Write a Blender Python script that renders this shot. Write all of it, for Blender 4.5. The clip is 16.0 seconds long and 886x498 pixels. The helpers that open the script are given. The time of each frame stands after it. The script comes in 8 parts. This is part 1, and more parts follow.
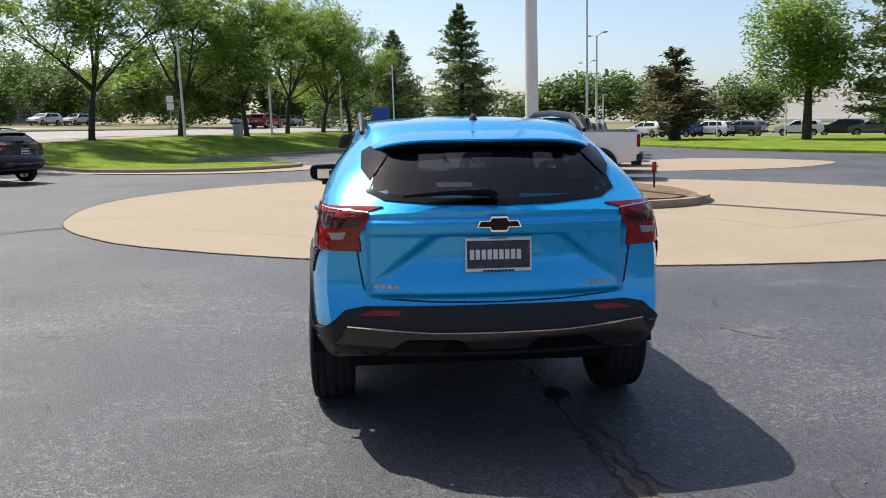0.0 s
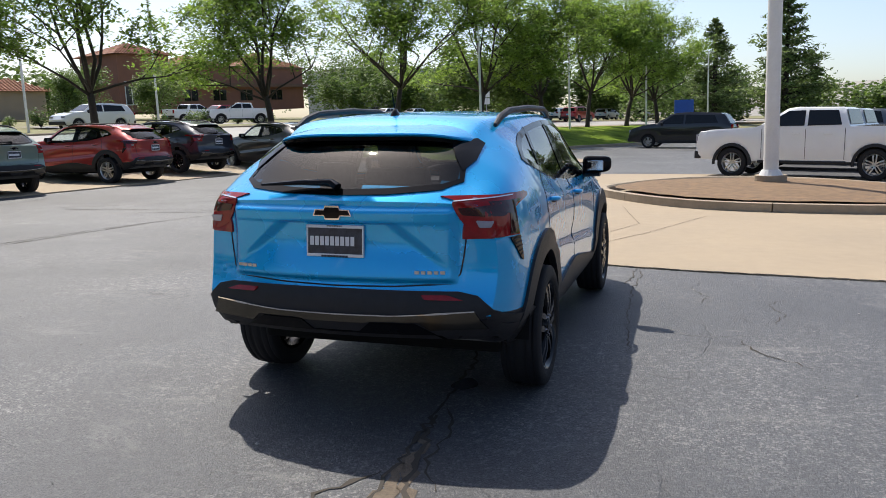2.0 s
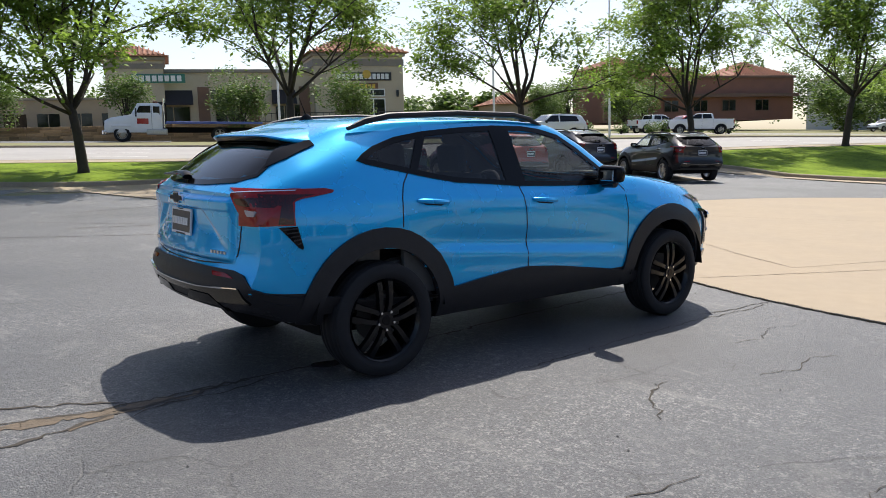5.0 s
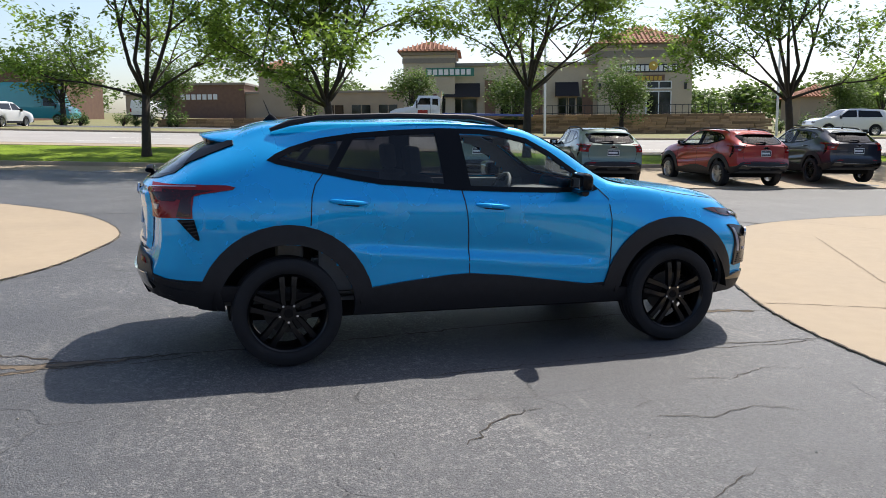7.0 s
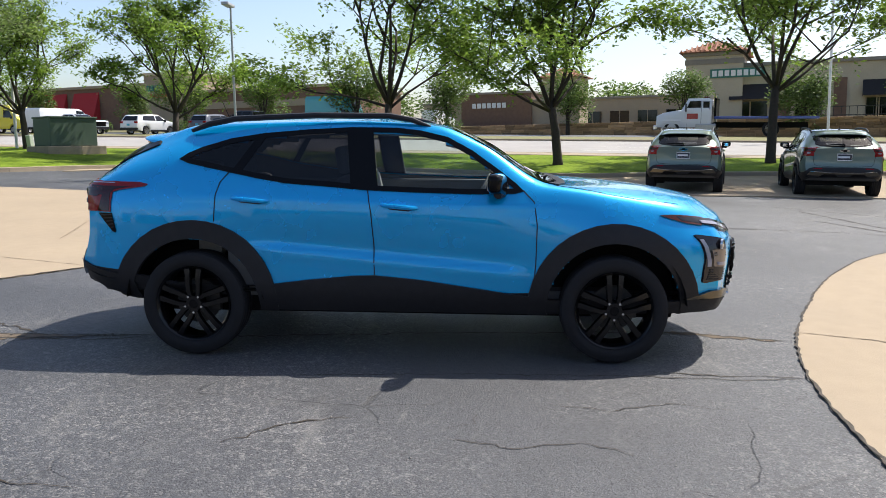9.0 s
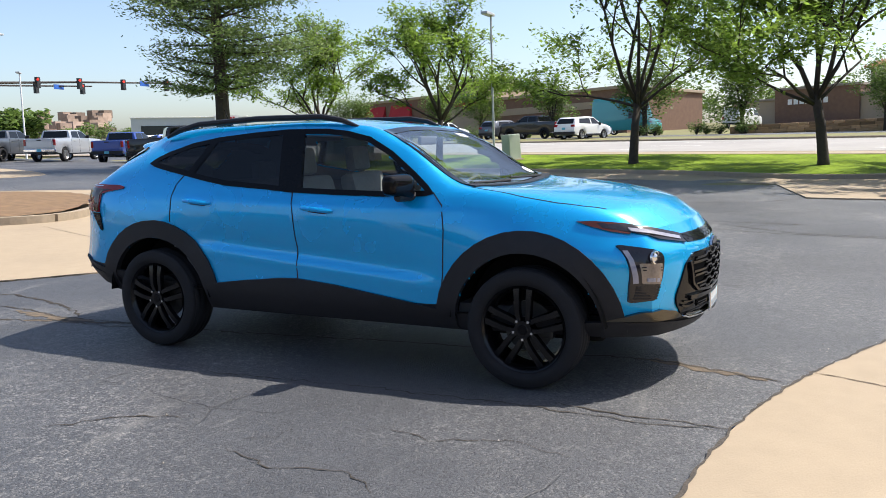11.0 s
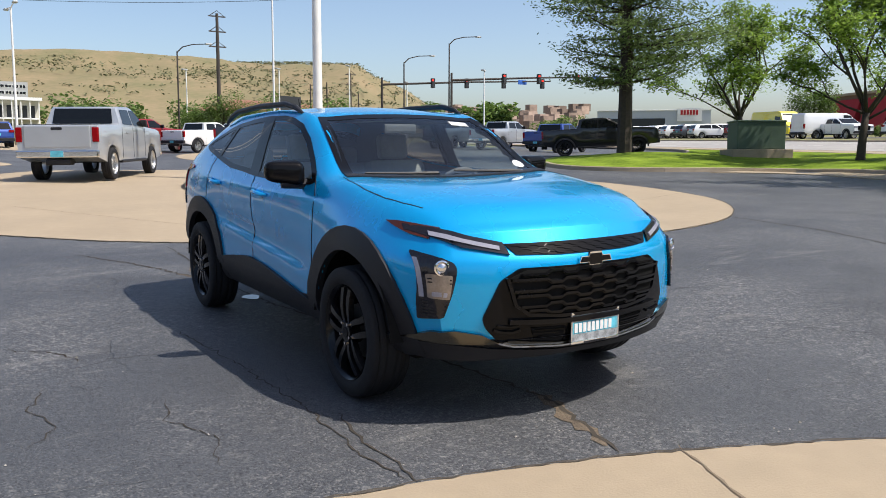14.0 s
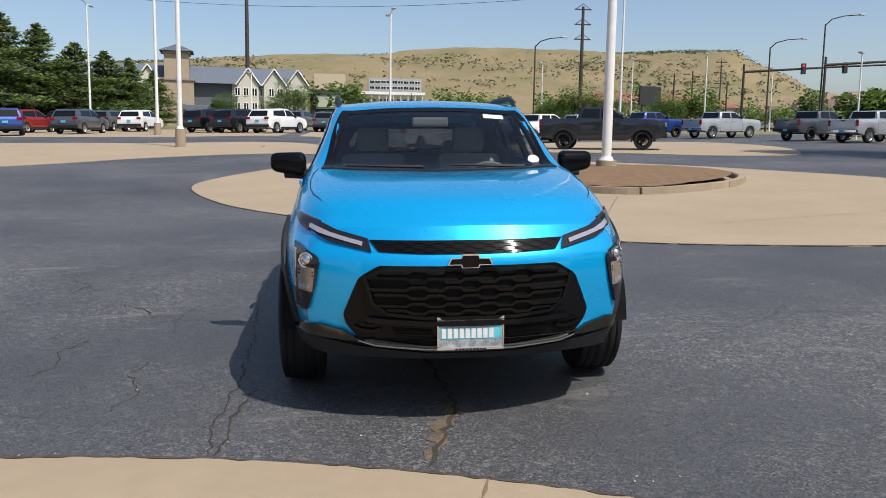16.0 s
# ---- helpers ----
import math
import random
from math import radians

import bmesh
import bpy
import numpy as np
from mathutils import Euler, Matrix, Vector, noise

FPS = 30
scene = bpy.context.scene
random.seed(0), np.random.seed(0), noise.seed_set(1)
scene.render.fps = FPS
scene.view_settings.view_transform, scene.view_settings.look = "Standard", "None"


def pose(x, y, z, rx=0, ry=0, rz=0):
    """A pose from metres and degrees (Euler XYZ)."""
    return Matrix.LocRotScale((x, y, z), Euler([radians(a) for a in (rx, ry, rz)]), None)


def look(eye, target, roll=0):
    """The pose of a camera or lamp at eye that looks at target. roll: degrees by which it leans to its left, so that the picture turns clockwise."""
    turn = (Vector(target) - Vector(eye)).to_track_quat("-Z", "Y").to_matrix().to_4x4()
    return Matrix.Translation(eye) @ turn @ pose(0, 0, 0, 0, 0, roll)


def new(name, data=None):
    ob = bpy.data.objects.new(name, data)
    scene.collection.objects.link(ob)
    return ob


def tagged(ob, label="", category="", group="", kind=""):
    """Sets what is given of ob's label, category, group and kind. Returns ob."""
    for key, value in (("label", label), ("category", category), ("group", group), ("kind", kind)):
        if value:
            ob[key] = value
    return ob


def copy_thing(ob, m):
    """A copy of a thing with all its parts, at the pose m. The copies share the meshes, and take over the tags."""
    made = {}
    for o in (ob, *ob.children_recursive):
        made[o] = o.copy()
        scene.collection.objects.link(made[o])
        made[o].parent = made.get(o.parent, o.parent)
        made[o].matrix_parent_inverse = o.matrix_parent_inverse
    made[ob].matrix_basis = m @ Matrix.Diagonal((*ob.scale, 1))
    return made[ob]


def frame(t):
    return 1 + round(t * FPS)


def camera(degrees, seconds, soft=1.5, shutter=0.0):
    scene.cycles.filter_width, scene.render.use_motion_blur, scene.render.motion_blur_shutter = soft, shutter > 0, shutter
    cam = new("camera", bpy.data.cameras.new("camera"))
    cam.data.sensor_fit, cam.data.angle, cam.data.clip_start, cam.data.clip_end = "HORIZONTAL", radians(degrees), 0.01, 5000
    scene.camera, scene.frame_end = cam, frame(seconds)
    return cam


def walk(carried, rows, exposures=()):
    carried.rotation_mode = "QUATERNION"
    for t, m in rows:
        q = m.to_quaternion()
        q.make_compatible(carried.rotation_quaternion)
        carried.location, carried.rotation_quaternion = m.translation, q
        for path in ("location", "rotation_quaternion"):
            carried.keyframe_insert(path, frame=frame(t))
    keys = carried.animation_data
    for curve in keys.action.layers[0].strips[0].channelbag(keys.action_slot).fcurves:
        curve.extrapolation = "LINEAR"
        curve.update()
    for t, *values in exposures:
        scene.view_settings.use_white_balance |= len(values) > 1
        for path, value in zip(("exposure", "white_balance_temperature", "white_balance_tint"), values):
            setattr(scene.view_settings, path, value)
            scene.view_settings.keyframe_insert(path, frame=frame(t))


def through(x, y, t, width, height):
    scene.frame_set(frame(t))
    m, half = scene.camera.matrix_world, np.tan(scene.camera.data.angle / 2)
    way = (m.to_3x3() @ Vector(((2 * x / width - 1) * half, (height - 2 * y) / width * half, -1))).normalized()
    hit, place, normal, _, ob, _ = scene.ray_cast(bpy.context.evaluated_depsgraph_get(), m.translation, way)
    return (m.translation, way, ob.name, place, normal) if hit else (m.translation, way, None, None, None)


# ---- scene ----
cam = camera(57.6, 16.0, soft=0.9)
PATH = [
    (0, (-0.588, -5.741, 1.489), (-0.406, -3.773, 1.186), -0.7),
    (0.5, (-0.032, -5.772, 1.476), (-0.056, -3.795, 1.175), -0.9),
    (1, (0.527, -5.786, 1.472), (0.296, -3.824, 1.163), -0.7),
    (1.5, (1.115, -5.796, 1.471), (0.673, -3.870, 1.159), -0.7),
    (2, (1.654, -5.716, 1.47), (1.052, -3.833, 1.161), -0.8),
    (2.5, (2.24, -5.601, 1.457), (1.479, -3.777, 1.15), -1.2),
    (3, (2.776, -5.38, 1.439), (1.821, -3.648, 1.14), -1.2),
    (3.5, (3.297, -5.08, 1.454), (2.155, -3.465, 1.157), -1.0),
    (4, (3.835, -4.755, 1.433), (2.566, -3.234, 1.155), -0.6),
    (4.5, (4.283, -4.349, 1.407), (2.856, -2.973, 1.143), -0.6),
    (4.7, (4.453, -4.201, 1.403), (2.971, -2.885, 1.135), -0.4),
    (6.8, (5.737, -2.02, 1.47), (3.866, -1.378, 1.175), 1.0),
    (7, (5.761, -1.876, 1.489), (3.871, -1.292, 1.19), 0.9),
    (7.5, (5.905, -1.253, 1.506), (3.961, -0.887, 1.213), 0.9),
    (8, (5.927, -0.628, 1.474), (3.961, -0.391, 1.193), 1.0),
    (8.5, (5.936, -0.005, 1.458), (3.958, 0.075, 1.173), 1.0),
    (9, (5.876, 0.606, 1.46), (3.901, 0.474, 1.17), 0.2),
    (9.2, (5.799, 0.84, 1.483), (3.833, 0.626, 1.188), 0.2),
    (11.3, (4.769, 3.134, 1.37), (3.032, 2.181, 1.099), -1.2),
    (11.5, (4.623, 3.304, 1.352), (2.92, 2.292, 1.08), -1.0),
    (12, (4.26, 3.746, 1.353), (2.676, 2.556, 1.082), -1.2),
    (12.5, (3.903, 4.152, 1.352), (2.424, 2.834, 1.08), -0.9),
    (13, (3.465, 4.449, 1.355), (2.122, 2.993, 1.084), -0.9),
    (13.5, (3.048, 4.797, 1.343), (1.847, 3.22, 1.074), -0.8),
    (14, (2.571, 5.045, 1.329), (1.528, 3.361, 1.056), -0.3),
    (14.5, (2.072, 5.28, 1.327), (1.206, 3.499, 1.042), -0.3),
    (15, (1.526, 5.432, 1.323), (0.892, 3.558, 1.027), -0.4),
    (15.5, (1.007, 5.549, 1.335), (0.569, 3.621, 1.037), -0.6),
    (16, (0.482, 5.692, 1.334), (0.270, 3.725, 1.043), -0.2),
]
walk(cam, [(t, look(eye, target, roll)) for t, eye, target, roll in PATH],
     [(0, 0.42), (3.5, 0.46), (8, 0.58), (9, 0.64), (11.5, 0.78), (12.5, 0.74), (13.5, 0.54), (14.5, 0.32), (16, 0.14)])

# ---- sky and sun ----
SUN_WAY = Vector((-0.50, 0.57, 1.13)).normalized()
world = bpy.data.worlds.new("sky")
scene.world = world
world.use_nodes = True
wn = world.node_tree.nodes
sky = wn.new("ShaderNodeTexSky")
sky.sky_type, sky.sun_disc = "NISHITA", False
sky.sun_elevation = math.asin(SUN_WAY.z)
sky.sun_rotation = math.atan2(SUN_WAY.x, SUN_WAY.y)
sky.altitude, sky.air_density, sky.dust_density, sky.ozone_density = 1700.0, 1.0, 7.0, 1.0
wn["Background"].inputs["Strength"].default_value = 0.130
world.node_tree.links.new(sky.outputs[0], wn["Background"].inputs["Color"])
sun_data = bpy.data.lights.new("sun", "SUN")
sun_data.energy, sun_data.angle, sun_data.color = 4.5, radians(0.55), (1.0, 0.94, 0.85)
sun_lamp = new("sun", sun_data)
sun_lamp.matrix_world = look(SUN_WAY * 60, (0, 0, 0))

# ---- materials ----
def mat(name, col, rough=0.5, metal=0.0, var=0.12, scale=6.0, bump=0.0, bscale=80.0, coat=0.0, spec=0.5, hue=None, emit=0.0, island=0.0, obj=0.0, flake=0.0):
    """A procedural surface: base colour with variation at two scales, bump, wear in the roughness."""
    m = bpy.data.materials.new(name)
    m.use_nodes = True
    nt, n = m.node_tree, m.node_tree.nodes
    b = n["Principled BSDF"]
    L = nt.links.new
    tc = n.new("ShaderNodeTexCoord")
    n1 = n.new("ShaderNodeTexNoise")
    n1.inputs["Scale"].default_value, n1.inputs["Detail"].default_value = scale, 5
    n2 = n.new("ShaderNodeTexNoise")
    n2.inputs["Scale"].default_value, n2.inputs["Detail"].default_value = scale * 9, 3
    L(tc.outputs["Object"], n1.inputs["Vector"]), L(tc.outputs["Object"], n2.inputs["Vector"])
    add = n.new("ShaderNodeMath")
    add.operation = "MULTIPLY_ADD"
    L(n1.outputs["Fac"], add.inputs[0])
    add.inputs[1].default_value = 0.65
    half = n.new("ShaderNodeMath")
    half.operation = "MULTIPLY"
    half.inputs[1].default_value = 0.35
    L(n2.outputs["Fac"], half.inputs[0]), L(half.outputs[0], add.inputs[2])
    ramp = n.new("ShaderNodeValToRGB")
    other = hue or col
    ramp.color_ramp.elements[0].position, ramp.color_ramp.elements[1].position = 0.3, 0.7
    ramp.color_ramp.elements[0].color = (*[c * (1 - var) for c in col], 1)
    ramp.color_ramp.elements[1].color = (*[min(1, c * (1 + var)) for c in other], 1)
    L(add.outputs[0], ramp.inputs["Fac"])
    out = ramp.outputs["Color"]
    if island or obj:
        g = n.new("ShaderNodeNewGeometry") if island else n.new("ShaderNodeObjectInfo")
        hs = n.new("ShaderNodeHueSaturation")
        mr = n.new("ShaderNodeMapRange")
        a = island or obj
        mr.inputs["To Min"].default_value, mr.inputs["To Max"].default_value = 1 - a, 1 + a
        L(g.outputs["Random Per Island" if island else "Random"], mr.inputs["Value"])
        L(mr.outputs[0], hs.inputs["Value"]), L(out, hs.inputs["Color"])
        out = hs.outputs["Color"]
    L(out, b.inputs["Base Color"])
    rr = n.new("ShaderNodeMapRange")
    rr.inputs["To Min"].default_value, rr.inputs["To Max"].default_value = max(0.0, rough * 0.85), min(1.0, rough * 1.15)
    L(n1.outputs["Fac"], rr.inputs["Value"]), L(rr.outputs[0], b.inputs["Roughness"])
    b.inputs["Metallic"].default_value = metal
    b.inputs["Specular IOR Level"].default_value = spec
    b.inputs["Coat Weight"].default_value, b.inputs["Coat Roughness"].default_value = coat, 0.02
    if bump:
        nb = n.new("ShaderNodeTexNoise")
        nb.inputs["Scale"].default_value, nb.inputs["Detail"].default_value = bscale, 4
        L(tc.outputs["Object"], nb.inputs["Vector"])
        bp = n.new("ShaderNodeBump")
        bp.inputs["Strength"].default_value, bp.inputs["Distance"].default_value = bump, 0.01
        L(nb.outputs["Fac"], bp.inputs["Height"]), L(bp.outputs[0], b.inputs["Normal"])
    if emit:
        b.inputs["Emission Color"].default_value, b.inputs["Emission Strength"].default_value = (*col, 1), emit
    return m


def glass(name, tint, gloss=1.0, straight=0.035):
    """A thin pane: tinted see-through with a mirror gloss that grows at grazing angles."""
    m = bpy.data.materials.new(name)
    m.use_nodes = True
    n, L = m.node_tree.nodes, m.node_tree.links.new
    n.remove(n["Principled BSDF"])
    t, g, f, mix = n.new("ShaderNodeBsdfTransparent"), n.new("ShaderNodeBsdfGlossy"), n.new("ShaderNodeLayerWeight"), n.new("ShaderNodeMixShader")
    t.inputs["Color"].default_value = (*tint, 1)
    g.inputs["Roughness"].default_value, g.inputs["Color"].default_value = 0.015, (gloss, gloss, gloss, 1)
    f.inputs["Blend"].default_value = 0.5
    steep, share = n.new("ShaderNodeMath"), n.new("ShaderNodeMath")
    steep.operation, share.operation = "POWER", "MULTIPLY_ADD"
    steep.inputs[1].default_value = 5
    share.inputs[1].default_value, share.inputs[2].default_value = 1 - straight, straight
    L(f.outputs["Facing"], steep.inputs[0]), L(steep.outputs[0], share.inputs[0])
    L(share.outputs[0], mix.inputs[0]), L(t.outputs[0], mix.inputs[1]), L(g.outputs[0], mix.inputs[2])
    L(mix.outputs[0], n["Material Output"].inputs["Surface"])
    return m


def paint(name, col, rough=0.32, metal=0.35):
    return mat(name, col, rough, metal, var=0.03, scale=3, bump=0.012, bscale=900, coat=1.0)


BLUE = mat("blue_metallic_paint", (0.0, 0.375, 0.79), 0.27, 0.42, var=0.02, scale=3, bump=0.006, bscale=900, coat=0.9, spec=0.2)
GREEN = paint("sage_green_paint", (0.13, 0.18, 0.15))
RED = paint("red_paint", (0.30, 0.012, 0.012))
NAVY = paint("dark_navy_paint", (0.012, 0.016, 0.03))
BLACKP = paint("black_paint", (0.008, 0.008, 0.01))
WHITE = paint("white_paint", (0.74, 0.75, 0.76), metal=0.0)
SILVER = paint("silver_paint", (0.42, 0.44, 0.47), metal=0.35)
GREY = paint("grey_paint", (0.10, 0.11, 0.13), metal=0.5)
BLUED = paint("deep_blue_paint", (0.02, 0.06, 0.28))
YELLOW = paint("yellow_paint", (0.75, 0.62, 0.02), metal=0)
TEAL = paint("teal_paint", (0.04, 0.36, 0.36), metal=0)
PLASTIC = mat("black_textured_plastic", (0.018, 0.018, 0.021), 0.5, var=0.2, scale=20, bump=0.12, bscale=700, spec=0.28)
GLOSSBLACK = mat("gloss_black_trim", (0.005, 0.005, 0.006), 0.06, var=0.1, spec=0.16)
RUBBER = mat("tyre_rubber", (0.016, 0.016, 0.018), 0.75, var=0.25, scale=14, bump=0.2, bscale=300, spec=0.25)
RIMBLACK = mat("gloss_black_wheel", (0.005, 0.005, 0.006), 0.20, var=0.15, spec=0.32)
RIMSILVER = mat("silver_wheel", (0.5, 0.5, 0.5), 0.3, metal=0.9, var=0.1)
CHROME = mat("chrome", (0.75, 0.75, 0.76), 0.08, metal=1.0, var=0.03)
SATIN = mat("satin_dark_chrome", (0.13, 0.12, 0.10), 0.16, metal=1.0, var=0.06)
DISC = mat("dull_brake_iron", (0.05, 0.05, 0.05), 0.5, metal=0.6)
STEEL = mat("steel", (0.45, 0.45, 0.45), 0.35, metal=1.0, var=0.15, scale=20)
REDLENS = mat("red_lamp_lens", (0.24, 0.005, 0.008), 0.05, var=0.25, scale=30, spec=0.45)
DARKLENS = mat("dark_red_lens", (0.035, 0.002, 0.004), 0.05, var=0.2, scale=30)
CLEARLENS = mat("clear_lamp_lens", (0.27, 0.27, 0.33), 0.1, var=0.12, scale=30, coat=1.0)
SMOKELENS = mat("smoked_lamp_lens", (0.014, 0.013, 0.018), 0.06, var=0.15, scale=30)
REFLECTOR = mat("bronze_lamp_reflector", (0.30, 0.25, 0.21), 0.2, metal=0.4, var=0.25, scale=60)
GRILLEBAR = mat("gloss_black_grille_bar", (0.005, 0.005, 0.006), 0.09, var=0.15, spec=0.2)
AMBER = mat("amber_lens", (0.075, 0.018, 0.010), 0.08)
SEAM = mat("shut_line_shadow_gap", (0.004, 0.006, 0.01), 0.8)
GLASSCLEAR = glass("clear_glass", (0.80, 0.87, 0.85), 1.0, 0.075)
GLASSSIDE = glass("lightly_tinted_glass", (0.80, 0.86, 0.84))
GLASSDARK = glass("privacy_glass", (0.17, 0.17, 0.18))
CABIN = mat("charcoal_cabin_trim", (0.10, 0.102, 0.105), 0.7, bump=0.1, bscale=200)
FABRIC = mat("grey_seat_fabric", (0.24, 0.24, 0.24), 0.9, var=0.2, bump=0.3, bscale=400)
LIGHTTRIM = mat("pale_headliner", (0.38, 0.38, 0.36), 0.9, bump=0.1)
PLATEWHITE = mat("white_plate", (0.72, 0.72, 0.72), 0.35, var=0.05)
PLATEDARK = mat("dark_mountain_print", (0.030, 0.032, 0.045), 0.4, var=0.8, scale=22)
PLATECYAN = mat("cyan_print", (0.10, 0.42, 0.55), 0.4, var=0.4, scale=14)
PRINTBLACK = mat("black_print", (0.015, 0.015, 0.02), 0.5)
PLATEPALE = mat("pale_mountain_print", (0.30, 0.32, 0.34), 0.4, var=0.8, scale=22)
UNDER = mat("underbody", (0.012, 0.012, 0.012), 0.95, spec=0.05)

# ---- mesh tools ----
from mathutils.bvhtree import BVHTree
from mathutils.geometry import tessellate_polygon


def mesh_from(name, verts, faces, smooth=False):
    me = bpy.data.meshes.new(name)
    me.from_pydata([tuple(v) for v in verts], [], faces)
    me.validate()
    if smooth:
        me.polygons.foreach_set("use_smooth", [True] * len(me.polygons))
    return me


def part(name, bm, material, parent, label="", smooth=False, sharp=None):
    """Links a bmesh as one mesh object under a thing or a part."""
    me = bpy.data.meshes.new(name)
    bmesh.ops.recalc_face_normals(bm, faces=bm.faces) if sharp != "keep" else None
    bm.to_mesh(me)
    bm.free()
    return part_mesh(name, me, material, parent, label, smooth)


def part_mesh(name, me, material, parent, label="", smooth=False):
    if not me.materials:
        for m in material if isinstance(material, (list, tuple)) else [material]:
            me.materials.append(m)
    if smooth:
        me.polygons.foreach_set("use_smooth", [True] * len(me.polygons))
        me.set_sharp_from_angle(angle=radians(38))
    ob = new(name, me)
    ob.parent = parent
    if label:
        ob["label"] = label
    return ob


def thing(name, label, category, m=None, group="", kind=""):
    ob = new(name)
    ob.empty_display_size = 0.2
    if m is not None:
        ob.matrix_basis = m
    return tagged(ob, label, category, group, kind)


def box(x0, x1, y0, y1, z0, z1, bevel=0.0, bm=None, seg=2):
    own = bmesh.new()
    bmesh.ops.create_cube(own, size=1, matrix=Matrix.Translation(((x0 + x1) / 2, (y0 + y1) / 2, (z0 + z1) / 2)) @ Matrix.Diagonal((abs(x1 - x0), abs(y1 - y0), abs(z1 - z0), 1)))
    if bevel:
        bmesh.ops.bevel(own, geom=own.edges[:], offset=bevel, segments=seg, affect="EDGES", profile=0.6)
    return merge(bm, own)


def merge(bm, own):
    if bm is None:
        return own
    me = bpy.data.meshes.new("tmp")
    own.to_mesh(me)
    own.free()
    bm.from_mesh(me)
    bpy.data.meshes.remove(me)
    return bm


def cyl(p, q, r0, r1=None, seg=12, bm=None, caps=True):
    """A round bar from p to q."""
    p, q = Vector(p), Vector(q)
    own = bmesh.new()
    turn = (q - p).to_track_quat("Z", "Y").to_matrix().to_4x4()
    bmesh.ops.create_cone(own, cap_ends=caps, segments=seg, radius1=r0, radius2=r0 if r1 is None else r1, depth=(q - p).length, matrix=Matrix.Translation((p + q) / 2) @ turn)
    return merge(bm, own)


def tube(points, radius, seg=8, bm=None, flat=1.0):
    """A bar swept along points; radius may be a list."""
    own = bm if bm is not None else bmesh.new()
    pts = [Vector(p) for p in points]
    rings = []
    for i, p in enumerate(pts):
        d = (pts[min(i + 1, len(pts) - 1)] - pts[max(i - 1, 0)]).normalized()
        ref = Vector((0, 0, 1)) if abs(d.z) < 0.9 else Vector((1, 0, 0))
        a = d.cross(ref).normalized()
        b = a.cross(d)
        r = radius[i] if isinstance(radius, (list, tuple)) else radius
        rings.append([own.verts.new(p + a * (r * math.cos(2 * math.pi * k / seg)) + b * (r * flat * math.sin(2 * math.pi * k / seg))) for k in range(seg)])
    for r0, r1 in zip(rings, rings[1:]):
        for k in range(seg):
            own.faces.new((r0[k], r0[(k + 1) % seg], r1[(k + 1) % seg], r1[k]))
    own.faces.new(rings[0][::-1])
    own.faces.new(rings[-1])
    return own


def lathe(profile, seg=48, axis="x", bm=None):
    """Turns (across, radius) pairs round an axis."""
    own = bmesh.new()
    rings = []
    for a, r in profile:
        ring = []
        for k in range(seg):
            c, s = math.cos(2 * math.pi * k / seg) * r, math.sin(2 * math.pi * k / seg) * r
            ring.append(own.verts.new((a, c, s) if axis == "x" else (c, s, a)))
        rings.append(ring)
    for r0, r1 in zip(rings, rings[1:]):
        for k in range(seg):
            own.faces.new((r0[k], r0[(k + 1) % seg], r1[(k + 1) % seg], r1[k]))
    return merge(bm, own)


def smoothstep(a, b, v):
    t = np.clip((v - a) / (b - a), 0, 1)
    return t * t * (3 - 2 * t)


def spline(xs, ys):
    """A smooth curve through keys, for numbers or arrays."""
    xs, ys = np.array(xs, float), np.array(ys, float)
    h = np.diff(xs)
    d = np.diff(ys) / h
    m = np.zeros(len(xs))
    m[0], m[-1] = d[0], d[-1]
    for i in range(1, len(xs) - 1):
        if d[i - 1] * d[i] > 0:
            w1, w2 = 2 * h[i] + h[i - 1], h[i] + 2 * h[i - 1]
            m[i] = (w1 + w2) / (w1 / d[i - 1] + w2 / d[i])

    def at(x):
        x = np.clip(np.asarray(x, float), xs[0], xs[-1])
        i = np.clip(np.searchsorted(xs, x) - 1, 0, len(xs) - 2)
        t = (x - xs[i]) / h[i]
        return (2 * t**3 - 3 * t**2 + 1) * ys[i] + (t**3 - 2 * t**2 + t) * h[i] * m[i] + (-2 * t**3 + 3 * t**2) * ys[i + 1] + (t**3 - t**2) * h[i] * m[i + 1]

    return at


def inside(poly, a, b):
    hit = False
    n = len(poly)
    for i in range(n):
        (x0, y0), (x1, y1) = poly[i], poly[i - 1]
        if (y0 > b) != (y1 > b) and a < (x1 - x0) * (b - y0) / (y1 - y0) + x0:
            hit = not hit
    return hit


def edge_gap(poly, a, b):
    best = 9.0
    for i in range(len(poly)):
        (x0, y0), (x1, y1) = poly[i - 1], poly[i]
        dx, dy = x1 - x0, y1 - y0
        t = max(0, min(1, ((a - x0) * dx + (b - y0) * dy) / (dx * dx + dy * dy + 1e-12)))
        best = min(best, math.hypot(a - x0 - t * dx, b - y0 - t * dy))
    return best


def rounded(poly, r=0.03, n=3):
    """A polygon with its corners rounded."""
    out = []
    for i in range(len(poly)):
        p0, p, p1 = Vector(poly[i - 1]), Vector(poly[i]), Vector(poly[(i + 1) % len(poly)])
        a, b = min(r, (p0 - p).length * 0.45), min(r, (p1 - p).length * 0.45)
        s, e = p + (p0 - p).normalized() * a, p + (p1 - p).normalized() * b
        for k in range(n + 1):
            t = k / n
            q = s * (1 - t) ** 2 + p * 2 * t * (1 - t) + e * t * t
            out.append((q.x, q.y))
    return out


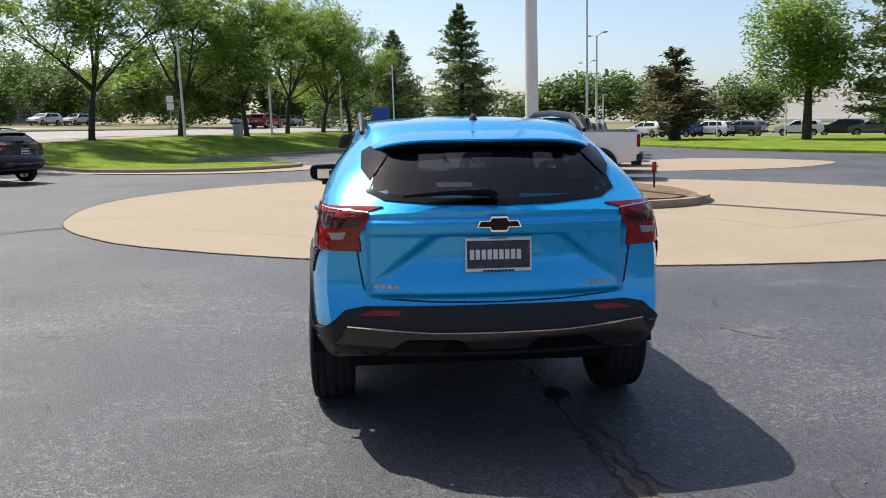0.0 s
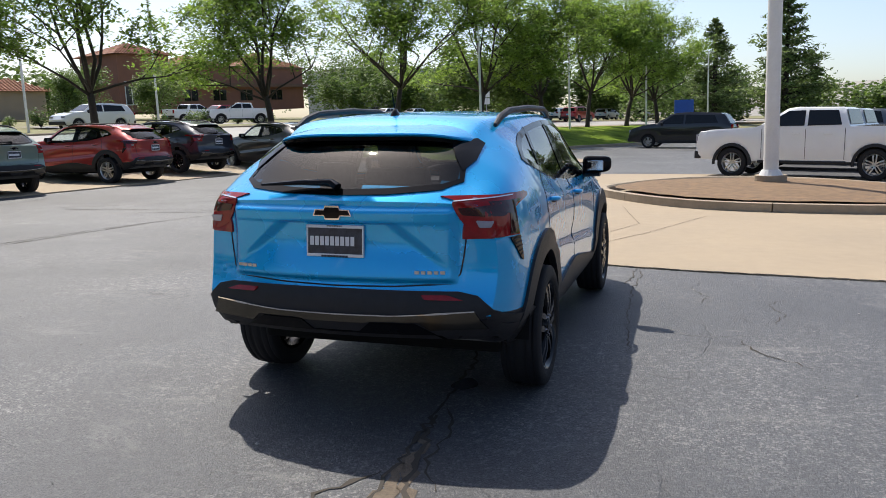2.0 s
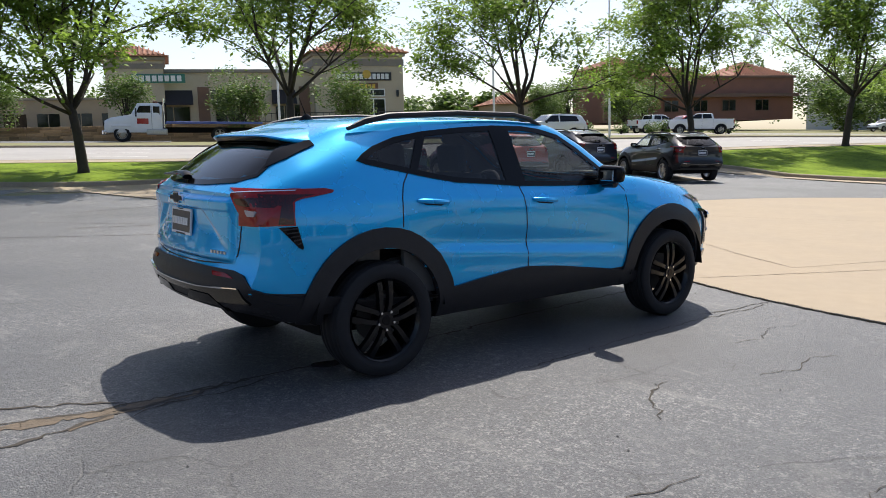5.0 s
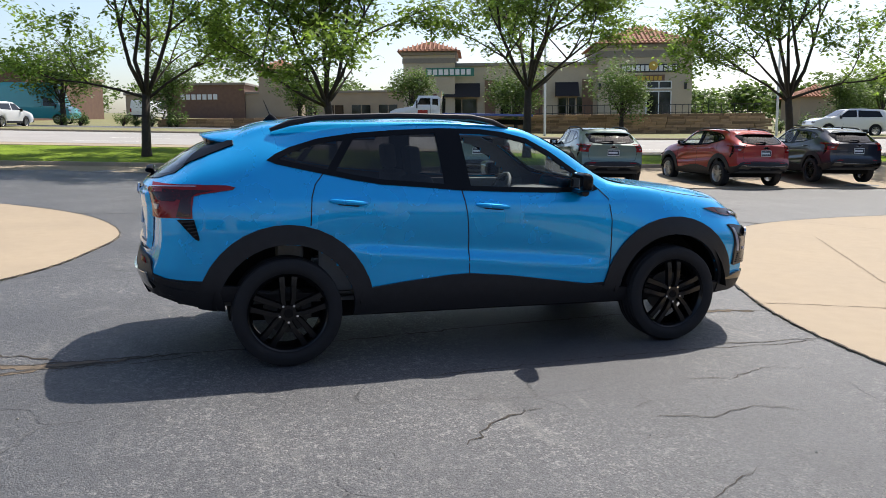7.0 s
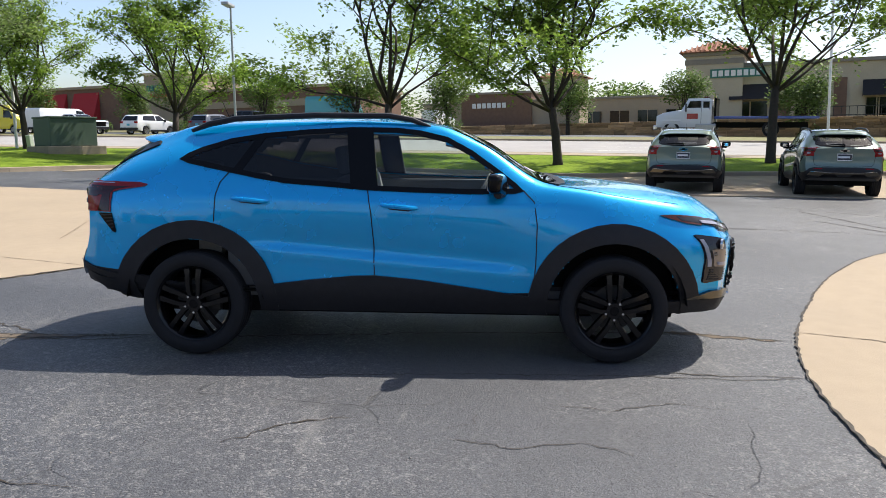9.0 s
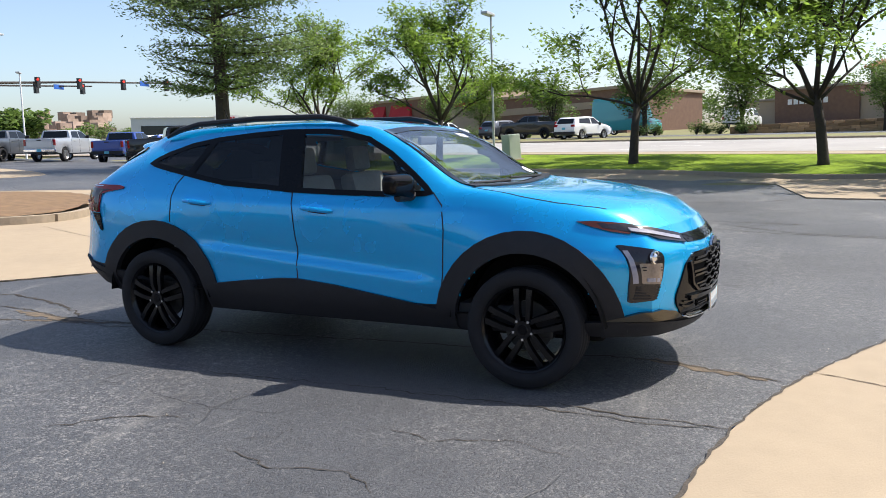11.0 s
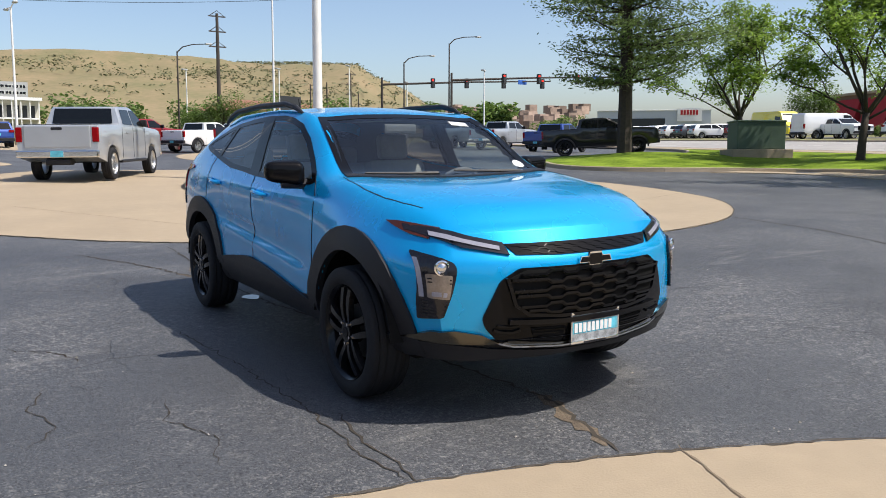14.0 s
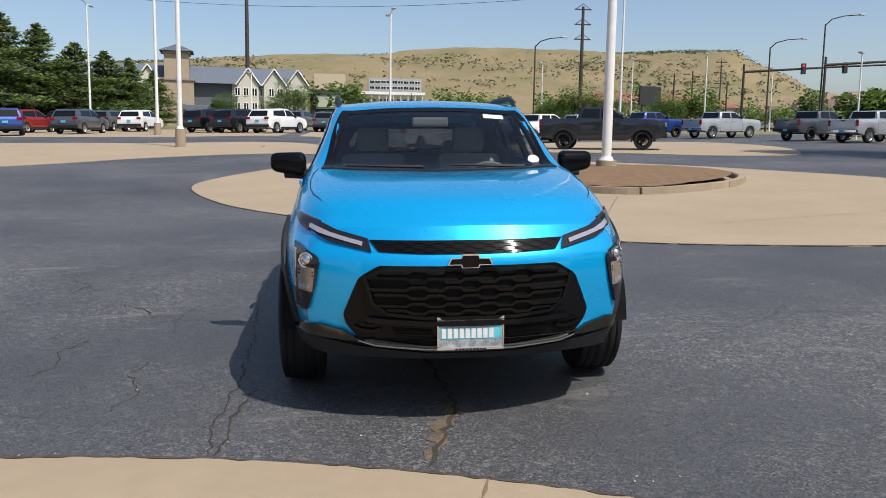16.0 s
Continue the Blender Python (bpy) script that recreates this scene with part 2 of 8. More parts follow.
def flat_fill(poly, step):
    """A polygon in the xy plane, cut into cells of about step."""
    bm = bmesh.new()
    bm.faces.new([bm.verts.new((a, b, 0)) for a, b in poly])
    xs, ys = [p[0] for p in poly], [p[1] for p in poly]
    for axis, lo, hi in ((0, min(xs), max(xs)), (1, min(ys), max(ys))):
        for k in range(1, int((hi - lo) / step) + 1):
            co, no = [0, 0, 0], [0, 0, 0]
            co[axis], no[axis] = lo + k * step, 1
            bmesh.ops.bisect_plane(bm, geom=bm.verts[:] + bm.edges[:] + bm.faces[:], dist=1e-5, plane_co=co, plane_no=no)
    bmesh.ops.triangulate(bm, faces=[f for f in bm.faces if len(f.verts) > 4])
    return bm


class Skin:
    """A closed shell onto which panels and ribbons are laid."""

    WAYS = {"side": ((0, 1, 0), (0, 0, 1), (1, 0, 0)), "rear": ((1, 0, 0), (0, 0, 1), (0, -1, 0)), "front": ((1, 0, 0), (0, 0, 1), (0, 1, 0)), "top": ((1, 0, 0), (0, 1, 0), (0, 0, 1))}

    def __init__(self, verts, faces):
        self.tree = BVHTree.FromPolygons([Vector(v) for v in verts], faces)

    def lay(self, bm, way, off, thick, flip=False):
        ua, va, da = [Vector(w) for w in self.WAYS[way]]
        pts, normals = {}, {}
        for v in bm.verts:
            start = ua * v.co.x + va * v.co.y + da * 4
            hit, no, _, _ = self.tree.ray_cast(start, -da)
            if hit is None:
                hit, no, _, _ = self.tree.find_nearest(ua * v.co.x + va * v.co.y + da * 0.8)
            if no.dot(da) < 0:
                no = -no
            no = (no + da * 0.6).normalized()
            pts[v], normals[v] = hit + no * off, no
        rim = [e for e in bm.edges if len(e.link_faces) == 1]
        low = {}
        for e in rim:
            f = e.link_faces[0]
            a, b = e.verts
            order = [l.vert for l in f.loops]
            if order[(order.index(a) + 1) % len(order)] != b:
                a, b = b, a
            for v in (a, b):
                if v not in low:
                    low[v] = bm.verts.new((0, 0, 0))
            bm.faces.new((b, a, low[a], low[b]))
        for v, p in pts.items():
            v.co = p
            if v in low:
                low[v].co = p - normals[v] * thick
        if flip:
            for v in bm.verts:
                v.co.x *= -1
        bmesh.ops.recalc_face_normals(bm, faces=bm.faces)
        return bm

    def panel(self, poly, way, off=0.006, thick=0.02, step=0.05, flip=False):
        return self.lay(flat_fill(poly, step), way, off, thick, flip)

    def ribbon(self, line, width, way, off=0.002, thick=0.01, step=0.04, flip=False, closed=False):
        pts = [Vector((*p, 0)) for p in line]
        if closed:
            pts.append(pts[0])
        fine = []
        for a, b in zip(pts, pts[1:]):
            k = max(1, int((b - a).length / step))
            fine += [a.lerp(b, i / k) for i in range(k)]
        if not closed:
            fine.append(pts[-1])
        n = len(fine)
        bm = bmesh.new()
        rows = []
        for i, p in enumerate(fine):
            a, b = (fine[i - 1], fine[(i + 1) % n]) if closed else (fine[max(i - 1, 0)], fine[min(i + 1, n - 1)])
            d = (b - a).normalized()
            s = Vector((-d.y, d.x, 0)) * width / 2
            rows.append((bm.verts.new(p - s), bm.verts.new(p + s)))
        for i in range(n if closed else n - 1):
            (a, b), (c, d) = rows[i], rows[(i + 1) % n]
            bm.faces.new((a, c, d, b))
        return self.lay(bm, way, off, thick, flip)

# ---- terrain ----
UX, UY = 0.334, 0.943


def su(x, y):
    """Across and along the road that runs past the lot."""
    return -UY * x + UX * y, UX * x + UY * y


def xy(s, u):
    return -UY * s + UX * u, UX * s + UY * u


def terrain(x, y):
    s, u = su(x, y)
    w = np.interp(s, [17.5, 23, 26, 41, 60, 110, 400], [0, 0.40, 0.50, 0.85, 1.2, 2.2, 6.0])
    w = w + 0.5 * smoothstep(5, 35, u) * smoothstep(17.5, 24, s)
    w = w + np.minimum(0.008 * (-y - 8 + np.sqrt((y + 8) ** 2 + 4.0)), 2.6) * (1 - smoothstep(15, 22, s))
    w = w + 0.5 * smoothstep(8, 41, -y) * smoothstep(-4, 6, x)
    return w


def sheet(name, xs, ys, height, material, label, kind="structure", category="ground"):
    verts, faces = [], []
    for y in ys:
        for x in xs:
            verts.append((x, y, height(x, y)))
    n = len(xs)
    for j in range(len(ys) - 1):
        for i in range(n - 1):
            faces.append((j * n + i, j * n + i + 1, (j + 1) * n + i + 1, (j + 1) * n + i))
    me = mesh_from(name, verts, faces, True)
    me.materials.append(material)
    return tagged(new(name, me), label, category, kind=kind)


def asphalt():
    """Old sealed asphalt: stone grain, flaking pale wear, drag marks and a fine net of hairline cracks."""
    m = mat("asphalt", (0.063, 0.066, 0.074), 0.58, var=0.22, scale=0.35, spec=0.5)
    n, L = m.node_tree.nodes, m.node_tree.links.new
    b = n["Principled BSDF"]
    tc = n["Texture Coordinate"]

    def noise_of(scale, detail, rough, stretch=None, turn=0.0, warp=0.0):
        t = n.new("ShaderNodeTexNoise")
        t.inputs["Scale"].default_value, t.inputs["Detail"].default_value, t.inputs["Roughness"].default_value, t.inputs["Distortion"].default_value = scale, detail, rough, warp
        if stretch:
            mp = n.new("ShaderNodeMapping")
            mp.inputs["Scale"].default_value, mp.inputs["Rotation"].default_value = stretch, (0, 0, turn)
            L(tc.outputs["Object"], mp.inputs["Vector"]), L(mp.outputs[0], t.inputs["Vector"])
        else:
            L(tc.outputs["Object"], t.inputs["Vector"])
        return t.outputs["Fac"]

    def span(sock, lo, hi, top=1.0):
        k = n.new("ShaderNodeMapRange")
        k.inputs["From Min"].default_value, k.inputs["From Max"].default_value, k.inputs["To Max"].default_value = lo, hi, top
        L(sock, k.inputs["Value"])
        return k.outputs[0]

    def calc(op, p, q):
        k = n.new("ShaderNodeMath")
        k.operation = op
        for i, v in enumerate((p, q)):
            if isinstance(v, float):
                k.inputs[i].default_value = v
            else:
                L(v, k.inputs[i])
        return k.outputs[0]

    def blend(under, col, fac):
        mix = n.new("ShaderNodeMix")
        mix.data_type = "RGBA"
        mix.inputs["B"].default_value = (*col, 1)
        L(fac, mix.inputs["Factor"]), L(under, mix.inputs["A"])
        return mix.outputs["Result"]

    out = b.inputs["Base Color"].links[0].from_socket
    grain = noise_of(85, 3, 0.8)
    flake = noise_of(16, 8, 0.78, None, 0, 0.4)
    zone = span(noise_of(0.33, 4, 0.6), 0.42, 0.62)
    streak = noise_of(9, 9, 0.8, (0.35, 1.5, 1), 0.5)
    streak2 = noise_of(8, 9, 0.8, (1.6, 0.30, 1), -0.25)
    out = blend(out, (0.16, 0.16, 0.165), span(grain, 0.55, 0.70, 0.7))
    out = blend(out, (0.022, 0.022, 0.025), span(grain, 0.46, 0.34, 0.7))
    out = blend(out, (0.27, 0.265, 0.255), calc("MULTIPLY", span(flake, 0.535, 0.65, 0.85), calc("ADD", zone, 0.12)))
    out = blend(out, (0.24, 0.235, 0.23), calc("MULTIPLY", span(streak, 0.55, 0.72, 0.35), zone))
    out = blend(out, (0.22, 0.215, 0.205), calc("MULTIPLY", span(streak2, 0.57, 0.74, 0.4), span(noise_of(0.5, 3, 0.5), 0.45, 0.62)))
    stone = n.new("ShaderNodeTexVoronoi")
    stone.inputs["Scale"].default_value = 105
    L(tc.outputs["Object"], stone.inputs["Vector"])
    pick = n.new("ShaderNodeSeparateColor")
    L(stone.outputs["Color"], pick.inputs["Color"])
    out = blend(out, (0.30, 0.29, 0.275), calc("MULTIPLY", span(pick.outputs[0], 0.74, 1.0, 0.75), calc("ADD", calc("MULTIPLY", zone, 0.85), 0.12)))
    out = blend(out, (0.014, 0.014, 0.016), span(pick.outputs[1], 0.66, 1.0, 0.6))
    dust = noise_of(1.0, 9, 0.74, (0.7, 2.0, 1), 0.35, 0.6)
    out = blend(out, (0.21, 0.205, 0.195), span(dust, 0.57, 0.72, 0.6))
    out = blend(out, (0.028, 0.028, 0.032), span(noise_of(0.22, 4, 0.55), 0.55, 0.66, 0.45))
    out = blend(out, (0.030, 0.030, 0.034), span(noise_of(0.8, 6, 0.7), 0.60, 0.72, 0.55))
    net = n.new("ShaderNodeTexVoronoi")
    net.feature = "DISTANCE_TO_EDGE"
    net.inputs["Scale"].default_value = 1.15
    wob = n.new("ShaderNodeMix")
    wob.data_type = "VECTOR"
    wob.inputs["Factor"].default_value = 0.22
    nz = n.new("ShaderNodeTexNoise")
    nz.inputs["Scale"].default_value, nz.inputs["Detail"].default_value = 2.2, 6
    L(tc.outputs["Object"], nz.inputs["Vector"]), L(tc.outputs["Object"], wob.inputs["A"]), L(nz.outputs["Color"], wob.inputs["B"])
    L(wob.outputs["Result"], net.inputs["Vector"])
    hair = calc("MULTIPLY", span(net.outputs["Distance"], 0.010, 0.002), span(noise_of(0.9, 3, 0.5), 0.52, 0.64, 0.45))
    out = blend(out, (0.018, 0.017, 0.016), hair)
    L(out, b.inputs["Base Color"])
    h = calc("ADD", calc("ADD", calc("MULTIPLY", flake, 0.9), calc("MULTIPLY", stone.outputs["Distance"], -0.35)), calc("SUBTRACT", calc("MULTIPLY", grain, 0.7), calc("MULTIPLY", hair, 1.5)))
    bp = n.new("ShaderNodeBump")
    bp.inputs["Strength"].default_value, bp.inputs["Distance"].default_value = 0.7, 0.010
    L(h, bp.inputs["Height"]), L(bp.outputs[0], b.inputs["Normal"])
    return m


ASPHALT = asphalt()
ROAD = mat("road_concrete", (0.30, 0.285, 0.27), 0.85, var=0.15, scale=0.4, bump=0.2, bscale=40)
CONCRETE = mat("tan_concrete", (0.318, 0.252, 0.174), 0.85, var=0.11, scale=0.7, bump=0.25, bscale=90)
KERB = mat("concrete_kerb", (0.31, 0.25, 0.18), 0.85, var=0.2, scale=2, bump=0.3, bscale=60)
GRASS = mat("mown_grass", (0.085, 0.150, 0.012), 0.95, var=0.40, scale=0.9, bump=0.9, bscale=60, hue=(0.17, 0.235, 0.030), spec=0.05)
DRYGRASS = mat("dry_grass", (0.24, 0.19, 0.10), 0.95, var=0.35, scale=0.4, bump=0.6, bscale=20, hue=(0.14, 0.15, 0.05))
MULCH = mat("bark_mulch", (0.17, 0.105, 0.055), 0.95, var=0.45, scale=6, bump=1.0, bscale=40)
CRACK = mat("dark_crack", (0.040, 0.032, 0.024), 0.9, var=0.3)

wide = [-2600, -1200, -700, -400, -250, -170, -120, -90, -70] + list(range(-60, 61, 4)) + [70, 90, 120, 170, 250, 400, 700, 1200, 2600]
sheet("ground", wide, wide, lambda x, y: terrain(x, y) - 0.03, DRYGRASS, "dry grassy ground reaching to the horizon")


def inside_patch(x, y, poly):
    return inside(poly, x, y)


def draped(name, poly, zoff, material, label, step=1.5, kind="structure", category="ground", edge=0.0, lift=None):
    """A polygon of ground laid over the terrain, with a skirt when it stands proud."""
    bm = flat_fill(poly, step)
    rim = [e for e in bm.edges if len(e.link_faces) == 1]
    for v in bm.verts:
        v.co.z = terrain(v.co.x, v.co.y) + zoff + (lift(v.co.x, v.co.y) if lift else 0)
    if edge:
        ext = bmesh.ops.extrude_edge_only(bm, edges=rim)
        for v in ext["geom"]:
            if isinstance(v, bmesh.types.BMVert):
                v.co.z -= edge
    bmesh.ops.recalc_face_normals(bm, faces=bm.faces)
    me = bpy.data.meshes.new(name)
    bm.to_mesh(me)
    bm.free()
    me.materials.append(material)
    me.polygons.foreach_set("use_smooth", [not edge] * len(me.polygons))
    return tagged(new(name, me), label, category, kind=kind)


def close_curve(keys, n=6):
    """A smooth closed line through points."""
    out = []
    m = len(keys)
    for i in range(m):
        a, b, c, d = [np.array(keys[(i + k - 1) % m], float) for k in range(4)]
        for k in range(n):
            t = k / n
            out.append(tuple(0.5 * (2 * b + (c - a) * t + (2 * a - 5 * b + 4 * c - d) * t * t + (3 * b - a - 3 * c + d) * t**3)))
    return out


lot = [xy(26, -75), xy(26, 70), (48, 70), (48, -75)]
draped("parking_lot", lot, 0.0, ASPHALT, "dark grey asphalt car lot with scuffs and cracks", 2.0)
N_PATCH = close_curve([(-5.5, 7.7), (-4.2, 5.4), (-2.6, 4.1), (-0.9, 3.2), (0.6, 2.6), (2.2, 2.35), (5.0, 2.3), (9.0, 3.2), (12.0, 6.0), (12.5, 9.0), (10.8, 11.5), (8.0, 14.6), (3.5, 16.8), (-1.5, 16.9), (-4.7, 14.4), (-5.9, 11.2)])
S_PATCH = close_curve([(4.04, -12.3), (2.89, -9.15), (1.4, -6.9), (0.3, -5.7), (-2.4, -3.7), (-4.2, -3.05), (-6.1, -2.9), (-8.7, -3.9), (-11.3, -6.4), (-12.8, -9.9), (-13.0, -13.3), (-11.4, -17.0), (-9.3, -20.3), (-5.5, -23.5), (-1.5, -24.6), (0.9, -22.6), (2.9, -18.0), (4.0, -14.6)])
draped("concrete_patch_1", N_PATCH, 0.012, CONCRETE, "tan concrete pad set into the asphalt", 1.5, edge=0.02)
draped("concrete_patch_2", S_PATCH, 0.012, CONCRETE, "tan concrete pad set into the asphalt", 1.5, edge=0.02)

draped("concrete_patch_3", close_curve([(16.6, -33.1), (8.9, -32.5), (3.1, -33.6), (1.4, -30.8), (0.4, -28.0), (1.8, -25.8), (3.7, -25.0), (7.4, -22.7), (10.9, -19.4), (17.0, -16.0), (24.0, -21.0), (23.0, -31.5)]), 0.012, CONCRETE, "tan concrete pad set into the asphalt", 2.5, edge=0.02)
draped("concrete_patch_4", close_curve([(-7.8, -30.0), (-11.1, -28.4), (-13.6, -26.0), (-16.5, -25.4), (-18.6, -27.4), (-21.4, -34.5), (-21.0, -42.0), (-16.0, -44.0), (-9.5, -41.0), (-7.2, -35.0)]), 0.012, CONCRETE, "tan concrete pad set into the asphalt", 2.5, edge=0.02)
draped("concrete_patch_5", [(34, -42.5), (34, -68), (-6, -72), (-6, -52), (3, -45), (10.8, -40.9), (20, -42.2)], 0.012, CONCRETE, "tan concrete parking strip at the far row", 3.0, edge=0.02)
draped("concrete_patch_6", close_curve([(13.5, 27.0), (16.5, 23.0), (14.0, 19.8), (10.5, 18.6), (7.0, 19.4), (8.5, 24.0)]), 0.012, CONCRETE, "tan concrete pad set into the asphalt", 2.5, edge=0.02)
draped("lawn_2", [(17.4, 43.5), (19.0, 34.5), (22.5, 28.5), (47.9, 23.0), (47.9, 69.0), (15.0, 69.0)], 0.12, GRASS, "far green lawn under the trees", 3.0, edge=0.2)

# ---- the blue crossover and its sister cars ----
KY = [-2.06, -1.95, -1.75, -1.40, -1.00, -0.30, 0.20, 0.50, 0.95, 1.40, 1.80, 1.97]
PROFILE = [
    ([0.68, 0.74, 0.78, 0.80, 0.80, 0.80, 0.80, 0.80, 0.80, 0.80, 0.75, 0.68], [0.45, 0.40, 0.36, 0.32, 0.30, 0.30, 0.30, 0.30, 0.30, 0.31, 0.29, 0.29]),
    ([0.755, 0.82, 0.862, 0.876, 0.868, 0.862, 0.862, 0.864, 0.87, 0.876, 0.82, 0.735], [0.55, 0.52, 0.50, 0.48, 0.46, 0.44, 0.44, 0.44, 0.45, 0.46, 0.43, 0.42]),
    ([0.785, 0.842, 0.872, 0.886, 0.868, 0.856, 0.856, 0.860, 0.872, 0.888, 0.845, 0.765], [0.76, 0.77, 0.78, 0.80, 0.76, 0.72, 0.71, 0.71, 0.73, 0.76, 0.70, 0.64]),
    ([0.765, 0.822, 0.848, 0.858, 0.858, 0.858, 0.856, 0.854, 0.850, 0.842, 0.800, 0.735], [0.98, 1.00, 1.02, 1.03, 1.00, 0.96, 0.95, 0.94, 0.94, 0.92, 0.88, 0.81]),
    ([0.715, 0.755, 0.765, 0.765, 0.790, 0.800, 0.800, 0.800, 0.790, 0.755, 0.715, 0.665], [1.08, 1.13, 1.21, 1.27, 1.19, 1.115, 1.095, 1.085, 1.085, 1.045, 0.975, 0.885]),
    ([0.620, 0.600, 0.585, 0.600, 0.632, 0.648, 0.642, 0.645, 0.690, 0.620, 0.580, 0.530], [1.095, 1.17, 1.32, 1.44, 1.465, 1.475, 1.455, 1.365, 1.125, 1.082, 1.005, 0.900]),
    ([0.420, 0.430, 0.450, 0.480, 0.510, 0.520, 0.510, 0.470, 0.450, 0.420, 0.400, 0.360], [1.105, 1.195, 1.36, 1.495, 1.515, 1.525, 1.490, 1.375, 1.118, 1.092, 1.018, 0.905]),
    ([0.0] * 12, [1.110, 1.205, 1.375, 1.515, 1.540, 1.550, 1.505, 1.385, 1.105, 1.095, 1.025, 0.912]),
]
SPLIT = [3, 9, 11, 6, 8, 4, 8]
REARZ = spline([0.30, 0.42, 0.50, 0.60, 0.68, 0.80, 0.95, 1.10], [0.03, 0.0, -0.03, -0.055, -0.03, -0.005, 0.0, -0.01])
FRONTZ = spline([0.22, 0.30, 0.40, 0.50, 0.67, 0.76, 0.84, 0.92], [-0.10, -0.06, -0.015, 0.0, 0.01, 0.0, -0.05, -0.10])
DLO = [(-1.44, 1.275), (-1.30, 1.245), (-1.13, 1.21), (-0.93, 1.17), (-0.75, 1.14), (-0.46, 1.12), (-0.23, 1.10), (0.10, 1.088), (0.44, 1.08), (0.76, 1.085), (0.61, 1.20), (0.44, 1.32), (0.28, 1.405), (0.11, 1.445), (-0.05, 1.462), (-0.33, 1.465), (-0.62, 1.45), (-0.91, 1.425), (-1.13, 1.39), (-1.31, 1.335)]
WSCREEN = [(-0.655, 0.95), (-0.45, 1.01), (0.0, 1.045), (0.45, 1.01), (0.655, 0.95), (0.60, 0.60), (0.55, 0.35), (0.3, 0.325), (0.0, 0.32), (-0.3, 0.325), (-0.55, 0.35), (-0.60, 0.60)]
RGLASS = [(-0.575, 1.195), (-0.50, 1.168), (-0.25, 1.150), (0.0, 1.145), (0.25, 1.150), (0.50, 1.168), (0.575, 1.195), (0.555, 1.27), (0.51, 1.355), (0.4, 1.385), (-0.4, 1.385), (-0.51, 1.355), (-0.555, 1.27)]


def bulge(x, y, z):
    """Bows the nose and the tail in plan and in profile."""
    k = np.clip(1 - (np.abs(x) / 0.8) ** 2.2, -0.2, 1)
    front, rear = smoothstep(1.15, 1.97, y), smoothstep(-1.55, -2.06, y)
    return y + front * (0.255 * k + FRONTZ(z)) - rear * (0.135 * k - REARZ(z) - 0.0)


def shell_grid(ny, nk):
    ys = np.concatenate([np.linspace(-2.06, -1.9, 5)[:-1], np.linspace(-1.9, 1.85, ny), np.linspace(1.85, 1.97, 5)[1:]])
    cx = [spline(KY, p[0])(ys) * (0.985 - 0.022 * smoothstep(1.65, 1.97, ys)) for p in PROFILE]
    cz = [spline(KY, p[1])(ys) for p in PROFILE]
    rings, marks = [], np.cumsum([0] + SPLIT)
    for i, y in enumerate(ys):
        ctrl = [np.array((cx[k][i], cz[k][i])) for k in range(8)]
        ext = [ctrl[0] + (ctrl[0] - ctrl[1]) * np.array((1, 0.2))] + ctrl + [ctrl[6] * np.array((-1, 1))]
        ring = []
        for k in range(7):
            a, b, c, d = ext[k : k + 4]
            for s in range(SPLIT[k]):
                t = s / SPLIT[k]
                ring.append(0.5 * (2 * b + (c - a) * t + (2 * a - 5 * b + 4 * c - d) * t * t + (3 * b - a - 3 * c + d) * t**3))
        ring.append(ctrl[7])
        rings.append(ring)
    n = len(rings[0])
    half = []
    for i, y in enumerate(ys):
        edge = 0.625 - 0.085 * y
        win = float(smoothstep(-1.15, -0.75, y) * (1 - smoothstep(0.60, 0.95, y)))
        row = []
        for p in rings[i]:
            d = p[1] - edge
            dent = win * (0.012 * math.exp(-((d + 0.005) / 0.030) ** 2) - 0.014 * math.exp(-((d - 0.075) / 0.060) ** 2)) if p[0] > 0.6 else 0.0
            rib = p[1] - (1.015 - 0.02 * y)
            dent += 0.006 * math.exp(-(rib / 0.022) ** 2) * float(smoothstep(-1.9, -1.3, y) * (1 - smoothstep(0.9, 1.3, y))) if p[0] > 0.6 else 0.0
            row.append((p[0] + dent, float(bulge(p[0], y, p[1])), p[1]))
        half.append(row)
    caps = []
    for i in (0, -1):
        cap = []
        for k in range(1, nk + 1):
            f = 1 - k / nk
            cap.append([(p[0] * f, float(bulge(p[0] * f, ys[i], p[1])), p[1]) for p in rings[i]])
        caps.append(cap)
    rows = caps[0][::-1] + half + caps[1]
    verts = [v for row in rows for v in row]
    faces = [(i * n + j, i * n + j + 1, (i + 1) * n + j + 1, (i + 1) * n + j) for i in range(len(rows) - 1) for j in range(n - 1)]
    return verts, faces


SV, SF = shell_grid(120, 14)
FULLV = SV + [(-x, y, z) for x, y, z in SV]
FULLF = SF + [tuple(len(SV) + k for k in reversed(f)) for f in SF]
SKIN = Skin(FULLV, FULLF)
WHEELS = [(-1.35, 0.345), (1.35, 0.345)]


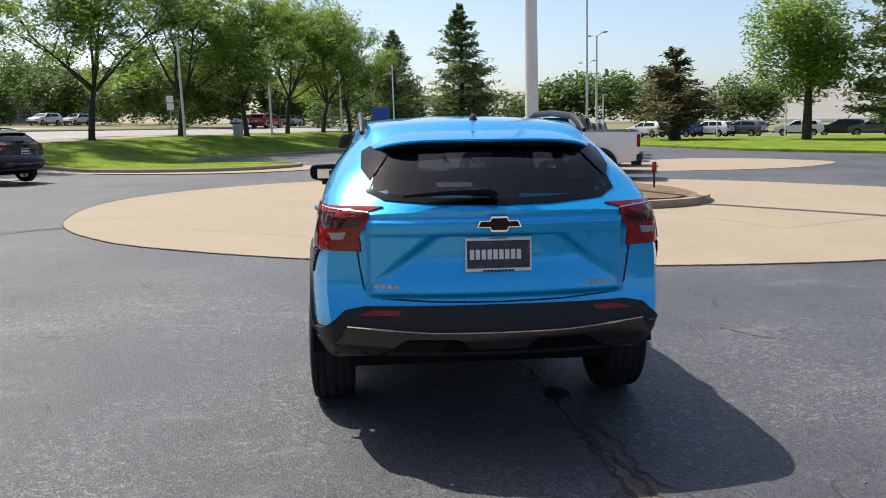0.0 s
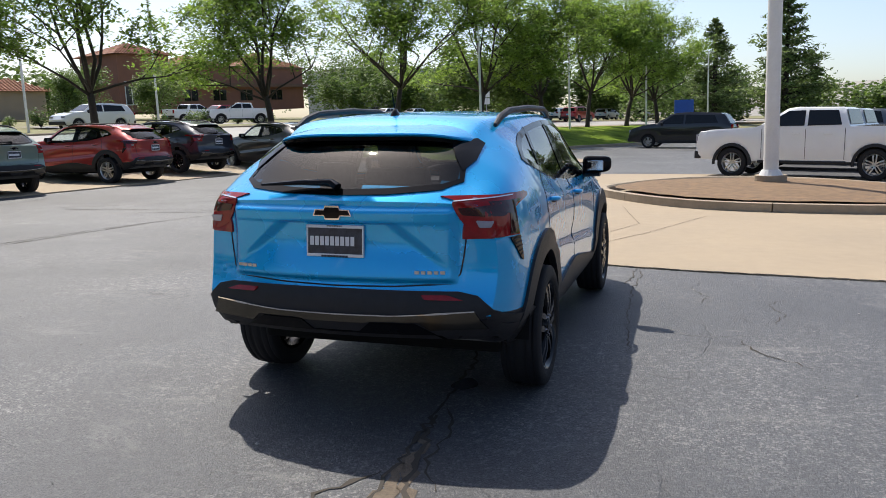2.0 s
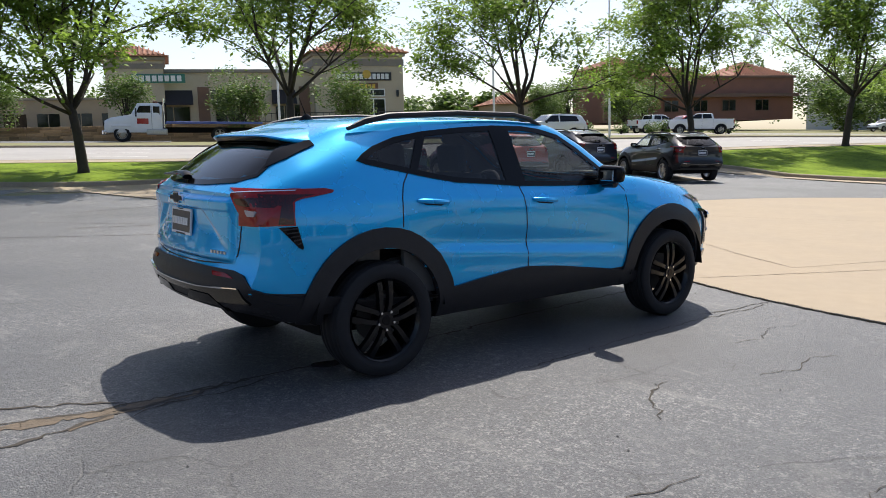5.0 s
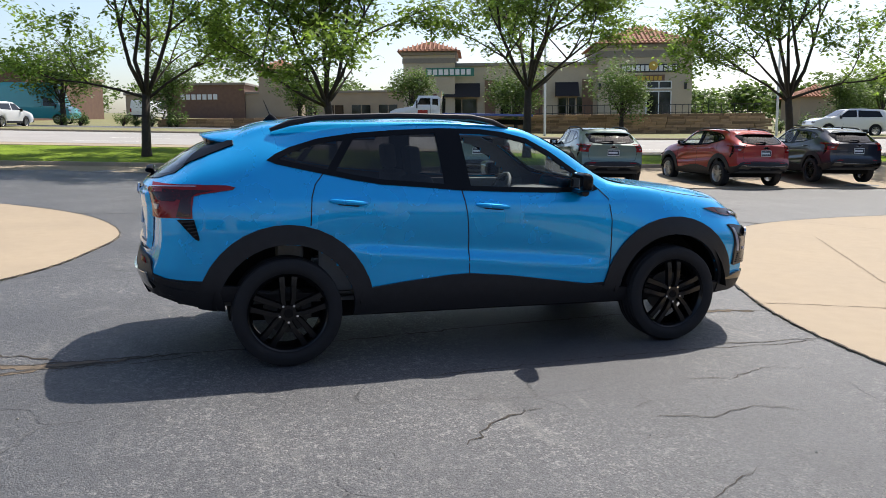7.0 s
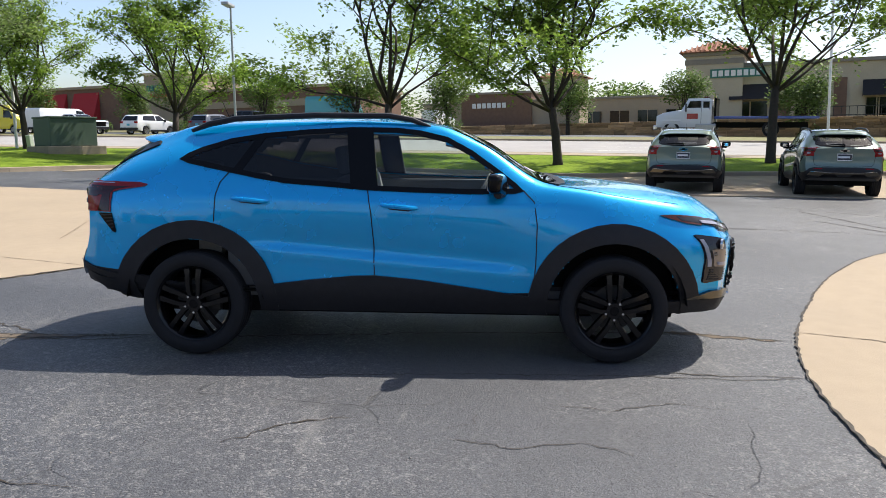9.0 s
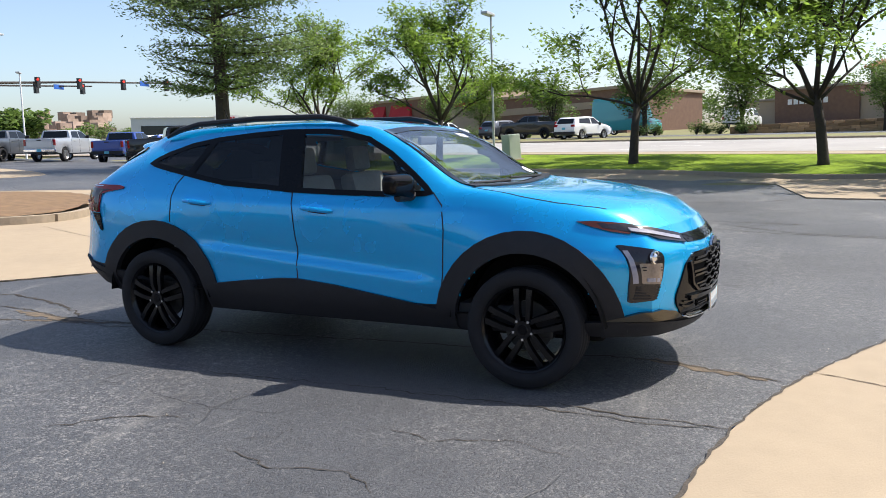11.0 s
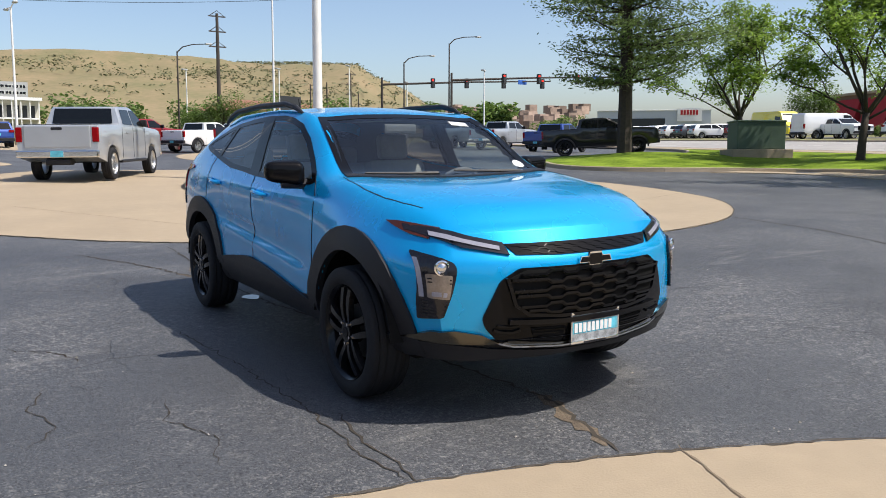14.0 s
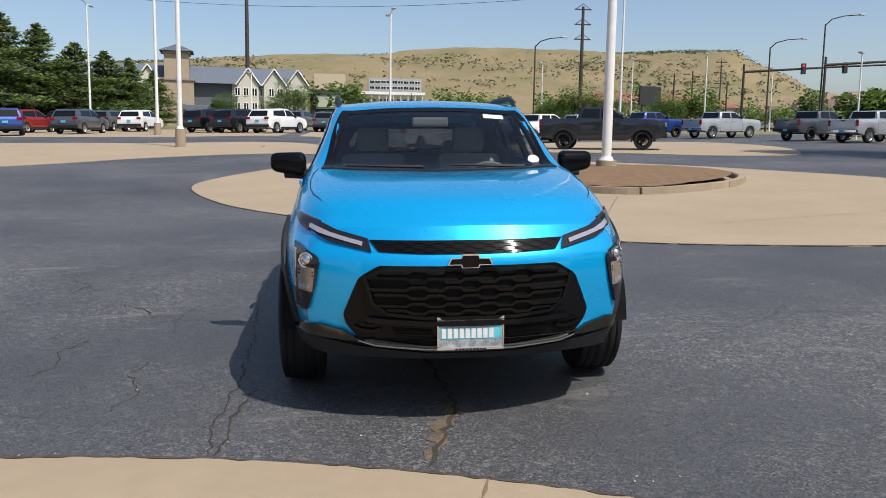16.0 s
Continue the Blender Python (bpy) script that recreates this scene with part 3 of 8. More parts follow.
def body_parts(car, colour):
    """The painted shell with its openings, split into body, doors and bonnet."""
    bm = bmesh.new()
    vs = [bm.verts.new(v) for v in FULLV]
    for f in FULLF:
        if len({tuple(np.round(FULLV[k], 5)) for k in f}) > 2:
            try:
                bm.faces.new([vs[k] for k in f])
            except ValueError:
                pass
    bmesh.ops.remove_doubles(bm, verts=bm.verts, dist=1e-4)
    for co, no in (((0, -0.185, 0), (0, 1, 0)), ((0, 0.845, 0), (0, 1, 0)), ((0, -1.195, 0), (0, 1, 0))):
        bmesh.ops.bisect_plane(bm, geom=bm.verts[:] + bm.edges[:] + bm.faces[:], dist=1e-5, plane_co=co, plane_no=no)
    gone = []
    for f in bm.faces:
        x, y, z = f.calc_center_median()
        ax = abs(x)
        if ax > 0.55 and z > 1.0 and inside(DLO, y, z) and edge_gap(DLO, y, z) > 0.012:
            gone.append(f)
        elif -0.1 < y < 1.2 and z > 1.0 and f.normal.z > -2 and inside(WSCREEN, x, y) and edge_gap(WSCREEN, x, y) > 0.010 and z > 1.02:
            gone.append(f)
        elif y < -1.6 and inside(RGLASS, x, z) and edge_gap(RGLASS, x, z) > 0.014:
            gone.append(f)
        elif ax > 0.5 and any((y - wy) ** 2 + (z - wz) ** 2 < 0.435**2 for wy, wz in WHEELS) and z < 0.79:
            gone.append(f)
        elif z < 0.33 and ax < 0.78:
            gone.append(f)
    bmesh.ops.delete(bm, geom=gone, context="FACES")
    bmesh.ops.recalc_face_normals(bm, faces=bm.faces)
    groups = {}
    for f in bm.faces:
        x, y, z = f.calc_center_median()
        key = "body"
        if abs(x) > 0.6 and 0.40 < z < 1.14 and -1.195 < y < 0.845:
            key = ("front_door" if y > -0.185 else "rear_door") + ("_r" if x > 0 else "_l")
        if z < (0.50 if y < -1.7 else 0.41 if y > 1.7 else 0.42):
            key = "lower_valance_x"
        elif y < -1.8 and abs(x) > 0.66 and z < 0.565:
            key = "lower_valance_x"
        groups.setdefault(key, []).append([tuple(v.co) for v in f.verts])
    for key, polys in groups.items():
        verts, index, faces = [], {}, []
        for poly in polys:
            idx = []
            for v in poly:
                v = tuple(np.round(v, 5))
                if v not in index:
                    index[v] = len(verts)
                    verts.append(v)
                idx.append(index[v])
            faces.append(idx)
        me = mesh_from("shell", verts, faces)
        part_mesh(key.replace("_r", "", 1)[:0] + key.rsplit("_", 1)[0] if key != "body" else key, me, PLASTIC if key.startswith("lower") else colour, car, smooth=True)
    lining = bmesh.new()
    for f in bm.faces:
        x, y, z = f.calc_center_median()
        if z > 0.85 and -2.35 < y < 1.02:
            lining.faces.new([lining.verts.new(v.co - v.normal * 0.022) for v in f.verts])
    part("cabin_lining", lining, CABIN, car)
    bm.free()


def panels(car, name, material, poly, way, off=0.006, thick=0.02, step=0.05, both=True, label="", parent=None, smooth=True):
    made = []
    for flip in (False, True) if both else (False,):
        made.append(part(name, SKIN.panel(poly, way, off, thick, step, flip), material, parent or car, label, smooth))
    return made


def ribbons(car, name, material, line, width, way, off=0.002, thick=0.01, both=True, closed=False, label=""):
    return [part(name, SKIN.ribbon(line, width, way, off, thick, 0.04, flip, closed), material, car, label, True) for flip in ((False, True) if both else (False,))]


def arc(cy, cz, r, a0, a1, n):
    return [(cy + r * math.cos(radians(a0 + (a1 - a0) * k / n)), cz + r * math.sin(radians(a0 + (a1 - a0) * k / n))) for k in range(n + 1)]


WHEELMESH = {}


def wheel_meshes(r, detail, width):
    """Tyre, rim with five split spokes, hub and nuts, as meshes looking along +x."""
    out = []

    def keep(name, bm, kind, smooth=False):
        me = bpy.data.meshes.new(name)
        bmesh.ops.recalc_face_normals(bm, faces=bm.faces)
        bm.to_mesh(me)
        bm.free()
        if smooth:
            me.polygons.foreach_set("use_smooth", [True] * len(me.polygons))
            me.set_sharp_from_angle(angle=radians(38))
        out.append((name, me, kind))

    w, ri = width / 2, r * (0.70 if detail else 0.655)
    out_by = 0.022 if detail else 0.0
    keep("wheel", lathe([(-0.09, r * 0.66), (-0.02, r * 0.665), (0.08, r * 0.67)], 32), UNDER)
    tread = []
    for a in np.linspace(-w * 0.86, w * 0.86, 22):
        tread.append((a, r - 0.004 - 0.010 * (abs(a) / w) ** 2 - (0.007 if min(abs(abs(a) - w * 0.25), abs(abs(a) - w * 0.62)) < 0.007 else 0)))
    prof = [(-w * 0.8, ri), (-w * 0.97, ri + 0.02), (-w, ri + (r - ri) * 0.45), (-w * 0.95, r - 0.03), (-w * 0.9, r - 0.016)] + tread + [(w * 0.9, r - 0.016), (w * 0.95, r - 0.03), (w, ri + (r - ri) * 0.45), (w * 0.97, ri + 0.02), (w * 0.8, ri)]
    keep("tyre", lathe(prof, 64 if detail else 32), RUBBER, True)
    bm = lathe([(-0.09, ri * 0.93), (0.06, ri * 0.90), (0.085, ri * 0.95), (w * 0.86, ri * 0.985), (w * 0.92, ri + 0.004), (w * 0.80, ri + 0.006)], 48)
    for k in range(5):
        a = 2 * math.pi * k / 5 + math.pi / 2
        for s in (-1, 1):
            p0, p1 = (0.045, a + s * 0.50), (ri * 0.95, a + s * 0.17)
            rows = []
            for t in np.linspace(0, 1, 5):
                rad, ang = p0[0] * (1 - t) + p1[0] * t, p0[1] * (1 - t) ** 2 + p1[1] * (1 - (1 - t) ** 2)
                hw = 0.017 + 0.007 * t
                xx = 0.062 + out_by + 0.012 * math.sin(t * 3.1)
                c, sn = math.cos(ang), math.sin(ang)
                rows.append([bm.verts.new((xx + dx, c * rad - sn * off, sn * rad + c * off)) for off, dx in ((-hw, -0.02), (-hw * 0.7, 0.008), (hw * 0.7, 0.008), (hw, -0.02))])
            for r0, r1 in zip(rows, rows[1:]):
                for q in range(4):
                    bm.faces.new((r0[q], r0[(q + 1) % 4], r1[(q + 1) % 4], r1[q]))
    cyl((0.03, 0, 0), (0.078 + out_by, 0, 0), 0.062, 0.05, 20, bm)
    keep("rim", bm, None, True)
    if detail:
        keep("brake_disc", cyl((-0.02, 0, 0), (0.0, 0, 0), 0.145, seg=36), DISC)
        keep("brake_caliper", box(-0.03, 0.02, 0.08, 0.15, -0.06, 0.07, 0.01), DISC)
        for k in range(5):
            a = 2 * math.pi * k / 5 + math.pi / 2 + math.pi / 5
            c, s = math.cos(a) * 0.056, math.sin(a) * 0.056
            keep("wheel_nut", cyl((0.08, c, s), (0.108, c, s), 0.010, 0.008, 6), CHROME)
        keep("hub_cap", lathe([(0.104, 0.0001), (0.104, 0.026), (0.096, 0.032)], 20), GLOSSBLACK, True)
    return out


def wheel(car, x, y, z, r, face, rim_mat, detail=True, width=0.225):
    """A wheel under a car. face: +1 looks along +x."""
    key = (r, rim_mat.name, detail, width)
    if key not in WHEELMESH:
        WHEELMESH[key] = wheel_meshes(r, detail, width)
    hold = None
    for name, me, kind in WHEELMESH[key]:
        ob = part_mesh(name, me, kind or rim_mat, hold or car)
        if hold is None:
            hold = ob
            hold.matrix_basis = Matrix.Translation((x, y, z)) @ Matrix.Diagonal((face, 1, 1, 1))
    return hold


def plate(car, y, z, face, print_mat, lean=0.0, name="licence_plate", band=None, many=False):
    """A dealer plate in a frame: picture ground, a bold word bar and small caption bars."""
    hold = part(name, box(-0.146, 0.146, -0.006, 0.0, -0.073, 0.073, 0.003), PLATEWHITE, car, "dealer plate with a printed mountain picture")
    hold.matrix_basis = Matrix.Translation((0, y, z)) @ pose(0, 0, 0, lean, 0, 0 if face < 0 else 180)
    bm = bmesh.new()
    for b in ((-0.150, 0.150, 0.062, 0.077), (-0.150, 0.150, -0.077, -0.062), (-0.150, -0.142, -0.062, 0.062), (0.142, 0.150, -0.062, 0.062)):
        box(b[0], b[1], -0.012, 0.002, b[2], b[3], 0.003, bm)
    part("plate_frame", bm, CHROME if face > 0 else PLATEWHITE, hold)
    part("picture", box(-0.142, 0.142, -0.0085, -0.0062, -0.062, 0.062), print_mat, hold, "printed mountain picture")
    if band:
        part("colour_band", box(-0.139, 0.139, -0.0088, -0.0080, -0.028, 0.028), band, hold)
    for k in range(9 if many else 1):
        x0 = -0.130 + k * 0.0266
        part("word_bar", box(x0, x0 + (0.019 if many else 0.236), -0.0115, -0.0090, -0.022, 0.022), PLATEWHITE, hold)
        if many:
            x0 = -0.07 + k * 0.0158
            part("caption_bar", box(x0, x0 + 0.0125, -0.0142, -0.0122, -0.0775, -0.0685), PRINTBLACK, hold)
            part("caption_bar", box(-0.04 + k * 0.009, -0.034 + k * 0.009, -0.0142, -0.0122, 0.0695, 0.0755), PRINTBLACK, hold)
    return hold


def emblem(car, y, z, face, parent=None, w=0.1, h=0.034):
    """A plain cross-shaped badge, dark with a bright rim."""
    bm, rim = bmesh.new(), bmesh.new()
    shape = [(-1, -0.45), (-0.42, -0.45), (-0.36, -1), (0.36, -1), (0.42, -0.45), (1, -0.45), (0.88, 0.45), (0.42, 0.45), (0.36, 1), (-0.36, 1), (-0.42, 0.45), (-0.88, 0.45)]
    for target, k, d in ((rim, 1.0, 0.012), (bm, 0.86, 0.015)):
        lo = [target.verts.new((a * w * (k if k == 1 else 0.93), 0, b * h * (1 if k == 1 else 0.76))) for a, b in shape]
        hi = [target.verts.new((v.co.x, -d, v.co.z)) for v in lo]
        target.faces.new(hi)
        for i in range(len(lo)):
            target.faces.new((lo[i - 1], lo[i], hi[i], hi[i - 1]))
    hold = part("badge", rim, CHROME, car, "dark cross-shaped badge with bright rim")
    hold.matrix_basis = Matrix.Translation((0, y, z)) @ pose(0, 0, 0, 0, 0, 0 if face < 0 else 180)
    part("badge_face", bm, GLOSSBLACK, hold)


def crossover(name, colour, label, m, rim_mat=None, detail=True, group="", trim=None):
    rim_mat = rim_mat or RIMBLACK
    car = thing(name, label, "car", m, group)
    body_parts(car, colour)
    P, B = (lambda *a, **k: panels(car, *a, **k)), (lambda *a, **k: ribbons(car, *a, **k))
    # glazing
    q = [(-1.425, 1.272), (-1.30, 1.243), (-1.13, 1.208), (-1.10, 1.203), (-0.955, 1.40), (-0.955, 1.415), (-1.13, 1.385), (-1.31, 1.33)]
    r = [(-1.05, 1.195), (-0.75, 1.14), (-0.46, 1.12), (-0.32, 1.108), (-0.36, 1.46), (-0.62, 1.447), (-0.90, 1.42)]
    f = [(-0.16, 1.095), (0.10, 1.088), (0.44, 1.082), (0.72, 1.088), (0.60, 1.195), (0.43, 1.31), (0.27, 1.395), (0.11, 1.435), (-0.05, 1.455), (-0.21, 1.46)]
    for nm, poly, g in (("quarter_window", q, GLASSDARK), ("rear_window", r, GLASSDARK), ("front_window", f, GLASSSIDE)):
        for o in P(nm, g, poly, "side", 0.003, 0.004):
            o.visible_shadow = False
    for o in P("windscreen", GLASSCLEAR, WSCREEN, "top", 0.003, 0.005, both=False):
        o.visible_shadow = False
    for o in P("tailgate_window", GLASSDARK, RGLASS, "rear", 0.004, 0.005, both=False):
        o.visible_shadow = False
    B("window_trim", GLOSSBLACK, DLO, 0.032, "side", 0.006, 0.02, closed=True)
    P("pillar_trim", GLOSSBLACK, [(-0.325, 1.10), (-0.15, 1.09), (-0.20, 1.47), (-0.37, 1.47)], "side", 0.007)
    B("window_divider", GLOSSBLACK, [(-1.075, 1.195), (-0.925, 1.425)], 0.05, "side", 0.007, 0.02)
    B("windscreen_seal", GLOSSBLACK, WSCREEN, 0.06, "top", 0.0055, 0.02, both=False, closed=True)
    B("tailgate_seal", GLOSSBLACK, RGLASS, 0.026, "rear", 0.006, 0.02, both=False, closed=True)
    # cladding
    for wy in (-1.35, 1.35):
        ring = arc(wy, 0.345, 0.545, 205 if wy < 0 else 188, -8 if wy < 0 else -20, 22) + arc(wy, 0.345, 0.425, -12, 192, 22)
        ring = [(a, max(b, 0.28)) for a, b in ring]
        P("arch_cladding", PLASTIC, ring, "side", 0.016, 0.04, 0.06)
    P("sill_cladding", PLASTIC, [(-0.86, 0.305), (0.86, 0.305), (0.835, 0.42), (0.48, 0.47), (0.12, 0.52), (-0.17, 0.545), (-0.31, 0.54), (-0.60, 0.51), (-0.87, 0.475)], "side", 0.016, 0.03, 0.08)
    # shut lines
    B("shut_line", SEAM, [(-1.10, 1.215), (-1.17, 1.13), (-1.195, 1.05), (-1.205, 0.88)], 0.007, "side")
    B("shut_line", SEAM, [(-0.22, 1.10), (-0.19, 0.94), (-0.175, 0.76), (-0.17, 0.545)], 0.007, "side")
    B("shut_line", SEAM, [(0.77, 1.09), (0.84, 1.02), (0.86, 0.88), (0.855, 0.63), (0.835, 0.42)], 0.007, "side")
    B("shut_line", SEAM, [(0.705, 0.98), (0.725, 1.1), (0.735, 1.3), (0.725, 1.5), (0.70, 1.64), (0.66, 1.76)], 0.004, "top")
    B("shut_line", SEAM, [(-0.66, 1.085), (-0.635, 0.97), (-0.62, 0.85), (-0.605, 0.765), (-0.56, 0.72), (-0.3, 0.705), (0.0, 0.70), (0.3, 0.705), (0.56, 0.72), (0.605, 0.765), (0.62, 0.85), (0.635, 0.97), (0.66, 1.085)], 0.007, "rear", both=False)
    B("crease", colour, [(-0.57, 1.02), (-0.25, 1.01), (0.25, 1.01), (0.57, 1.02)], 0.006, "rear", 0.004, both=False)
    # tail
    P("tail_lamp", REDLENS, rounded([(-0.565, 1.105), (-0.595, 1.04), (-0.64, 0.975), (-0.72, 0.945), (-0.770, 0.935), (-0.80, 1.02), (-0.80, 1.13)], 0.02), "rear", 0.010, 0.03, 0.04, label="red wraparound tail lamp")
    P("tail_lamp_wing", REDLENS, [(-2.12, 1.128), (-1.70, 1.126), (-1.645, 1.114), (-1.66, 1.100), (-1.84, 1.074), (-1.885, 1.060), (-1.896, 0.99), (-1.895, 0.932), (-2.00, 0.935), (-2.12, 0.930)], "side", 0.009, 0.03, 0.04)
    P("lamp_inset", DARKLENS, rounded([(-0.595, 1.078), (-0.615, 1.045), (-0.79, 1.030), (-0.79, 1.085)], 0.01), "rear", 0.0125, 0.01, 0.04)
    P("lamp_inset", DARKLENS, [(-2.06, 1.100), (-1.76, 1.096), (-1.87, 1.078), (-1.90, 1.055), (-1.905, 0.94), (-1.985, 0.942), (-1.96, 1.04), (-2.06, 1.06)], "side", 0.0115, 0.01, 0.04)
    B("lamp_signature", CHROME, [(-0.575, 1.103), (-0.70, 1.112), (-0.79, 1.118)], 0.005, "rear", 0.014, 0.01)
    P("lamp_gill", GLOSSBLACK, [(-1.985, 0.926), (-1.887, 0.928), (-1.858, 0.812), (-1.864, 0.800), (-1.885, 0.812)], "side", 0.008, 0.03, 0.04)
    for k in range(5):
        zz = 0.832 + 0.020 * k
        B("gill_rib", PLASTIC, [(-1.893 - 0.017 * k, zz), (-1.872 - 0.003 * k, zz + 0.005)], 0.007, "side", 0.011, 0.01)
    P("lamp_glow_bar", CLEARLENS, rounded([(-0.675, 1.02), (-0.69, 0.985), (-0.745, 0.985), (-0.75, 1.015)], 0.008), "rear", 0.015, 0.01, 0.05)
    P("rear_bumper", PLASTIC, [(-0.86, 0.43), (-0.62, 0.415), (0.0, 0.415), (0.62, 0.415), (0.86, 0.43), (0.86, 0.52), (0.79, 0.575), (0.69, 0.665), (0.60, 0.685), (0.0, 0.69), (-0.60, 0.685), (-0.69, 0.665), (-0.79, 0.575), (-0.86, 0.52)], "rear", 0.014, 0.03, 0.06, both=False)
    P("rear_bumper_corner", PLASTIC, [(-2.14, 0.56), (-2.00, 0.51), (-1.85, 0.49), (-1.75, 0.48), (-1.72, 0.36), (-1.95, 0.37), (-2.14, 0.44)], "side", 0.014, 0.03, 0.05)
    P("rear_reflector", REDLENS, rounded([(-0.63, 0.642), (-0.55, 0.668), (-0.43, 0.668), (-0.45, 0.645)], 0.008), "rear", 0.02, 0.02, 0.05)
    P("skid_trim", SATIN, [(-0.73, 0.515), (-0.68, 0.595), (-0.44, 0.583), (-0.30, 0.572), (-0.0, 0.572), (-0.0, 0.535), (-0.15, 0.535), (-0.20, 0.545), (-0.42, 0.545), (-0.47, 0.505)], "rear", 0.024, 0.02, 0.05, label="dark chrome skid trim")
    B("bright_strip", CHROME, [(-0.68, 0.598), (-0.46, 0.586), (-0.3, 0.576), (0, 0.574)], 0.006, "rear", 0.03, 0.015)
    P("diffuser", GLOSSBLACK, [(-0.60, 0.42), (0.60, 0.42), (0.46, 0.50), (0.40, 0.535), (0.18, 0.535), (0.12, 0.485), (-0.12, 0.485), (-0.18, 0.535), (-0.40, 0.535), (-0.46, 0.50)], "rear", 0.022, 0.02, 0.06, both=False)
    # nose
    P("lower_bumper", PLASTIC, [(-0.86, 0.26), (0.86, 0.26), (0.86, 0.40), (0.70, 0.405), (0.50, 0.375), (0.2, 0.35), (-0.2, 0.35), (-0.50, 0.375), (-0.70, 0.405), (-0.86, 0.40)], "front", 0.014, 0.03, 0.06, both=False)
    P("front_skid", SATIN, [(0.80, 0.415), (0.74, 0.462), (0.67, 0.468), (0.56, 0.445), (0.47, 0.392), (0.20, 0.362), (0.0, 0.36), (0.0, 0.385), (0.2, 0.388), (0.44, 0.415), (0.47, 0.405), (0.55, 0.40)], "front", 0.02, 0.02, 0.04, label="satin bronze-grey skid trim")
    P("grille_surround", GLOSSBLACK, rounded([(-0.562, 0.518), (-0.49, 0.69), (-0.40, 0.745), (0.40, 0.745), (0.49, 0.69), (0.562, 0.518), (0.545, 0.47), (0.485, 0.405), (0.2, 0.375), (-0.2, 0.375), (-0.485, 0.405), (-0.545, 0.47)], 0.02), "front", 0.010, 0.03, 0.05, both=False)
    P("grille_back", UNDER, rounded([(-0.455, 0.70), (-0.37, 0.735), (0.37, 0.735), (0.455, 0.70), (0.42, 0.58), (0.36, 0.54), (0.2, 0.525), (-0.2, 0.525), (-0.36, 0.54), (-0.42, 0.58)], 0.02), "front", 0.012, 0.004, 0.06, both=False)
    for k, zz in enumerate((0.722, 0.687, 0.651, 0.615, 0.578, 0.546)):
        half = (0.40, 0.445, 0.435, 0.42, 0.40, 0.365)[k]
        line = []
        for j in range(-4, 5):
            x, up = j * 0.077, 1 if (j + k) % 2 else -1
            line += [(x - 0.028, zz + 0.007 * up), (x + 0.028, zz + 0.007 * up)]
        line = [p for p in line if abs(p[0]) < half - 0.012]
        line = [(-half, line[0][1])] + line + [(half, line[-1][1])]
        B("grille_bar", GRILLEBAR, line, 0.010, "front", 0.030, 0.034, both=False)
        B("grille_bar_edge", GRILLEBAR, [(x, z - 0.009) for x, z in line], 0.006, "front", 0.020, 0.024, both=False)
    B("grille_rim", GRILLEBAR, [(-0.462, 0.705), (-0.425, 0.578), (-0.36, 0.533), (-0.2, 0.517), (0.2, 0.517), (0.36, 0.533), (0.425, 0.578), (0.462, 0.705)], 0.016, "front", 0.026, 0.02, both=False)
    B("bumper_ledge", GRILLEBAR, [(-0.45, 0.502), (-0.2, 0.492), (0.2, 0.492), (0.45, 0.502)], 0.022, "front", 0.030, 0.03, both=False)
    B("lip_strip", CHROME, [(-0.49, 0.408), (-0.42, 0.388), (-0.2, 0.374), (0.0, 0.371), (0.2, 0.374), (0.42, 0.388), (0.49, 0.408)], 0.008, "front", 0.030, 0.02, both=False)
    B("corner_duct", GRILLEBAR, [(0.395, 0.462), (0.43, 0.452), (0.485, 0.456), (0.515, 0.468)], 0.012, "front", 0.022, 0.02)
    B("corner_duct", GRILLEBAR, [(0.40, 0.482), (0.44, 0.478), (0.50, 0.486)], 0.007, "front", 0.020, 0.02)
    P("upper_grille", GLOSSBLACK, [(-0.44, 0.850), (0.44, 0.850), (0.40, 0.802), (0.2, 0.795), (-0.2, 0.795), (-0.40, 0.802)], "front", 0.006, 0.02, 0.05, both=False)
    for k, zz in enumerate((0.836, 0.820, 0.806)):
        line = []
        for j in range(-9, 10):
            up = 1 if (j + k) % 2 else -1
            line += [(j * 0.044 - 0.014, zz + 0.004 * up), (j * 0.044 + 0.014, zz + 0.004 * up)]
        B("upper_grille_bar", GLOSSBLACK, [p for p in line if abs(p[0]) < 0.415 - 0.03 * k], 0.004, "front", 0.010, 0.010, both=False)
    for s in (1, -1):
        P("lower_intake", UNDER, [(s * 0.17, 0.425), (s * 0.33, 0.43), (s * 0.345, 0.468), (s * 0.17, 0.462)], "front", 0.014, 0.01, 0.06, both=False)
        for zz in (0.437, 0.451):
            B("intake_slat", GLOSSBLACK, [(s * 0.175, zz), (s * 0.335, zz + 0.004)], 0.005, "front", 0.020, 0.02, both=False)
    P("running_lamp", SMOKELENS, [(0.43, 0.802), (0.445, 0.855), (0.57, 0.885), (0.68, 0.918), (0.755, 0.930), (0.76, 0.905), (0.62, 0.838)], "front", 0.012, 0.02, 0.04)
    B("lamp_strip", CLEARLENS, [(0.468, 0.830), (0.57, 0.855), (0.66, 0.879), (0.705, 0.892)], 0.018, "front", 0.018, 0.01)
    P("side_marker", AMBER, [(1.625, 0.940), (1.70, 0.915), (1.80, 0.888), (1.90, 0.872), (1.91, 0.918), (1.80, 0.934), (1.70, 0.942)], "side", 0.010, 0.02, 0.04)
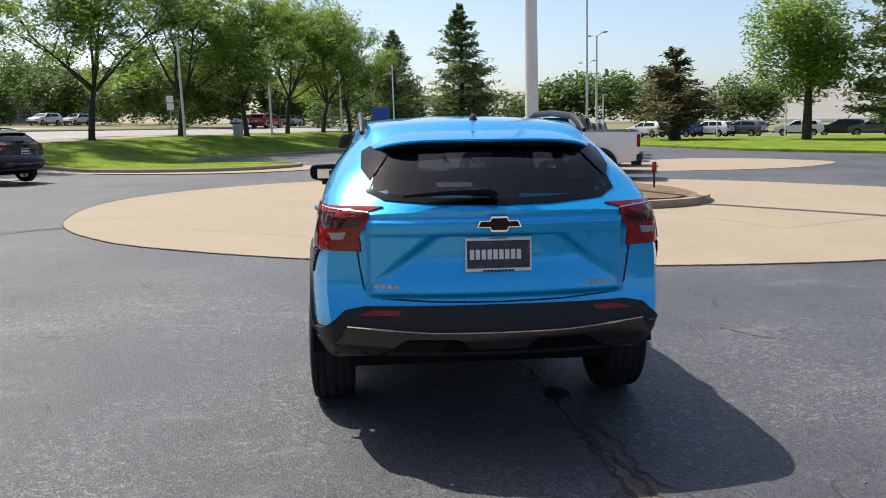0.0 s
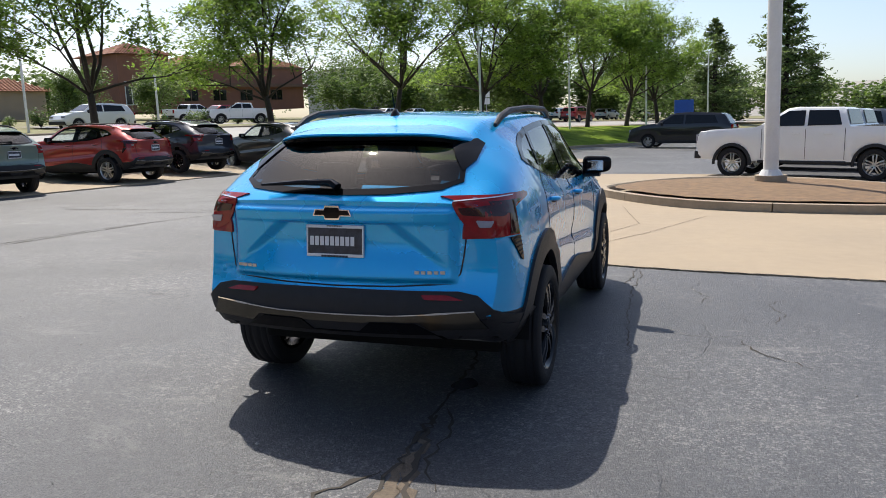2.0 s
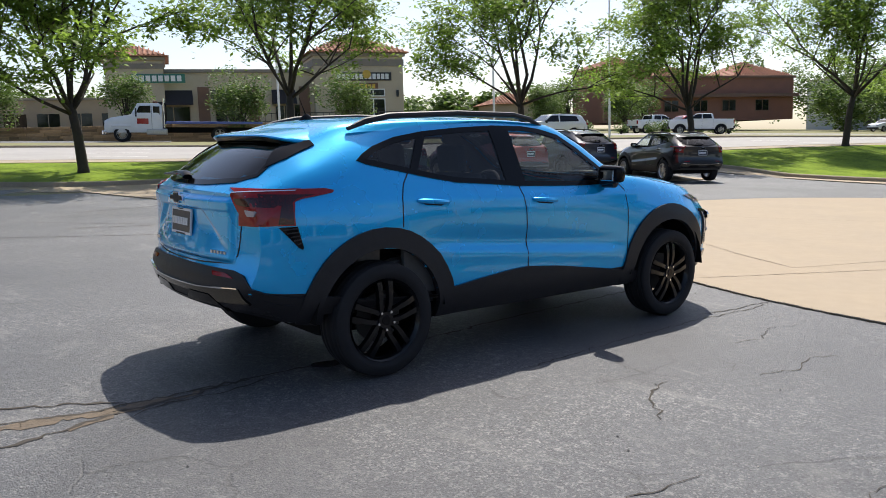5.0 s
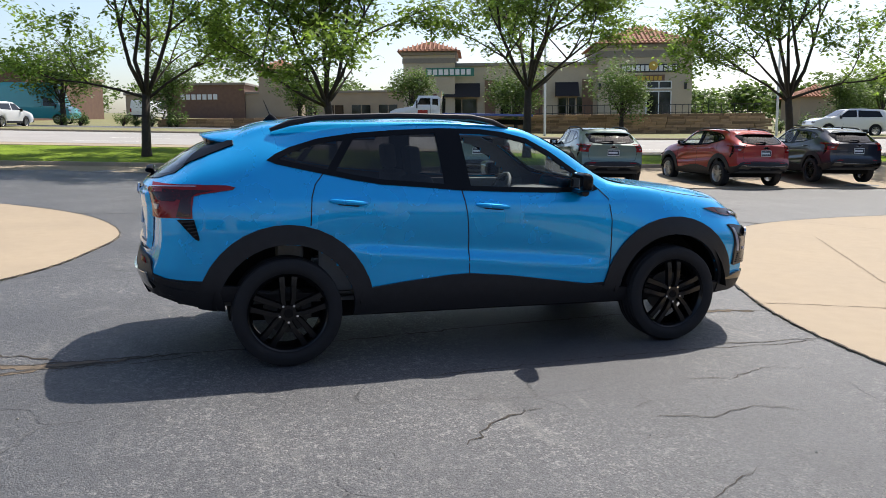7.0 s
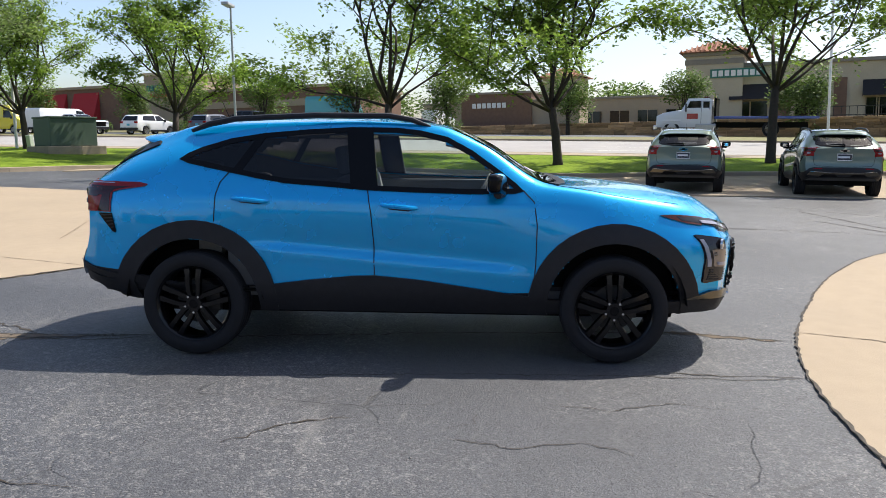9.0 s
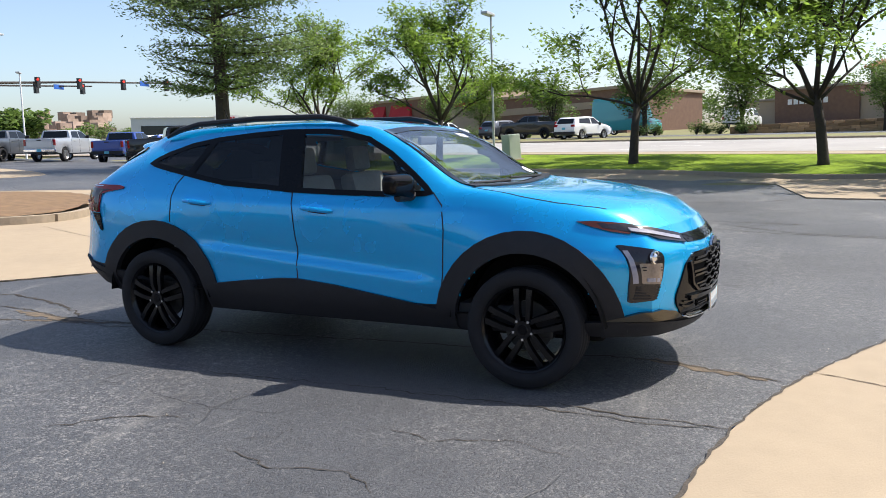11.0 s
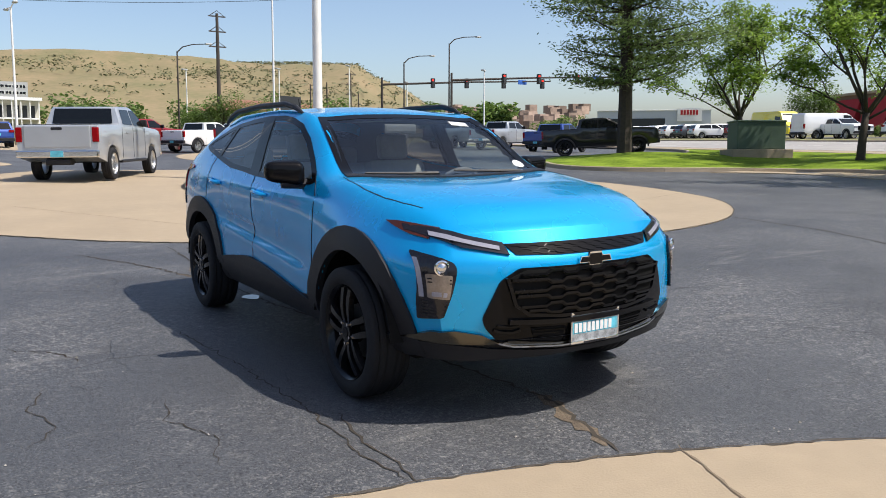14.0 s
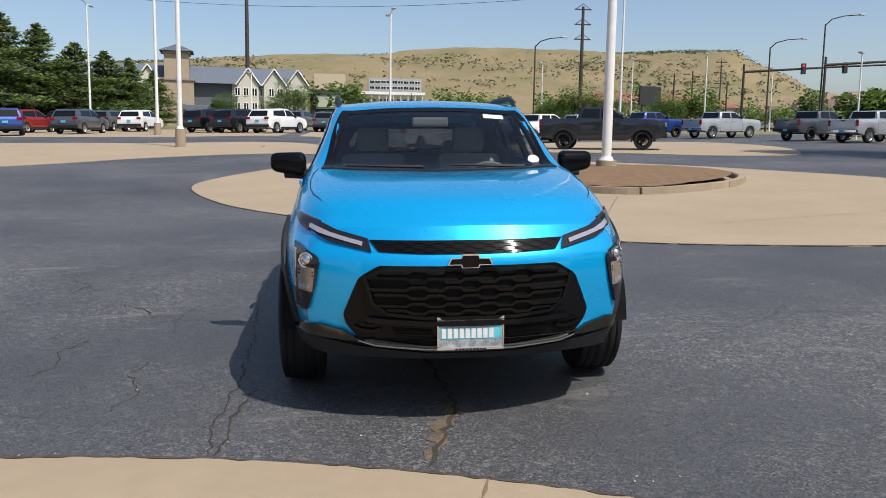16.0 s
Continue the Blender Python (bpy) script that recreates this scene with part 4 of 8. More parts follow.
    P("head_lamp", SMOKELENS, rounded([(0.780, 0.822), (0.72, 0.798), (0.670, 0.772), (0.662, 0.745), (0.685, 0.635), (0.715, 0.530), (0.775, 0.512), (0.782, 0.60)], 0.012), "front", 0.014, 0.03, 0.03, label="stacked head lamp with a clear lens")
    B("lamp_edge", CLEARLENS, [(0.774, 0.79), (0.774, 0.70), (0.770, 0.62)], 0.011, "front", 0.018, 0.01)
    P("lamp_lens", REFLECTOR, rounded([(0.760, 0.725), (0.682, 0.720), (0.695, 0.612), (0.758, 0.618)], 0.008), "front", 0.017, 0.01, 0.04)
    P("lamp_block", CLEARLENS, rounded([(0.748, 0.648), (0.704, 0.645), (0.707, 0.624), (0.748, 0.628)], 0.004), "front", 0.020, 0.01, 0.04)
    for zz in (0.60, 0.585, 0.570, 0.555, 0.540):
        B("lamp_rib", PLASTIC, [(0.700 + (0.60 - zz) * 0.25, zz - 0.004), (0.768, zz)], 0.007, "front", 0.021, 0.015)
    for zz in (0.70, 0.685):
        B("lamp_rib", SMOKELENS, [(0.688, zz), (0.756, zz + 0.004)], 0.006, "front", 0.020, 0.015)
    for s in (1, -1):
        part("projector", lathe([(0.0, 0.036), (0.014, 0.036), (0.016, 0.029), (0.006, 0.027), (0.016, 0.018), (0.020, 0.0001)], 24), CHROME, car, smooth=True).matrix_basis = Matrix.Translation((s * 0.722, SKIN.tree.ray_cast(Vector((s * 0.722, 4, 0.755)), Vector((0, -1, 0)))[0].y + 0.004, 0.755)) @ pose(0, 0, 0, 0, 0, 70 if s > 0 else 110)
    # roof rails, spoiler, antenna
    for s in (1, -1):
        ptsr = [(s * 0.60, -1.42, 1.455), (s * 0.60, -1.30, 1.50), (s * 0.605, -1.12, 1.535), (s * 0.61, -0.6, 1.558), (s * 0.61, -0.1, 1.555), (s * 0.605, 0.05, 1.53), (s * 0.60, 0.17, 1.485)]
        part("roof_rail", tube(ptsr, [0.012, 0.020, 0.020, 0.020, 0.020, 0.018, 0.010], 8), PLASTIC, car, smooth=True)
    bm = bmesh.new()
    rows = []
    under_rows, dark = [], bmesh.new()
    for x in np.linspace(-0.575, 0.575, 29):
        e = abs(x) / 0.575
        y1, z1 = -1.63 - 0.21 * (1 - e ** 8), 1.420 - 0.050 * e ** 5
        prof = [(-1.42, z1 + 0.062), (-1.56, z1 + 0.046 * (1 - 0.5 * e ** 6)), (y1 + 0.03, z1 + 0.010), (y1 + 0.004, z1 + 0.002), (y1, z1 - 0.006), (y1 + 0.010, z1 - 0.014), (-1.45, z1 - 0.02)]
        rows.append([bm.verts.new((x, a, b)) for a, b in prof])
        low = [(y1 + 0.012, z1 - 0.012), (y1 + 0.022, z1 - 0.034), (-1.60, z1 - 0.062), (-1.50, z1 - 0.07), (-1.46, z1 - 0.016)]
        under_rows.append([dark.verts.new((x * 0.985, a, b)) for a, b in low])
    for mesh, ribs in ((bm, rows), (dark, under_rows)):
        for r0, r1 in zip(ribs, ribs[1:]):
            for i in range(len(r0)):
                j = (i + 1) % len(r0)
                mesh.faces.new((r0[i], r0[j], r1[j], r1[i]))
        mesh.faces.new(ribs[0]), mesh.faces.new(ribs[-1][::-1])
    wing = part("spoiler", bm, colour, car, smooth=True)
    part("spoiler_underside", dark, GLOSSBLACK, wing, "gloss black underside", smooth=True)
    P("spoiler_fin", GLOSSBLACK, [(-0.46, 1.37), (-0.535, 1.27), (-0.565, 1.235), (-0.605, 1.285), (-0.60, 1.36), (-0.56, 1.385)], "rear", 0.010, 0.03, 0.05)
    B("brake_lamp", DARKLENS, [(-0.14, 1.39), (0.14, 1.39)], 0.012, "rear", 0.05, 0.03, both=False)
    bm = lathe([(0.0, 0.0001), (0.0, 0.035), (0.025, 0.022), (0.045, 0.009), (0.05, 0.0001)], 14, "z")
    bm.transform(Matrix.Diagonal((0.8, 1.8, 1, 1)))
    fin = part("antenna", bm, GLOSSBLACK, car, smooth=True)
    fin.matrix_basis = Matrix.Translation((0, -1.36, 1.508))
    part("antenna_mast", cyl((0, 0.0, 0.03), (0, -0.05, 0.15), 0.004, 0.002, 6), GLOSSBLACK, fin)
    # mirrors and handles
    for s in (1, -1):
        bm = box(-0.112, 0.108, -0.055, 0.070, -0.072, 0.072, 0.054, None, 6)
        for v in bm.verts:
            x, y, z = v.co
            k = (x + 0.112) / 0.22
            y = y * (1.12 - 0.45 * k) - 0.02 * k
            z = z * (1.08 - 0.26 * k) + 0.012 * k * (1 if z > 0 else 1.6)
            v.co = (x, y if y > 0 else y * 0.9, z - 0.010 * max(0.0, y) / 0.075)
        mir = part("mirror", bm, GLOSSBLACK, car, smooth=True)
        mir.matrix_basis = Matrix.Translation((s * 0.908, 0.60, 1.130)) @ Matrix.Diagonal((s, 1, 1, 1))
        part("mirror_glass", box(-0.072, 0.052, -0.054, -0.044, -0.036, 0.042, 0.006), CHROME, mir)
        part("mirror_arm", tube([(-0.19, 0.06, -0.060), (-0.10, 0.03, -0.060), (0.02, 0.01, -0.058)], [0.034, 0.030, 0.026], 8), PLASTIC, mir, smooth=True)
        for hy, hz in ((-0.97, 1.022), (-0.01, 0.986)):
            hx = SKIN.tree.ray_cast(Vector((4, hy, hz)), Vector((-1, 0, 0)))[0].x
            bm = tube([(0.0, -0.115, 0.008), (0.026, -0.085, 0.006), (0.034, 0.0, 0.0), (0.026, 0.085, -0.008), (0.0, 0.115, -0.01)], [0.010, 0.014, 0.015, 0.014, 0.010], 8)
            cup = [(hy + 0.130 * math.cos(k * math.pi / 10), hz - 0.004 - 0.008 * math.cos(k * math.pi / 10) + 0.034 * math.sin(k * math.pi / 10)) for k in range(20)]
            part("handle_cup", SKIN.ribbon(cup, 0.007, "side", 0.001, 0.008, 0.03, s < 0, True), colour, car, smooth=True)
            # dark sliver painted on the door as the shade below the handle
            part("handle_shade", SKIN.panel([(a, b) for a, b in [(hy - 0.08, hz - 0.008), (hy + 0.08, hz - 0.024), (hy + 0.06, hz - 0.031), (hy - 0.06, hz - 0.02)]], "side", 0.002, 0.006, 0.08, s < 0), SEAM, car)
            h = part("door_handle", bm, colour, car, smooth=True)
            h.matrix_basis = Matrix.Translation((s * hx, hy, hz)) @ Matrix.Diagonal((s, 1, 1, 1))
    # wiper
    part("rear_wiper", tube([(-0.42, -2.150, 1.178), (-0.2, -2.155, 1.192), (-0.03, -2.160, 1.192), (0.0, -2.165, 1.172)], [0.008, 0.020, 0.028, 0.030], 8, flat=0.7), GLOSSBLACK, car, smooth=True)
    if detail:
        for s, x0 in ((1, 0.05), (-1, -0.55)):
            part("wiper", tube([(x0 + 0.05, 0.985, 1.125), (x0 + 0.25, 0.965, 1.128), (x0 + 0.5, 0.93, 1.135)], [0.012, 0.009, 0.006], 6), PLASTIC, car)
    P("cowl", PLASTIC, [(-0.68, 0.94), (-0.45, 0.995), (0.0, 1.03), (0.45, 0.995), (0.68, 0.94), (0.69, 1.0), (0.45, 1.06), (0.0, 1.09), (-0.45, 1.06), (-0.69, 1.0)], "top", 0.009, 0.02, 0.06, both=False)
    # wheels, wells, underside
    for wy, wz in WHEELS:
        for s in (1, -1):
            wheel(car, s * 0.785, wy, wz, 0.345, s, rim_mat, detail)
            bm = bmesh.new()
            rows = []
            for a in np.linspace(4, 176, 16):
                c, sn = math.cos(radians(a)) * 0.455, math.sin(radians(a)) * 0.455
                rows.append([bm.verts.new((s * x, wy + c, wz + sn)) for x in (0.45, 0.865)])
            for r0, r1 in zip(rows, rows[1:]):
                bm.faces.new((r0[0], r0[1], r1[1], r1[0]))
            bm.faces.new([r[0] for r in rows])
            # added dark half disc, blocks the lit well so the gap stays shaded
            bm.faces.new([bm.verts.new((s * 0.60, wy + 0.43 * math.cos(radians(a)), wz + 0.43 * math.sin(radians(a)))) for a in range(10, 171, 16)])
            part("wheel_well", bm, UNDER, car)
    part("underbody", box(-0.70, 0.70, -1.70, 1.75, 0.26, 0.42, 0.03), UNDER, car)
    # cabin
    part("cabin_floor", box(-0.74, 0.74, -1.9, 1.3, 0.38, 0.44), CABIN, car)
    part("dashboard", box(-0.70, 0.70, 0.62, 1.05, 0.70, 1.02, 0.07), CABIN, car, smooth=True)
    part("headliner", box(-0.50, 0.50, -1.4, 0.1, 1.462, 1.474), LIGHTTRIM, car)
    for s in (-1, 1):
        part("seat_cushion", box(s * 0.36 - 0.25, s * 0.36 + 0.25, -0.28, 0.25, 0.48, 0.66, 0.06), FABRIC, car, smooth=True)
        b = part("seat_back", box(-0.24, 0.24, -0.07, 0.07, 0.0, 0.60, 0.06), FABRIC, car, smooth=True)
        b.matrix_basis = Matrix.Translation((s * 0.36, -0.27, 0.58)) @ pose(0, 0, 0, 14, 0, 0)
        h = part("headrest", box(-0.12, 0.12, -0.045, 0.045, 0.0, 0.19, 0.04), FABRIC, car, smooth=True)
        h.matrix_basis = Matrix.Translation((s * 0.36, -0.43, 1.17)) @ pose(0, 0, 0, 8, 0, 0)
        h2 = part("rear_headrest", box(-0.12, 0.12, -0.045, 0.045, 0.0, 0.15, 0.04), FABRIC, car, smooth=True)
        h2.matrix_basis = Matrix.Translation((s * 0.38, -1.36, 1.10))
        part("door_card", box(s * 0.74, s * 0.785, -1.15, 0.85, 0.45, 1.07, 0.02), CABIN, car)
    part("rear_bench", box(-0.66, 0.66, -1.18, -0.65, 0.48, 0.66, 0.06), FABRIC, car, smooth=True)
    part("bench_back", box(-0.66, 0.66, -1.40, -1.22, 0.6, 1.12, 0.06), FABRIC, car, smooth=True)
    part("parcel_shelf", box(-0.6, 0.6, -2.0, -1.40, 1.02, 1.05), CABIN, car)
    bm = bmesh.new()
    ring = [(0.175 * math.cos(2 * math.pi * k / 28), 0, 0.175 * math.sin(2 * math.pi * k / 28)) for k in range(29)]
    tube(ring, 0.015, 8, bm)
    box(-0.16, 0.16, -0.015, 0.015, -0.03, 0.03, 0.01, bm), box(-0.03, 0.03, -0.015, 0.015, -0.16, 0.0, 0.01, bm)
    w = part("steering_wheel", bm, CABIN, car, smooth=True)
    w.matrix_basis = Matrix.Translation((-0.36, 0.47, 0.97)) @ pose(0, 0, 0, -28, 0, 0)
    part("mirror_inside", box(-0.12, 0.12, 0.33, 0.36, 1.36, 1.42, 0.015), CABIN, car)
    if detail:
        P("window_sticker", PLATEWHITE, [(-0.47, 0.40), (-0.34, 0.39), (-0.34, 0.44), (-0.47, 0.45)], "top", 0.0075, 0.002, both=False)
        P("window_sticker", PLATEWHITE, [(-0.58 + 0.035 * math.cos(k * 0.6), 0.86 + 0.045 * math.sin(k * 0.6)) for k in range(10)], "top", 0.0075, 0.002, both=False)
        # the sculpted tailgate skin: a shallow plate recess between two slanting facets
        bm = bmesh.new()
        rows = []
        for zz in np.linspace(0.715, 1.085, 60):
            row = []
            for xx in np.linspace(-0.60, 0.60, 120):
                ax = abs(xx)
                gap = ((0.33 + (1.0 - zz) * 1.25) - ax) * 0.62
                deep = 0.026 * float(smoothstep(0.0, 0.05, gap) * smoothstep(0.76, 0.92, zz) * (1 - smoothstep(1.0, 1.012, zz)))
                edge = float(smoothstep(0.0, 0.035, zz - 0.715) * smoothstep(0.0, 0.03, 1.085 - zz) * smoothstep(0.0, 0.04, 0.60 - ax))
                hit = SKIN.tree.ray_cast(Vector((xx, -4, zz)), Vector((0, 1, 0)))[0]
                row.append(bm.verts.new((xx, hit.y - 0.001 - (0.026 - deep) * edge - 0.004 * edge * float(smoothstep(1.0, 1.012, zz)), zz)))
            rows.append(row)
        for r0, r1 in zip(rows, rows[1:]):
            for i in range(len(r0) - 1):
                bm.faces.new((r0[i], r0[i + 1], r1[i + 1], r1[i]))
        part("tailgate_skin", bm, colour, car, smooth=True)
        for nm, x0, count in (("model_lettering", -0.56, 4), ("trim_lettering", 0.40, 5)):
            for k in range(count):
                x = x0 + k * 0.030
                y = SKIN.tree.ray_cast(Vector((x + 0.011, -4, 0.775)), Vector((0, 1, 0)))[0].y
                part(nm, box(x, x + 0.022, y - 0.031, y - 0.015, 0.768, 0.783), STEEL, car)
    plate(car, -2.205, 0.915, -1, PLATEDARK, -4, many=detail)
    if detail:
        plate(car, 2.235, 0.445, 1, PLATEPALE, 0, "front_plate", PLATECYAN, True)
    emblem(car, -2.228 if detail else -2.20, 1.055, -1)
    emblem(car, 2.228, 0.765, 1)
    return car

blue_car = crossover("crossover_car", BLUE, "bright blue metallic crossover car with black cladding and wheels", Matrix.Translation((-0.012, 0, 0)))

# ---- plants ----
def leaf_material(name, dark, light, through):
    m = mat(name, dark, 0.6, var=0.3, scale=1.2, hue=light, island=0.45)
    n, L = m.node_tree.nodes, m.node_tree.links.new
    b = n["Principled BSDF"]
    t, mix = n.new("ShaderNodeBsdfTranslucent"), n.new("ShaderNodeMixShader")
    L(b.inputs["Base Color"].links[0].from_socket, t.inputs["Color"])
    mix.inputs[0].default_value = through
    L(b.outputs[0], mix.inputs[1]), L(t.outputs[0], mix.inputs[2])
    L(mix.outputs[0], n["Material Output"].inputs["Surface"])
    return m


BARK = mat("dark_bark", (0.045, 0.034, 0.027), 0.95, var=0.4, scale=9, bump=0.9, bscale=30)
LEAF = leaf_material("locust_leaves", (0.125, 0.215, 0.030), (0.23, 0.335, 0.055), 0.6)
LEAF2 = leaf_material("dark_leaves", (0.075, 0.135, 0.028), (0.13, 0.195, 0.045), 0.45)
NEEDLE = leaf_material("pine_needles", (0.085, 0.145, 0.045), (0.16, 0.215, 0.065), 0.5)
RUSTY = leaf_material("browned_needles", (0.085, 0.095, 0.04), (0.16, 0.125, 0.06), 0.4)


def leaves(points, size, seed, flat=0.35, long=2.2, droop=0.3):
    """Small leaf blades at points, turned at random."""
    rng = np.random.default_rng(seed)
    q = np.array(points)
    n = len(q)
    a = rng.uniform(0, 2 * math.pi, n)
    d = np.stack([np.cos(a), np.sin(a), rng.normal(-droop, 0.4, n)], -1)
    d /= np.linalg.norm(d, axis=1)[:, None]
    s = np.cross(d, np.stack([rng.normal(0, flat, n), rng.normal(0, flat, n), np.ones(n)], -1))
    s /= np.linalg.norm(s, axis=1)[:, None]
    k = (size * rng.uniform(0.6, 1.4, n))[:, None]
    verts = np.stack([q - d * k * long / 2, q + s * k * 0.5, q + d * k * long / 2, q - s * k * 0.5], 1).reshape(-1, 3)
    me = bpy.data.meshes.new("leaves")
    me.vertices.add(4 * n), me.loops.add(4 * n), me.polygons.add(n)
    me.vertices.foreach_set("co", verts.astype(np.float32).ravel())
    me.loops.foreach_set("vertex_index", np.arange(4 * n, dtype=np.int32))
    me.polygons.foreach_set("loop_start", np.arange(0, 4 * n, 4, dtype=np.int32))
    me.update(calc_edges=True)
    return me


def locust(height, spread, seed, n_leaf=8000, leaf=0.125):
    """Trunk mesh and crown mesh of a vase-shaped tree."""
    rng = np.random.default_rng(seed)
    bm = bmesh.new()
    fork = height * rng.uniform(0.22, 0.28)
    lean = rng.normal(0, 0.15, 2)
    tube([(0, 0, -0.3), (0, 0, 0.15), (lean[0] * 0.4, lean[1] * 0.4, fork * 0.6), (lean[0], lean[1], fork)], [0.24, 0.165, 0.14, 0.125], 9, bm)
    tips = []

    def grow(p, d, length, r, depth):
        pts, q, dd = [p], p, d
        for k in range(3):
            dd = dd + rng.normal(0, 0.13, 3) + np.array((0, 0, 0.05))
            dd = dd / np.linalg.norm(dd)
            q = q + dd * length / 3
            pts.append(q)
            tips.append((q, depth))
        tube(pts, [r, r * 0.8, r * 0.62, r * 0.45], 6 if depth < 2 else 4, bm)
        if depth < 3:
            for k in range(3 if depth < 2 else 2):
                a = rng.uniform(0, 2 * math.pi)
                side = np.array((math.cos(a), math.sin(a), rng.uniform(-0.1, 0.55)))
                nd = dd * 0.65 + side * 0.75
                grow(pts[rng.integers(2, 4)], nd / np.linalg.norm(nd), length * rng.uniform(0.55, 0.75), r * 0.5, depth + 1)

    top = np.array((lean[0], lean[1], fork))
    limbs = 8
    for k in range(limbs):
        a = 2 * math.pi * k / limbs + rng.uniform(-0.4, 0.4)
        tilt = (0.12, 0.5, 1.3, 0.7, 1.9, 0.45, 1.5, 0.8)[k]
        d = np.array((math.cos(a) * tilt, math.sin(a) * tilt, 1.0))
        grow(top + np.array((0, 0, -0.3 * rng.uniform())), d / np.linalg.norm(d), (height - fork) * (0.5 if tilt < 1 else 0.40), 0.085 if tilt < 1 else 0.06, 0)
    ends = np.array([t for t, dp in tips if dp >= 1 and t[2] > height * 0.27])
    n = n_leaf // 16
    c = ends[rng.integers(len(ends), size=n)]
    axis = rng.normal(0, 1, (n, 3)) * np.array((1, 1, 0.3))
    axis /= np.linalg.norm(axis, axis=1)[:, None]
    t = rng.uniform(-0.5, 1.0, (n, 16, 1))
    pts = c[:, None, :] + axis[:, None, :] * t * spread * 0.115 + rng.normal(0, 0.10, (n, 16, 3)) + np.array((0, 0, -0.16)) * np.abs(t)
    pts = pts.reshape(-1, 3)
    me = bpy.data.meshes.new("trunk")
    bm.to_mesh(me)
    bm.free()
    me.materials.append(BARK)
    me.polygons.foreach_set("use_smooth", [True] * len(me.polygons))
    cm = leaves(pts, leaf, seed + 1)
    return me, cm


def conifer(height, radius, seed, clear=0.18, n=9000, sparse=0.6, needle=0.10):
    rng = np.random.default_rng(seed)
    bm = bmesh.new()
    tube([(0, 0, -0.3), (0, 0, height * 0.3), (0.1, 0, height * 0.7), (0, 0, height)], [0.34, 0.26, 0.14, 0.02], 9, bm)
    pts = []
    z = height * clear
    while z < height * 0.98:
        f = (z - height * clear) / (height * (1 - clear))
        reach = radius * (1 - f) ** 0.75 * (0.55 + 0.45 * min(1, f * 6))
        for k in range(5):
            a = rng.uniform(0, 2 * math.pi)
            ln = reach * rng.uniform(0.65, 1.1)
            d = np.array((math.cos(a), math.sin(a), 0.0))
            rise = rng.uniform(-0.12, 0.25)
            q = [np.array((0, 0, z)) + d * ln * t + np.array((0, 0, ln * (rise * t + 0.12 * t * t))) for t in (0, 0.35, 0.7, 1)]
            tube(q, [0.05 * (1 - f) + 0.012, 0.035 * (1 - f) + 0.01, 0.02, 0.008], 4, bm)
            m = int(n / (5 * height * (1 - clear) / sparse) * (0.3 + ln / radius))
            for i in range(m):
                t = rng.uniform(0.25, 1.05)
                w = ln * 0.22 * (1.1 - t * 0.5)
                pts.append(np.array((0, 0, z)) + d * ln * t + np.array((0, 0, ln * (rise * t + 0.12 * t * t))) + rng.normal(0, 1, 3) * np.array((w, w, 0.12)))
        z += sparse * rng.uniform(0.7, 1.3)
    me = bpy.data.meshes.new("trunk")
    bm.to_mesh(me)
    bm.free()
    me.materials.append(BARK)
    return me, leaves(pts, needle, seed + 1, 0.8, 3.0, -0.3)


def bushy(height, radius, seed, n=2600, leaf=0.16, clear=0.25):
    """A dense round-headed small tree or shrub."""
    rng = np.random.default_rng(seed)
    bm = bmesh.new()
    tube([(0, 0, -0.3), (0, 0, height * clear), (0.05, 0.05, height * 0.75)], [radius * 0.06 + 0.03, radius * 0.045 + 0.02, 0.015], 7, bm)
    lobes = []
    for k in range(11):
        a, zz = rng.uniform(0, 2 * math.pi), rng.uniform(0.15, 0.95)
        rr = radius * 0.62 * math.sqrt(max(0.05, 1 - (2 * zz - 1) ** 2)) * rng.uniform(0.5, 1.0)
        lobes.append((np.array((math.cos(a) * rr, math.sin(a) * rr, height * (clear + (1 - clear) * zz * 0.88))), radius * rng.uniform(0.32, 0.52)))
    for c, r in lobes[:6]:
        tube([(0, 0, height * clear * 0.9), tuple(c * np.array((0.5, 0.5, 0.8))), tuple(c)], [0.05, 0.03, 0.01], 5, bm)
    pts = []
    while len(pts) < n:
        c, r = lobes[rng.integers(len(lobes))]
        d = rng.normal(0, 1, 3)
        d /= np.linalg.norm(d)
        pts.append(c + d * r * rng.uniform(0.55, 1.08) * np.array((1, 1, 0.85)))
    me = bpy.data.meshes.new("trunk")
    bm.to_mesh(me)
    bm.free()
    me.materials.append(BARK)
    return me, leaves(pts, leaf, seed + 1, 0.6, 1.5, 0.1)




def upright(x, y, rz=0.0, z=None, k=1.0):
    """A place on the terrain for what stands plumb; the lot itself slopes a little."""
    zz = terrain(x, y) if z is None else z
    return Matrix.Translation((x, y, float(zz))) @ pose(0, 0, 0, 1.09, -1.2, 0) @ pose(0, 0, 0, 0, 0, rz) @ Matrix.Scale(k, 4)


def grow_tree(meshes, leaf_mat, name, label, m, group):
    tree = thing(name, label, "tree", m, group)
    part_mesh("trunk", meshes[0], BARK, tree)
    part_mesh("crown", meshes[1], leaf_mat, tree)
    return tree


def lift_of(x, y):
    return terrain(x, y) + 0.12


